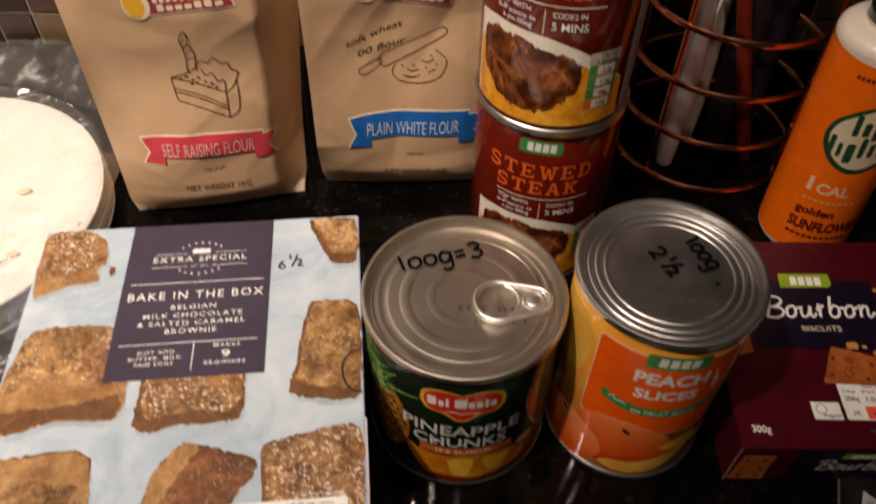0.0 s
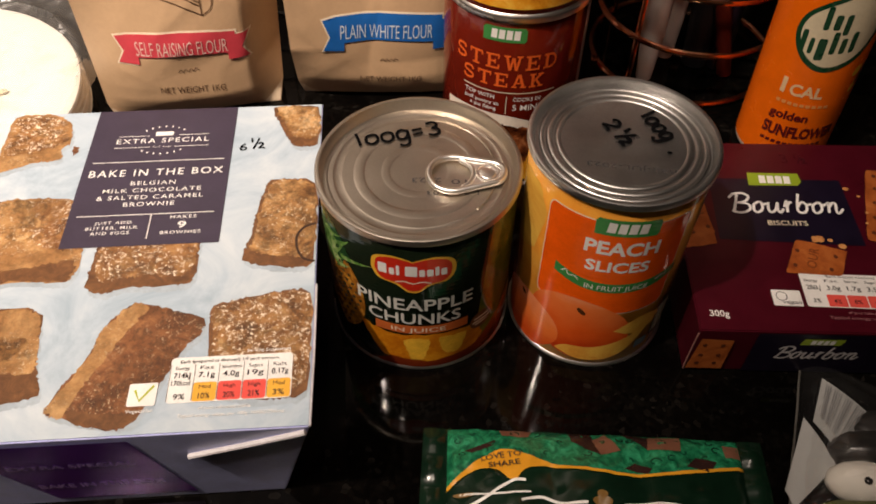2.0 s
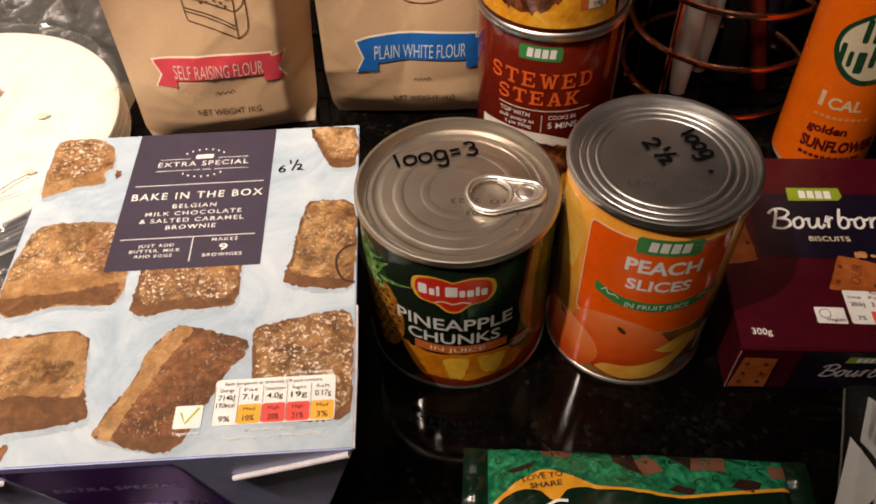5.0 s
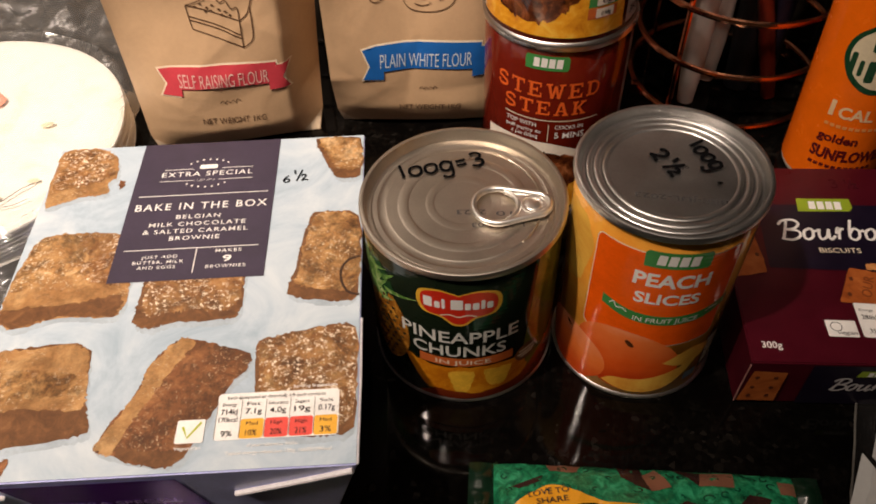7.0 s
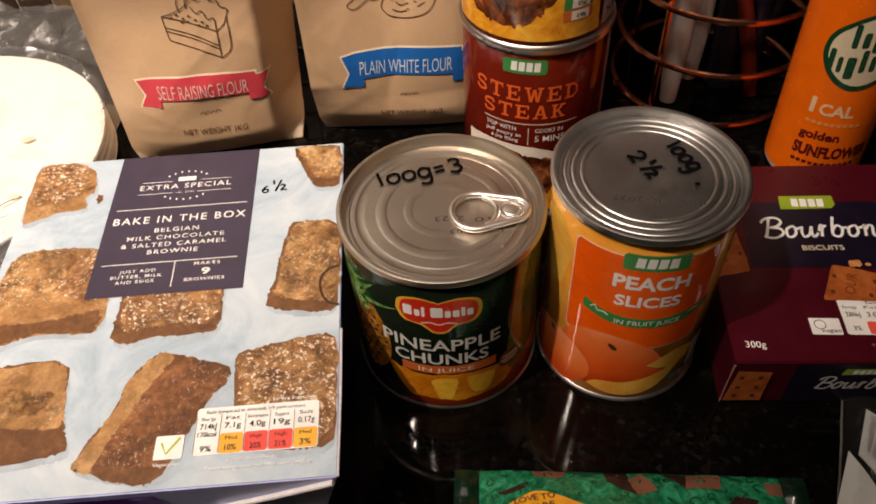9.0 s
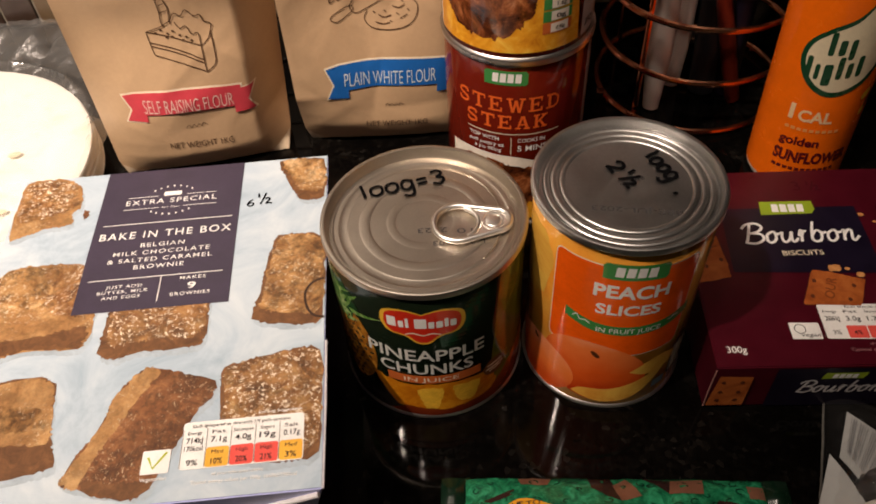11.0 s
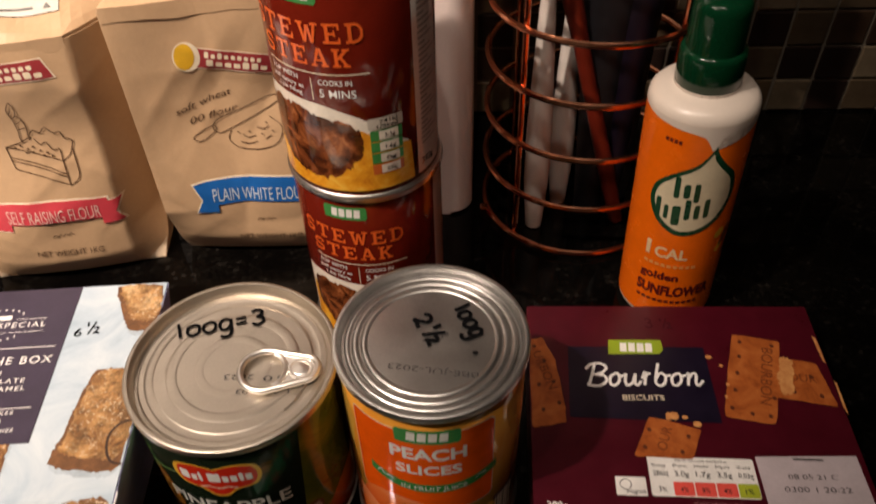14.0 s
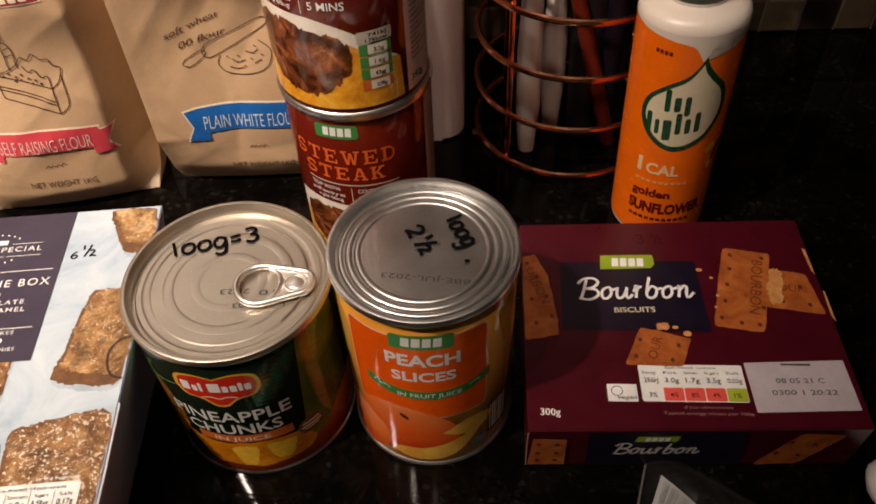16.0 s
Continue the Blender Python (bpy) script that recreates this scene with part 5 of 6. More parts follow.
    for a, b in zip(rows, rows[1:]):
        for i in range(len(a) - 1):
            fold.faces.new((a[i], a[i + 1], b[i + 1], b[i]))
    ex = bmesh.ops.extrude_face_region(fold, geom=fold.faces[:])
    for v in [g for g in ex["geom"] if isinstance(g, bmesh.types.BMVert)]:
        v.co += Vector((0, -0.0003, 0.0008))
    part("folded_flap", fold, KRAFT, root, "folded paper flap")

    def on_front(u, wv, lift):
        i = min(nu - 0.001, max(0.0, (u / 1000 / w + 0.5) * nu))
        k = min(nv - 0.001, max(0.0, wv / 1000 / high * nv))
        a, b = int(k), int(i)
        p = face[a][b].lerp(face[a][b + 1], i - b).lerp(face[a + 1][b].lerp(face[a + 1][b + 1], i - b), k - a)
        return p + Vector((0, -0.00022 - lift * 0.9, 0))

    def on_top(u, wv, lift):
        """Across and back from the front edge, in millimetres."""
        s = min(nd - 1.01, max(0.0, wv / 1000 / d * nd))
        i = min(nu - 0.01, max(0.0, (u / 1000 / w + 0.5) * nu))
        a, b = int(s), int(i)
        fs, fi = s - a, i - b
        p = lid_points[a][b].lerp(lid_points[a][b + 1], fi).lerp(lid_points[a + 1][b].lerp(lid_points[a + 1][b + 1], fi), fs)
        rise_here = 0.0017 + 0.0012 * abs(noise.noise(Vector((p.x * 55, p.y * 70, seed + 5))))
        return p + Vector((0, -0.0003, rise_here + 0.0005 + lift))

    return on_front, on_top


def ribbon(u0, u1, w0, w1, k=1.0):
    """A banner with forked ends, between two heights."""
    m, h = (u1 - u0), (w1 - w0)
    a, b = u0 + m * 0.10, u1 - m * 0.10
    low, up = curve([(a, w0 + h * 0.22), ((a + b) / 2, w0 + h * 0.30), (b, w0 + h * 0.22)], 5), curve([(b, w1 - h * 0.02), ((a + b) / 2, w1 + h * 0.06), (a, w1 - h * 0.02)], 5)
    return poly(*([(u0, w0 + h * 0.02), (a + m * 0.06, w0)] + [(a + m * 0.06, w0 + h * 0.24)] + low[2:-2] + [(b - m * 0.06, w0 + h * 0.24), (b - m * 0.06, w0), (u1, w0 + h * 0.02), (u1 - m * 0.055, w0 + h * 0.42), (u1, w1 - h * 0.10), (b, w1 - h * 0.14)] + up + [(a, w1 - h * 0.14), (u0, w1 - h * 0.10), (u0 + m * 0.055, w0 + h * 0.42)]))


def tilt(shape, u, w, turn):
    c, s = math.cos(radians(turn)), math.sin(radians(turn))
    return [(u + (a - u) * c - (b - w) * s, w + (a - u) * s + (b - w) * c) for a, b in shape[0]], shape[1]


def flourish(u, w, s):
    return [stroke(curve([(u - 6 * s, w), (u - 4 * s, w + 1.6 * s), (u - 3 * s, w - 0.4 * s), (u - 1.6 * s, w + 1.4 * s), (u, w - 0.2 * s), (u + 1.6 * s, w + 1.4 * s), (u + 3 * s, w - 0.4 * s), (u + 4 * s, w + 1.6 * s), (u + 6 * s, w)]), 0.45 * s)]


def brand_plate(root, f, u, w, s, turn=0.0):
    c, n = math.cos(radians(turn)), math.sin(radians(turn))
    r = lambda sh: ([(u + (a - u) * c - (b - w) * n, w + (a - u) * n + (b - w) * c) for a, b in sh[0]], sh[1])
    stamp("brand_plate_border", [r(poly((u - 19 * s, w - 5.6 * s), (u + 24 * s, w - 5.6 * s), (u + 21 * s, w + 6 * s), (u - 19 * s, w + 6 * s)))], CREAM, root, f, 0.0001, 2)
    stamp("brand_plate", [r(poly((u - 18.4 * s, w - 5.0 * s), (u + 23.2 * s, w - 5.0 * s), (u + 20.5 * s, w + 5.4 * s), (u - 18.4 * s, w + 5.4 * s)))], BRAND_RED, root, f, 0.0002, 2)
    stamp("brand_oval_border", [r(disc(u - 20 * s, w + 0.6 * s, 6.6 * s, 8.2 * s))], CREAM, root, f, 0.0003, 2)
    stamp("brand_oval", [r(disc(u - 21 * s, w + 0.6 * s, 4.8 * s, 7.2 * s))], EGG_YELLOW, root, f, 0.0004, 3)
    stamp("printed_brand_mark", [r(pill(u - 11.5 * s + 3.2 * s * i, u - 9.4 * s + 3.2 * s * i, w + 0.8 * s, w + (4.2 if i in (0, 2) else 3.2) * s, 0.5 * s, 2)) for i in range(9)] + [r(pill(u - 10.5 * s + 4.4 * s * i, u - 7.2 * s + 4.4 * s * i, w - 3.8 * s, w - (0.0 if i in (0, 4, 5) else 1.2) * s, 0.6 * s, 2)) for i in range(7)], CREAM, root, f, 0.0003, 2)


def cake_flour():
    root = thing("flour_bag", pose(-0.1305, 0.3715, 0, 0, 0, 12.2), "brown paper bag of self raising flour with a pink ribbon", "flour bag", "flour bags")
    f, g = flour_bag(root, 0.104, 0.066, 0.152, 0.018, 3, 0.013, 0.105)
    for corner in ([(-51.5, 0.6), (-36, 0.6), (-46, 3.4), (-51.5, 7.5)], [(51.5, 0.6), (38, 0.6), (42, 3.0), (51.5, 10)]):
        stamp("tucked_corner", [poly(*corner)], PALE_KRAFT, root, f, 0.0002, 2, "pale folded paper corner")
    brand_plate(root, f, 4, 138, 0.98, 3)
    ln = lambda *p: stroke(curve(list(p), 5), 0.55)
    cake = [ln((-8, 96), (-7.6, 88), (-7, 83)), ln((-8, 96), (4, 92), (18, 85)), ln((-7.6, 90), (6, 84.5), (17.6, 77)), ln((-7.4, 88), (6, 82.5), (17.6, 75)), ln((-7, 83), (6, 77), (17.5, 70)), ln((18, 85), (17.6, 76), (17.5, 70)), ln((18, 85), (22, 88), (24, 92)), ln((17.5, 70), (22, 73), (23.6, 78), (24, 92)), ln((-8, 96), (0, 98), (6, 101)),
            ln((6, 101), (9, 105), (12, 103), (15, 106), (18, 102), (21, 102), (22, 98), (25, 96), (24, 92)), ln((8, 100), (10, 96), (13, 97), (15, 92), (18, 92), (18, 85)), ln((2, 98), (0, 106), (-3, 113)), ln((6, 99), (4, 108), (0, 114)), ln((-3, 113), (-1.6, 114.6), (0, 114)), ln((-1, 110), (2, 111.5)), ln((0, 106), (4, 107)), ln((-3, 113), (-6, 118), (-5, 123), (-2, 118), (-1.6, 114)), ln((-4.6, 116), (-4, 119))]
    cake += [disc(u, w, 0.8, 0.6, 8) for u, w in ((-3, 95), (0, 96.2), (3, 94), (6, 95), (9, 92.4), (12, 91), (14, 88.6), (2, 91.8), (5, 92), (10, 89.4))]
    cake = [([(u - 1.5 + (0.42 * (w - 101) if u < 6 and w > 101 else 0.0), w - 1.5) for u, w in p], fc) for p, fc in cake]
    stamp("drawn_cake", cake, KRAFT_INK, root, f, 0.0002, 2)
    stamp("ribbon_border", [tilt(ribbon(-35.4, 38.4, 40.6, 60.2), 3, 53, -4)], CREAM, root, f, 0.0001, 2)
    band = stamp("ribbon", [tilt(ribbon(-34.2, 37.2, 41.5, 59.3), 3, 53, -4)], RIBBON_PINK, root, f, 0.0005, 2)
    stamp("lettering", [words("SELF RAISING FLOUR", -24.0, 25.4, 48.8, 9.6, -0.006, 0, -4)], ink("pale_pink_print", (0.74, 0.50, 0.44)), band, f, 0.0008, 2)
    stamp("lettering", flourish(2, 36, 1.0) + [words("NET WEIGHT 1KG", -16.5, 20, 23.0, 4.8, 0.0, 0, -4)], KRAFT_INK, root, f, 0.0002, 2)
    stamp("paper_label", [poly((-30, 14), (34, 14), (34, 52), (-30, 52))], LABEL_PAPER, root, g, 0.0002, 3)
    stamp("label_print", [words("25 09 21", 28, 4, 31, -5, 0, 0, 0), words("F0257", 26, 6, 38, -5, 0, 0, 0), rect(-20, 24, 17, 18.2), poly((28, 16.6), (31, 16.6), (29.5, 19.4))], GREY_INK, root, g, 0.0006, 3)


def white_flour():
    root = thing("flour_bag", pose(-0.0205, 0.3945, 0, 0, 0, 3.2), "brown paper bag of plain white flour with a blue ribbon", "flour bag", "flour bags")
    f, g = flour_bag(root, 0.102, 0.064, 0.166, 0.014, 8, 0.0, 0.0, 0.018)
    stamp("tucked_corner", [poly((-50.5, 0.6), (-36, 0.6), (-44, 4.2), (-50.5, 11))], PALE_KRAFT, root, f, 0.0002, 2, "pale folded paper corner")
    brand_plate(root, f, 3, 133, 1.02, -11)
    ln = lambda *p: stroke(curve(list(p), 5), 0.5)
    pin = [ln((-24, 88), (-20, 87), (-12, 92), (-13, 95), (-19, 93), (-24, 90), (-24, 88)), ln((-12, 91), (-8, 90.4), (6, 97), (18, 103)), ln((-12, 96), (-10, 98.5), (2, 103), (14, 108)), ln((-12, 91), (-13.4, 94), (-12, 97)), ln((18, 103), (24, 107), (22, 110), (14, 108)),
           ln((-4, 91), (-6, 86), (-2, 81), (6, 79), (16, 80), (22, 84), (24, 92), (18, 98)), ln((2, 88), (5, 86), (9, 87)), ln((10, 92), (14, 91), (17, 93)), ln((0, 84), (4, 82.5), (8, 83)), ln((14, 85), (18, 87))]
    stamp("drawn_rolling_pin", pin + [ln((u, w), (u + 1.4, w - 0.8)) for u, w in ((-1, 90), (5, 90), (8, 84), (12, 88), (18, 90), (15, 95))], KRAFT_INK, root, f, 0.0002, 2)
    stamp("lettering", [words("soft wheat", -30, 2, 104, 4.2, 0.0, 0.3, 17), words("00 flour", -24, 3, 97.5, 4.2, 0.0, 0.3, 13)], KRAFT_INK, root, f, 0.0002, 2)
    stamp("ribbon_border", [tilt(ribbon(-32.5, 46, 37.4, 61.6), 7, 51, -3)], CREAM, root, f, 0.0001, 2)
    band = stamp("ribbon", [tilt(ribbon(-31.4, 45, 38.4, 60.6), 7, 51, -3)], RIBBON_BLUE, root, f, 0.0004, 2)
    stamp("lettering", [words("PLAIN WHITE FLOUR", -21.5, 32, 47.8, 10.0, -0.006, 0, -3)], ink("pale_blue_print", (0.58, 0.66, 0.72)), band, f, 0.0006, 2)
    stamp("lettering", flourish(6, 31, 0.9) + [words("NET WEIGHT 1KG", -12, 25, 16.4, 4.8, 0.0, 0, -2)], KRAFT_INK, root, f, 0.0002, 2)
    stamp("paper_label", [poly((-14, 23), (44, 21), (44, 56), (-14, 56))], LABEL_PAPER, root, g, 0.0002, 3)
    stamp("label_print", [rect(-6, 34, 25.4, 26.4), poly((-12, 24.8), (-9, 24.8), (-10.5, 28))], GREY_INK, root, g, 0.0006, 3)
    stamp("marker_writing", pen("10og", -25, -4, 11.6, 7.4, 1.2) + pen("17", 4, 14.5, 10.8, 8.0, 1.2) + half(16.4, 10.2, 9.0, 1.2), MARKER, root, g, 0.0004, 3, "handwritten black marker note")


# ---------------------------------------------------------------- oil spray
def oil_spray():
    root = thing("oil_spray_bottle", pose(0.2190, 0.3640, 0, 0, -1.8, 0), "orange oil spray bottle with a white shoulder and green cap", "spray bottle")
    orange, white = ink("bright_orange_sleeve", (0.84, 0.145, 0.003), 0.26, 0.08), surface("white_plastic", (0.68, 0.60, 0.52), 0.35, 0.05, 30)
    green = surface("glossy_green_plastic", (0.002, 0.030, 0.011), 0.12, 0.1, 60, 0, 0.03)
    r = 0.0255
    part("sleeve", lathe([(0, 0.0052), (r - 0.004, 0.0052), (r - 0.0004, 0.0052), (r, 0.0056), (r, 0.1325)], 96), orange, root, "", True)
    part("base", lathe([(0, 0.0008), (r - 0.005, 0.0), (r - 0.002, 0.0008), (r - 0.0004, 0.0034), (r - 0.0002, 0.0054)], 96), white, root, "white plastic bottle base", True)
    part("shoulder", lathe([(r - 0.0002, 0.1325), (r, 0.134), (r - 0.0006, 0.137), (r - 0.003, 0.1398), (r - 0.007, 0.1412), (0.0160, 0.1418), (0.0150, 0.1424), (0.0150, 0.1440)], 96), white, root, "white plastic shoulder", True)
    part("collar", lathe([(0.0146, 0.1420), (0.0150, 0.1426), (0.0148, 0.1585), (0.0143, 0.1602), (0.0132, 0.1610), (0.0124, 0.1612)], 72), green, root, "", True)
    part("cap", lathe([(0.0128, 0.1608), (0.0126, 0.1790), (0.0121, 0.1822), (0.0106, 0.1842), (0.0076, 0.1852), (0, 0.1854)], 72), green, root, "green push cap", True)
    f = on_can(r)
    stamp("white_drip", [poly(*(curve([(-100, 133.5), (-60, 132), (-30, 130.8), (-8, 129), (0, 124.5), (4, 121.5), (8, 125), (18, 130), (50, 132), (100, 133.5)], 5) + [(100, 134.6), (-100, 134.6)]))], white, root, f, 0.0002, 2)
    drop = lambda k: poly(*[(4 + (u + 10) * k - 10, 92 + (w - 92) * k) for u, w in curve([(4, 124), (-10, 114), (-34, 106), (-52, 97), (-56, 86), (-44, 75), (-22, 68.5), (0, 69.5), (24, 77), (38, 90), (34, 104), (18, 113), (8, 119), (4, 124)], 5)[:-1]])
    stamp("drop_border", [drop(1.0)], ink("deep_green_border", (0.006, 0.05, 0.02), 0.28), root, f, 0.0003, 2)
    white_drop = stamp("drop", [drop(0.87)], ink("cream_drop", (0.66, 0.58, 0.40), 0.3), root, f, 0.0004, 3)
    bars = [(-26, -20, 93, 106), (-16, -9, 93, 101.5), (-5, 1, 90, 101.5), (-44, -38, 79, 92), (-34, -29, 79, 88), (-25, -16, 75.5, 88), (-12, -6, 79, 92), (-2, 4, 79, 88), (8, 14, 79, 91)]
    for a, b, c, d in bars:
        stamp("drop_bar", [tilt(pill(a, b, c, d, 1.6, 3), -10, 90, 4)], bpy.data.materials["deep_green_border"], white_drop, f, 0.0005, 3)
    stamp("lettering", [words("1", -46, -40.5, 51.2, 10.4, 0.03), words("CAL", -35, 3, 51.2, 7.8, 0.03)], ink("pale_peach_print", (0.78, 0.54, 0.30)), root, f, 0.0003, 2)
    stamp("printed_small_bar", [rect(-46 + 7 * i, -41 + 7 * i, 44.6, 46.6) for i in range(9)], ink("faint_peach_print", (0.76, 0.30, 0.08)), root, f, 0.0003, 2)
    stamp("lettering", [words("golden", -48, -2, 35.0, 6.0, 0.034), words("SUNFLOWER", -50, 42, 23.4, 8.0, 0.045)], ink("maroon_print", (0.105, 0.006, 0.008)), root, f, 0.0003, 2)
    stamp("printed_small_bar", [rect(-48 + 7 * i, -43 + 7 * i, 17.6, 19.6) for i in range(11)] + [rect(-46 + 5 * i, -42.6 + 5 * i, 123, 125) for i in range(4)], bpy.data.materials["maroon_print"], root, f, 0.0003, 2)
    stamp("printed_seed", [disc(50, 62, 9, 4, 18, 40), disc(58, 52, 8, 3.4, 18, 60)], BISCUIT_DARK, root, f, 0.0003, 2)
    stamp("printed_petal", [disc(44, 56, 7, 3, 14, 30), disc(38, 66, 7, 3, 14, 10)], EGG_YELLOW, root, f, 0.00025, 3)
    return root


# ---------------------------------------------------------------- wire holder and utensils
def wire_holder():
    copper = surface("copper_wire", (0.90, 0.40, 0.23), 0.19, 0.1, 90, 1.0, 0.04, 900)
    root = thing("utensil_holder", pose(0.1725, 0.4485, 0), "round copper wire utensil holder on the worktop", "utensil holder")
    R = 0.0580
    for k in range(7):
        z = 0.0030 + 0.0353 * k
        part("wire_ring", tube([(R * math.cos(2 * math.pi * i / 72), R * math.sin(2 * math.pi * i / 72), z) for i in range(72)], 0.0019, 8, True), copper, root, "", True)
    for a in (45, 135, 225, 315):
        x, y = (R - 0.0028) * math.cos(radians(a)), (R - 0.0028) * math.sin(radians(a))
        part("upright_wire", tube([(x, y, 0.0020), (x, y, 0.10), (x, y, 0.2160)], 0.0016, 8), copper, root, "", True)
    for a in (30, 150, 205, 330):
        x, y = R * math.cos(radians(a)), R * math.sin(radians(a))
        part("foot", lathe([(0, 0.0), (0.0018, 0.0004), (0.0026, 0.0016), (0.0022, 0.0030), (0, 0.0038)], 20, None, (x, y)), copper, root, "small round copper foot", True)
    part("weld", block(-R - 0.0028, -R + 0.0016, -0.0250, -0.0200, 0.0012, 0.0090, 0.0006), copper, root)
    return root


def utensil(name, label, material, foot, head, profile, flat=0.45, blade=None):
    """A handle from foot to head with widths along it, oval in section, and a flat or bowl-shaped end."""
    root = thing(name, Matrix.Translation(foot), label, "utensil", "utensils in the holder")
    d = Vector(head) - Vector(foot)
    pts = [d * i / (len(profile) - 1) for i in range(len(profile))]
    bm = tube(pts, list(profile), 14)
    part("handle", bm, material, root, "", True)
    if blade:
        wide, long, thick, colour = blade
        b = block(-wide / 2, wide / 2, -thick / 2, thick / 2, 0, long, thick * 0.45, 3)
        m = Matrix.Translation(d) @ d.to_track_quat("Z", "Y").to_matrix().to_4x4()
        bmesh.ops.transform(b, matrix=m, verts=b.verts)
        part("blade", b, colour, root, "", True)
    return root


def utensils():
    white = surface("white_handle_plastic", (0.62, 0.57, 0.52), 0.35, 0.06, 40)
    red, black, purple = surface("orange_red_plastic", (0.13, 0.014, 0.006), 0.3, 0.1, 40), surface("black_nylon", (0.005, 0.005, 0.007), 0.5, 0.2, 60), surface("dark_purple_plastic", (0.004, 0.0015, 0.007), 0.45, 0.2, 60)
    h = (0.0050, 0.0074, 0.0074, 0.0060, 0.0044, 0.0028, 0.0020)
    utensil("spatula", "white plastic spatula handle standing in the wire holder", white, (0.1455, 0.4190, 0.0010), (0.1440, 0.4270, 0.2100), h, 1, (0.024, 0.05, 0.004, white))
    utensil("spatula", "white plastic spoon handle standing in the wire holder", white, (0.1620, 0.4430, 0.0010), (0.1600, 0.4520, 0.1900), h, 1, (0.022, 0.05, 0.004, white))
    utensil("spatula", "orange red spatula standing in the wire holder", red, (0.1980, 0.4250, 0.0010), (0.1330, 0.4400, 0.2350), (0.0045, 0.0050, 0.0046, 0.0045, 0.0060, 0.0095, 0.0105), 1, (0.05, 0.05, 0.005, red))
    utensil("ladle", "black nylon ladle standing in the wire holder", black, (0.1800, 0.4360, 0.0010), (0.1820, 0.4560, 0.2250), (0.008, 0.010, 0.012, 0.016, 0.021, 0.024, 0.022), 1, (0.07, 0.07, 0.006, black))
    utensil("masher", "black nylon serving spoon standing in the wire holder", black, (0.2000, 0.4500, 0.0010), (0.1990, 0.4700, 0.2250), (0.007, 0.008, 0.009, 0.011, 0.014, 0.017, 0.016), 1, (0.06, 0.07, 0.005, black))
    utensil("scoop", "dark purple serving spoon standing in the wire holder", purple, (0.1930, 0.4330, 0.0010), (0.1960, 0.4420, 0.2250), (0.005, 0.006, 0.007, 0.009, 0.011, 0.009, 0.007), 1, (0.05, 0.06, 0.005, purple))


def white_canister():
    m = surface("matt_white_canister", (0.84, 0.72, 0.67), 0.5, 0.06, 30)
    root = thing("white_canister", pose(0.0715, 0.4650, 0), "plain white upright kitchen canister behind the tins", "canister")

    def slab(z0, z1, half, deep, r):
        bm, pts = bmesh.new(), []
        for cx, cy, a in ((half - r, -deep + r, -90), (half - r, deep - r, 0), (-half + r, deep - r, 90), (-half + r, -deep + r, 180)):
            pts += [(cx + r * math.cos(radians(a + 11.25 * i)), cy + r * math.sin(radians(a + 11.25 * i))) for i in range(9)]
        lo, hi = [bm.verts.new((x, y, z0)) for x, y in pts], [bm.verts.new((x, y, z1)) for x, y in pts]
        bm.faces.new(lo[::-1])
        bm.faces.new(hi)
        for i in range(len(pts)):
            bm.faces.new((lo[i], lo[(i + 1) % len(pts)], hi[(i + 1) % len(pts)], hi[i]))
        bmesh.ops.bevel(bm, geom=[e for e in bm.edges if abs(e.verts[0].co.z - e.verts[1].co.z) < 1e-6], offset=0.002, segments=2, affect="EDGES")
        return bm

    part("canister_body", slab(0.0, 0.224, 0.0345, 0.038, 0.014), m, root, "", True)
    part("canister_lid", slab(0.2245, 0.240, 0.0352, 0.0387, 0.0145), m, root, "", True)


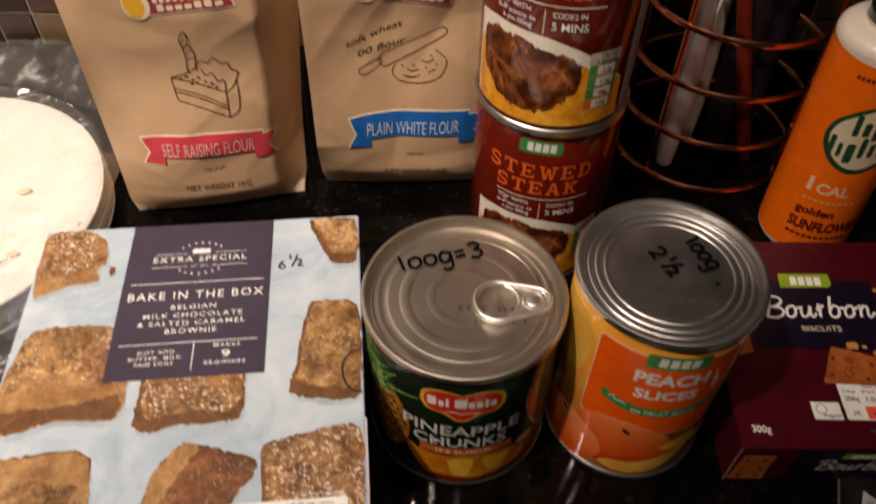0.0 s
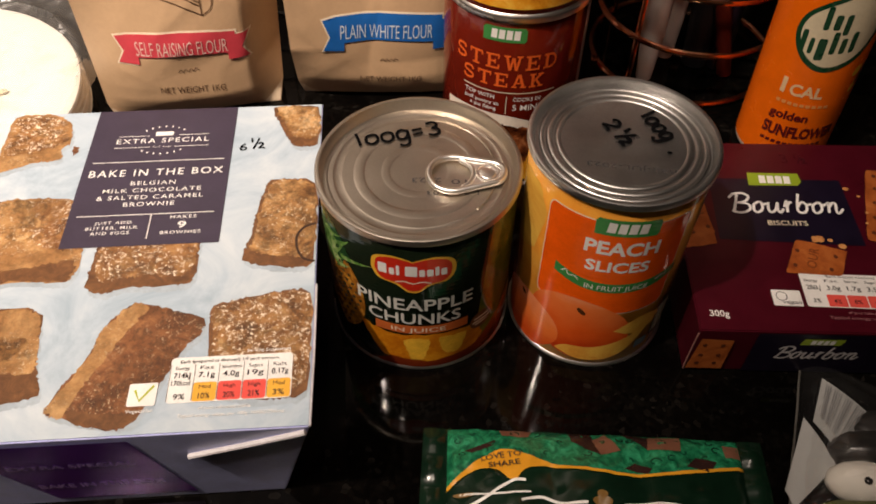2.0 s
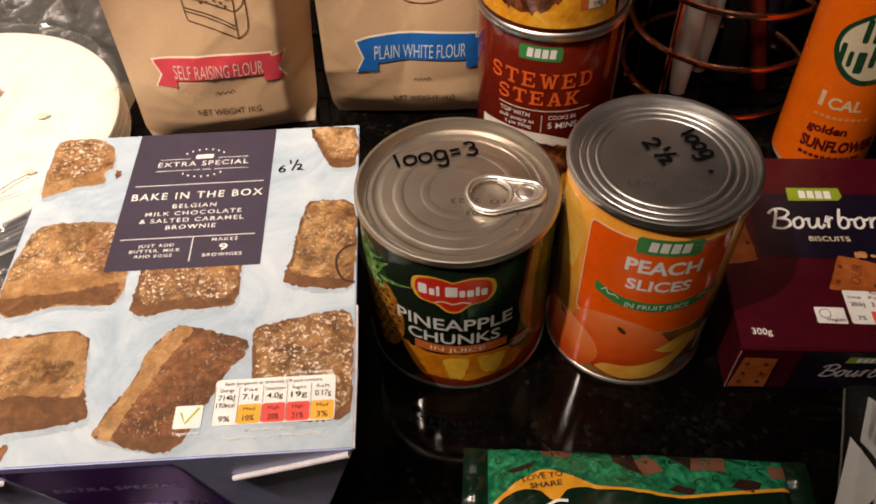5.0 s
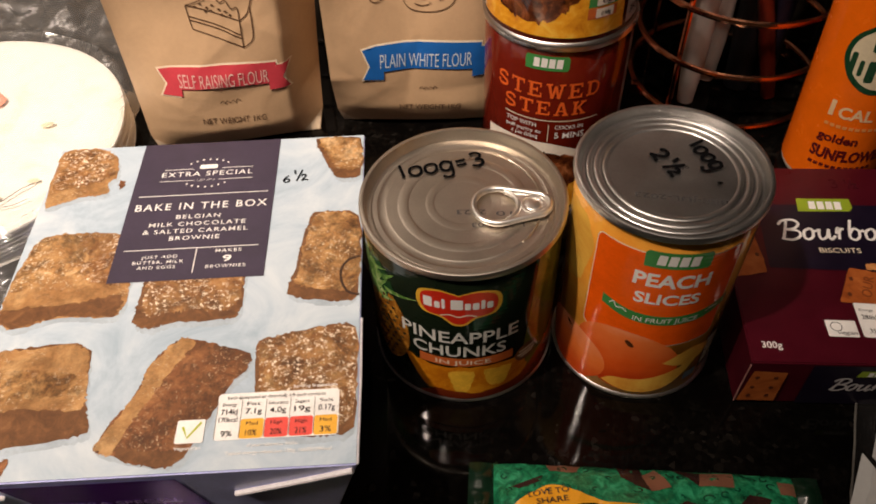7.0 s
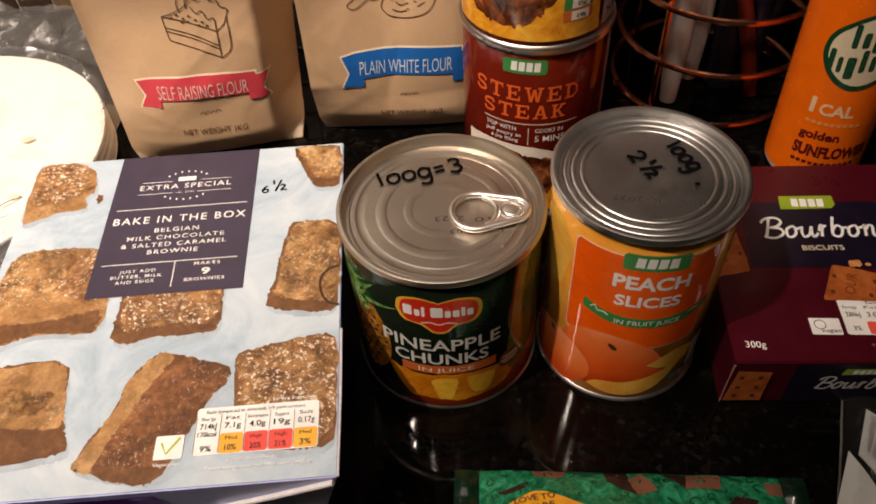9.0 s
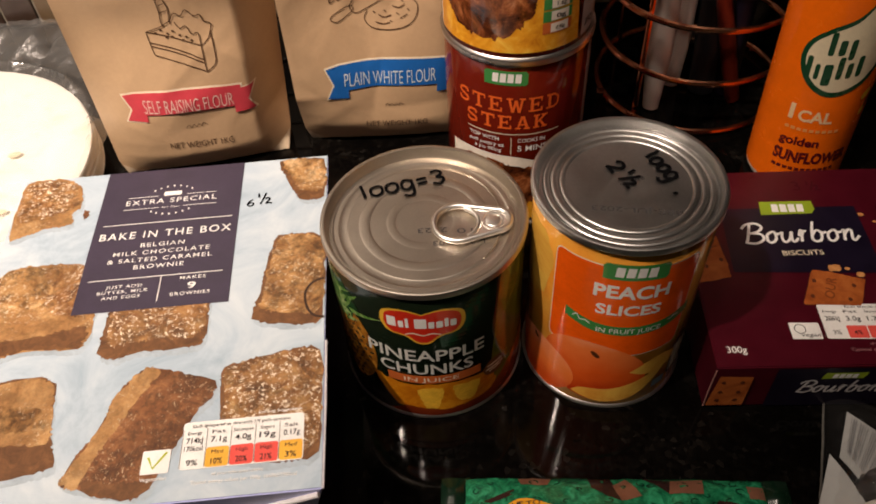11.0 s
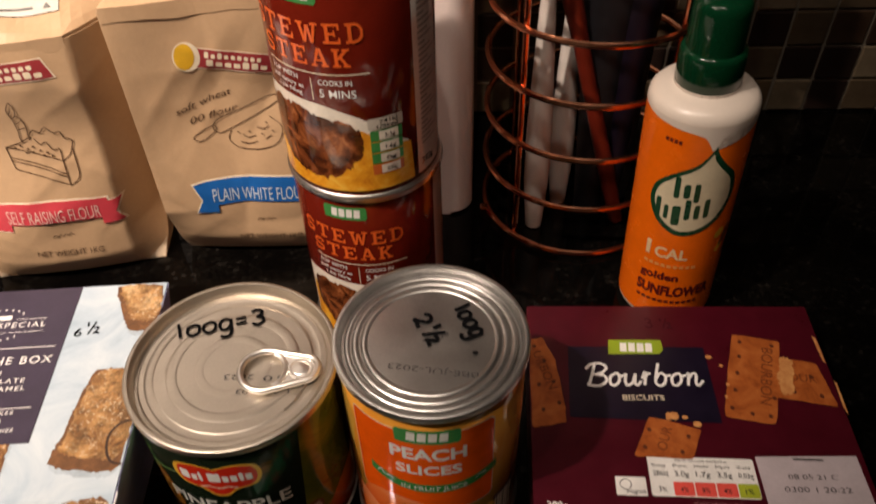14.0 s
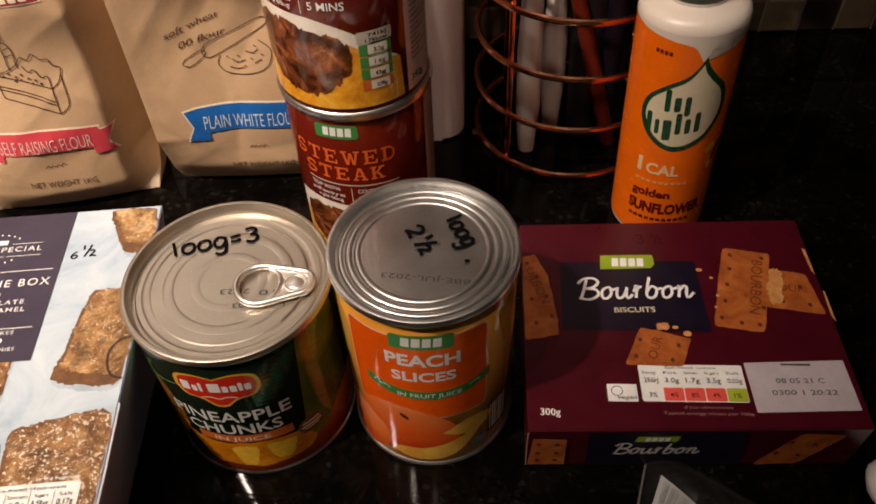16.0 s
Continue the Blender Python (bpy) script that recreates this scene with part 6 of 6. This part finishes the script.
# ---------------------------------------------------------------- wraps in a bag
def wraps():
    dough = photo("floury_wrap", [(0.30, (0.74, 0.68, 0.56)), (0.46, (0.83, 0.81, 0.75)), (0.7, (0.86, 0.85, 0.81))], 45, None, 0.75)
    root = thing("wrap_pack", pose(-0.2900, 0.3430, 0), "pack of round white flour wraps in crinkled clear plastic", "wraps")
    rnd = random.Random(12)
    z = 0.0012
    for k in range(8):
        R = 0.0975 + rnd.uniform(-0.0012, 0.0012)
        dx, dy = rnd.uniform(-0.0012, 0.0012), rnd.uniform(-0.0012, 0.0012)
        bm = lathe([(0, z), (R - 0.001, z), (R, z + 0.0009), (R - 0.0004, z + 0.0019), (R - 0.003, z + 0.0026), (R * 0.75, z + 0.0027), (R * 0.5, z + 0.0027), (R * 0.25, z + 0.0027), (0, z + 0.0027)], 72, None, (dx, dy))
        for v in bm.verts:
            v.co.z += 0.0005 * noise.noise(Vector((v.co.x * 30, v.co.y * 30, 3.0)))
        part("flour_wrap", bm, dough, root, "", True)
        z += 0.0028
    top = lambda u, w, lift: Vector((u / 1000, w / 1000, z + 0.0012 + lift))
    stamp("printed_brown_spot", [disc(54, 9, 4.0, 2.4, 14, 20), disc(65, -38, 3.4, 2, 12, 10), disc(48, -52, 4, 2.4, 14, 0)], ink("toasted_spot", (0.76, 0.66, 0.48), 0.7, 0.2), root, top, 0.0005)
    stamp("red_print", [poly((-20, 20), (12, 20), (19, 25), (20, 31), (12, 38), (-20, 40))], ink("faded_red_print", (0.78, 0.30, 0.20), 0.5), root, top, 0.0008)
    stamp("thin_print", [stroke([(28, -56), (44, -70), (60, -46), (66, -40)], 0.7), stroke([(46, -63), (62, -57), (68, -52)], 0.5), words("KEEP COOL", 20, 46, -82, 4, 0.0, 0, 30)], BLACK_PRINT, root, top, 0.0008)
    # crinkled film: over the wraps and out behind them
    film = clear_film("crinkled_clear_film", 0.30, 0.10, 75, 1.0, 0.07)
    bm = bmesh.new()
    nx, ny = 84, 74
    rows = []
    for j in range(ny + 1):
        row = []
        for i in range(nx + 1):
            x, y = -0.15 + 0.272 * i / nx, -0.115 + 0.295 * j / ny
            r = math.hypot(x, y)
            base = 0.0245 if r < 0.098 else 0.0245 * max(0.0, 1 - (r - 0.098) / 0.035) ** 2 + 0.004
            out = min(1.0, max(0.08, (r - 0.09) / 0.03))
            q = Vector((x * 34, y * 34, 1.7))
            fold = abs(noise.noise(q)) * 0.011 + abs(noise.noise(q * 2.7)) * 0.006 + abs(noise.noise(q * 6)) * 0.0025
            h = base + fold * out
            if 0.118 - x < 0.02:
                h = min(h, max(0.0006, (0.124 - x) * 0.7))
            row.append(bm.verts.new((x, y, h + 0.0008)))
        rows.append(row)
    for a, b in zip(rows, rows[1:]):
        for i in range(nx):
            bm.faces.new((a[i], a[i + 1], b[i + 1], b[i]))
    # trim the sheet where the carton and the flour stand
    def taken(c):
        wx, wy = c.x - 0.29, c.y + 0.343
        lx = (wx + 0.1825) * math.cos(radians(6.43)) + (wy - 0.2826) * math.sin(radians(6.43))
        ly = -(wx + 0.1825) * math.sin(radians(6.43)) + (wy - 0.2826) * math.cos(radians(6.43))
        fx = (wx + 0.1305) * math.cos(radians(12.2)) + (wy - 0.3715) * math.sin(radians(12.2))
        fy = -(wx + 0.1305) * math.sin(radians(12.2)) + (wy - 0.3715) * math.cos(radians(12.2))
        return (lx > -0.003 and ly < 0.004) or (fx > -0.058 and -0.016 < fy < 0.085) or wy > 0.523 or (c.x > 0.099 and c.y < 0.05)
    bmesh.ops.delete(bm, geom=[f for f in bm.faces if taken(f.calc_center_median())], context="FACES")
    ob = part("film", bm, film, root, "crinkled clear plastic film", True)
    ob.visible_shadow = False


# ---------------------------------------------------------------- sweets at the front
def pouch_height(u, w, lx, ly, high):
    a, b = max(0.0, 1 - (2 * u / lx - 1) ** 2), max(0.0, 1 - (2 * w / ly - 1) ** 2)
    return high * a ** 0.35 * b ** 0.45


def mint_pouch():
    ox, oy, lx, ly = 0.0285, 0.0700, 0.1270, 0.0940
    root = thing("mint_chocolate_pouch", pose(ox, oy, 0), "dark green foil pouch of mint chocolates lying flat", "sweet packet")
    dark, leafy = surface("dark_green_foil", (0.004, 0.016, 0.008), 0.2, 0.3, 40, 0.0, 0.1, 300), photo("printed_green_leaves", [(0.36, (0.005, 0.06, 0.028)), (0.5, (0.01, 0.14, 0.06)), (0.66, (0.03, 0.27, 0.13))], 240, None, 0.25)
    swirl = ink("dark_green_swirl", (0.004, 0.045, 0.022), 0.25)
    gold = ink("gold_band", (0.66, 0.30, 0.02), 0.25)
    choc, choc_dark = ink("milk_brown_print", (0.17, 0.075, 0.045), 0.3), ink("dark_chocolate_print", (0.03, 0.014, 0.012), 0.25)

    def top(u, w):
        x, y = u / 1000 - ox, w / 1000 - oy
        q = Vector((u * 0.05, w * 0.05, 4.0))
        h = pouch_height(x, y, lx, ly, 0.0150)
        return max(0.0012, h + (noise.noise(q) * 0.0022 + noise.noise(q * 2.3) * 0.0016 + noise.noise(q * 5.0) * 0.0007) * min(1, h / 0.004) + 0.0004)

    bm, n, m = bmesh.new(), 60, 44
    for up in (True, False):
        g = []
        for j in range(m + 1):
            row = []
            for i in range(n + 1):
                x, y = lx * i / n, ly * j / m
                zig = 0.0007 * (1 if i % 2 else -1) if j == m else 0
                row.append(bm.verts.new((x, y + zig, top((x + ox) * 1000, (y + oy) * 1000) if up else 0.0006)))
            g.append(row)
        for j in range(m):
            for i in range(n):
                bm.faces.new((g[j][i], g[j][i + 1], g[j + 1][i + 1], g[j + 1][i]))
    bmesh.ops.remove_doubles(bm, verts=bm.verts[:], dist=0.0001)
    part("pouch", bm, dark, root, "", True)
    for x0, x1 in ((-0.0095, 0.0005), (lx - 0.0005, lx + 0.0100)):
        fin = bmesh.new()
        g = []
        for j in range(41):
            y = ly * j / 40
            lift = 0.0014 + 0.0022 * abs(math.sin(j * 0.55)) + 0.001 * noise.noise(Vector((j * 0.4, x0 * 90, 1)))
            g.append([fin.verts.new((x0 + (x1 - x0) * k / 4, y, lift * (0.4 + 0.6 * math.sin(math.pi * k / 4)))) for k in range(5)])
        for a, b in zip(g, g[1:]):
            for k in range(4):
                fin.faces.new((a[k], a[k + 1], b[k + 1], b[k]))
        ex = bmesh.ops.extrude_face_region(fin, geom=fin.faces[:])
        for v in [q for q in ex["geom"] if isinstance(q, bmesh.types.BMVert)]:
            v.co.z += 0.0004
        part("sealed_end", fin, dark, root, "crimped foil end", True)
    f = lambda u, w, lift: Vector((u / 1000 - ox, w / 1000 - oy, top(u, w) + 0.00035 + lift))
    edge = curve([(30, 135), (43, 146.6), (54.7, 151.0), (66.4, 147), (77.8, 143.9), (100.7, 141.5), (124, 143.6), (154.5, 150)], 6)
    leaf = stamp("leaf_print", [poly(*(edge + [(154.5, 163.2), (29.5, 163.2)]))], leafy, root, f, 0.0001, 2)
    stamp("gold_band", [poly(*(edge + curve([(154.5, 148.6), (124, 142.2), (100.7, 140.2), (77.8, 142.4), (70, 143.6), (62, 141.6), (57, 136.6), (50, 140.8), (40, 141), (30, 133)], 6)))], gold, root, f, 0.0003, 2)
    stamp("lettering", [words("LOVE TO", 44, 60.5, 145.4, 3.0, 0.008, 0, 8), words("SHARE", 47, 60, 141.6, 3.0, 0.012, 0, 8)], BLACK_PRINT, root, f, 0.0008, 2)
    rnd = random.Random(5)
    for k in range(30):
        u, w0 = rnd.uniform(34, 150), rnd.uniform(147, 161)
        r0, a0 = rnd.uniform(1.4, 3.0), rnd.uniform(0, 6.3)
        stamp("printed_swirl", [stroke([(u + r0 * (1 - i / 12) * math.cos(a0 + i * 0.5), w0 + 0.8 * r0 * (1 - i / 12) * math.sin(a0 + i * 0.5)) for i in range(10)], 0.7)], swirl, leaf, f, 0.00018, 3)
    for m, pts in ((choc, [(51.8, 163), (66, 163), (64, 158.4), (53, 159)]), (choc_dark, [(81.2, 163), (91, 163), (93.3, 149.7), (82, 156.4)]), (choc, [(91.1, 158.8), (97, 162.6), (102, 152.4), (93.3, 149.7)]), (choc_dark, [(103.7, 163), (115.6, 162), (113.4, 154)]), (choc, [(115.6, 162), (129, 162), (127.5, 153.9), (113.4, 153.9)]),
                   (choc_dark, [(128.2, 146), (133.4, 151.6), (142.3, 150.4), (138.6, 145)]), (choc_dark, [(102.3, 143.6), (107.4, 147), (114.1, 144.6), (112, 142)]), (choc, [(146.8, 159.6), (154, 159.6), (154, 153.8), (147, 153.5)]), (choc_dark, [(37, 151.4), (50, 156.7), (49, 153.5), (40, 150.3)])):
        stamp("printed_chocolate", [poly(*pts)], m, leaf, f, 0.0003, 2)
    swash = [stroke(curve([(30, 127), (34, 124), (44, 128), (56, 136), (62, 137)]), 1.2), stroke(curve([(34, 131), (48, 130.4), (64, 132)]), 0.8), stroke(curve([(60, 128), (68, 130), (76, 127), (86, 127.6)]), 1.2), stroke(curve([(60, 124), (72, 126), (84, 123.6)]), 0.9), stroke(curve([(100, 127), (114, 129), (130, 127.4)]), 1.0)]
    for sh in swash:
        stamp("white_swash", [sh], WHITE, root, f, 0.0004, 3)
    stamp("printed_emblem", [disc(92, 128.6, 4.0, 2.0, 16), disc(92, 131.4, 2.2, 1.6, 14), disc(37, 130.6, 4.6, 1.0, 10)], ink("dull_gold", (0.20, 0.11, 0.03), 0.3), root, f, 0.00035, 3)
    return root


def sweet_bag():
    root = thing("sweet_bag", pose(0.2300, 0.1500, 0), "clear cellophane bag of sweets with a marshmallow snowman", "sweet packet")
    ox, oy = 230.0, 150.0
    w = lambda x, y, z: Vector(((x - ox) / 1000, (y - oy) / 1000, z / 1000))
    paper, white = surface("white_insert_paper", (0.34, 0.345, 0.335), 0.6, 0.06, 60), surface("white_marshmallow", (0.72, 0.69, 0.62), 0.6, 0.06, 60)
    black, orange = surface("black_liquorice", (0.012, 0.011, 0.010), 0.3, 0.3, 90), surface("orange_jelly", (0.62, 0.12, 0.01), 0.3, 0.2, 90)
    green = surface("olive_jelly", (0.09, 0.10, 0.02), 0.3, 0.3, 90)

    def sheet(name, corners, sag):
        bm, k = bmesh.new(), 8
        a, b, c, d = [w(*p) for p in corners]
        g = [[bm.verts.new(a.lerp(b, i / k).lerp(d.lerp(c, i / k), j / k) + Vector((0, 0, sag * math.sin(math.pi * i / k)))) for i in range(k + 1)] for j in range(k + 1)]
        for j in range(k):
            for i in range(k):
                bm.faces.new((g[j][i], g[j][i + 1], g[j + 1][i + 1], g[j + 1][i]))
        ex = bmesh.ops.extrude_face_region(bm, geom=bm.faces[:])
        for v in [q for q in ex["geom"] if isinstance(q, bmesh.types.BMVert)]:
            v.co.z -= 0.0003
        return part(name, bm, paper, root, "", True)

    sheet("bar_code_paper", [(195, 191, 13), (214, 172, 11), (193, 151.5, 13), (186, 170, 12)], 0.0012)
    sheet("folded_paper", [(182.4, 171.6, 12), (190.5, 150, 12), (169, 131, 10), (168.4, 140, 8)], 0.0012)
    bars = []
    for i in range(22):
        t = (i + 0.5) / 22
        if i % 5 == 3:
            continue
        a, b = Vector((195.5, 188)).lerp(Vector((211.5, 171.6)), t), Vector((188.6, 171.5)).lerp(Vector((195.5, 155)), t)
        wide = 0.16 + 0.22 * ((i * 7) % 3) / 2
        bars.append(stroke([tuple(a), tuple(b)], wide))
    stamp("bar_code", bars, ink("grey_bars", (0.18, 0.18, 0.19), 0.5), root, lambda u, v, lift: w(u, v, 13.9) + Vector((0, 0, lift)), 0.0002)

    def lump(name, x, y, z, rx, ry, rz, material, rough=0.0008, label=""):
        bm = bmesh.new()
        bmesh.ops.create_icosphere(bm, subdivisions=3, radius=1.0)
        for v in bm.verts:
            d = v.co.normalized()
            v.co = w(x, y, z) + Vector((d.x * rx, d.y * ry, d.z * rz)) / 1000 + d * rough * noise.noise(d * 3 + Vector((x, y, 0)))
        return part(name, bm, material, root, label, True)

    lump("marshmallow_head", 199, 143, 12, 15, 9, 9, white, 0.0008, "round white marshmallow head")
    lump("liquorice_hat", 207, 156, 13, 19, 9, 9, black, 0.002)
    lump("liquorice_hat_top", 216, 166, 12, 14, 10, 8, black, 0.002)
    lump("jelly_nose", 208, 137.4, 18, 6, 3, 3, orange)
    for x, y in ((197, 140, ), (204, 145)):
        lump("liquorice_eye", x, y, 20.4, 1.6, 1.6, 1.2, black, 0.0002)
    lump("jelly_scarf", 196, 130, 10, 19, 6, 6, green, 0.002)
    for i, (x, y) in enumerate(((178, 128), (190, 122), (206, 120), (222, 128), (236, 138), (248, 150), (228, 150), (240, 122), (256, 132), (262, 150))):
        lump("jelly_sweet", x, y, 7, 8, 6.5, 6, (orange, green, white)[i % 3], 0.0015)
    lump("marshmallow_piece", 292, 190, 9, 9, 12, 8, white, 0.001)
    # the film
    film = clear_film("clear_cellophane", 0.06, 0.05, 120, 0.7, 0.012)
    bm, n, m = bmesh.new(), 60, 60
    g = []
    for j in range(m + 1):
        row = []
        for i in range(n + 1):
            s, t = i / n, j / m
            a = Vector((163, 110)).lerp(Vector((193, 206)), t)
            b = Vector((300, 90)).lerp(Vector((204.5, 205)), t ** 1.4).lerp(Vector((300, 180)), 0.35 * math.sin(math.pi * t))
            p = a.lerp(b, s)
            e = max(0.0, 1 - (2 * s - 1) ** 2) ** 0.4 * max(0.0, min(1.0, (1 - t) * 2.2)) ** 0.6
            q = Vector((p.x * 0.07, p.y * 0.07, 2))
            z = 1.2 + 23 * e + (abs(noise.noise(q)) * 3.0 + abs(noise.noise(q * 2.5)) * 1.6) * min(1, e * 3)
            row.append(bm.verts.new(w(p.x, p.y, z)))
        g.append(row)
    for j in range(m):
        for i in range(n):
            bm.faces.new((g[j][i], g[j][i + 1], g[j + 1][i + 1], g[j + 1][i]))
    seam = [w(163 + 30 * i / 12 + 1.5 * noise.noise(Vector((i * 0.7, 1, 0))), 110 + 96 * i / 12, 1.9 + 1.2 * abs(noise.noise(Vector((i * 0.6, 4, 0))))) for i in range(13)]
    part("sealed_edge", tube(seam, 0.0005, 6), surface("film_edge", (0.10, 0.095, 0.085), 0.25, 0.3, 200), root, "folded clear edge")
    ob = part("film", bm, film, root, "clear crinkled cellophane", True)
    ob.visible_shadow = False


cake_flour()
white_flour()
oil_spray()
wire_holder()
utensils()
white_canister()
wraps()
mint_pouch()
sweet_bag()

# ---------------------------------------------------------------- mosaic tiles
PITCH, SIZE = 0.0268, 0.0248
one = block(0, SIZE, -0.0030, 0.0032, 0, SIZE, 0.0009, 2)
tile_mesh = bpy.data.meshes.new("tile")
one.to_mesh(tile_mesh)
one.free()
tile_mesh.materials.append(TILE_ONE)
for i in range(-17, 20):
    for k in range(8):
        ob = new("tile", tile_mesh)
        ob.parent = wall_north
        ob.location = (i * PITCH, 0.0002 * ((i * 5 + k * 3) % 4), 0.0010 + k * PITCH)
rest = bmesh.new()
for i in range(-48, 48):
    for k in range(22):
        if not (-17 <= i < 20 and k < 8):
            x, z = i * PITCH, 0.0010 + k * PITCH
            block(x, x + SIZE, -0.0030, 0.0032, z, z + SIZE, 0, 1, rest)
tagged(part("tiles", rest, TILE_MANY, wall_north), "small glazed mosaic tiles in mixed browns", "", "", "stuff")
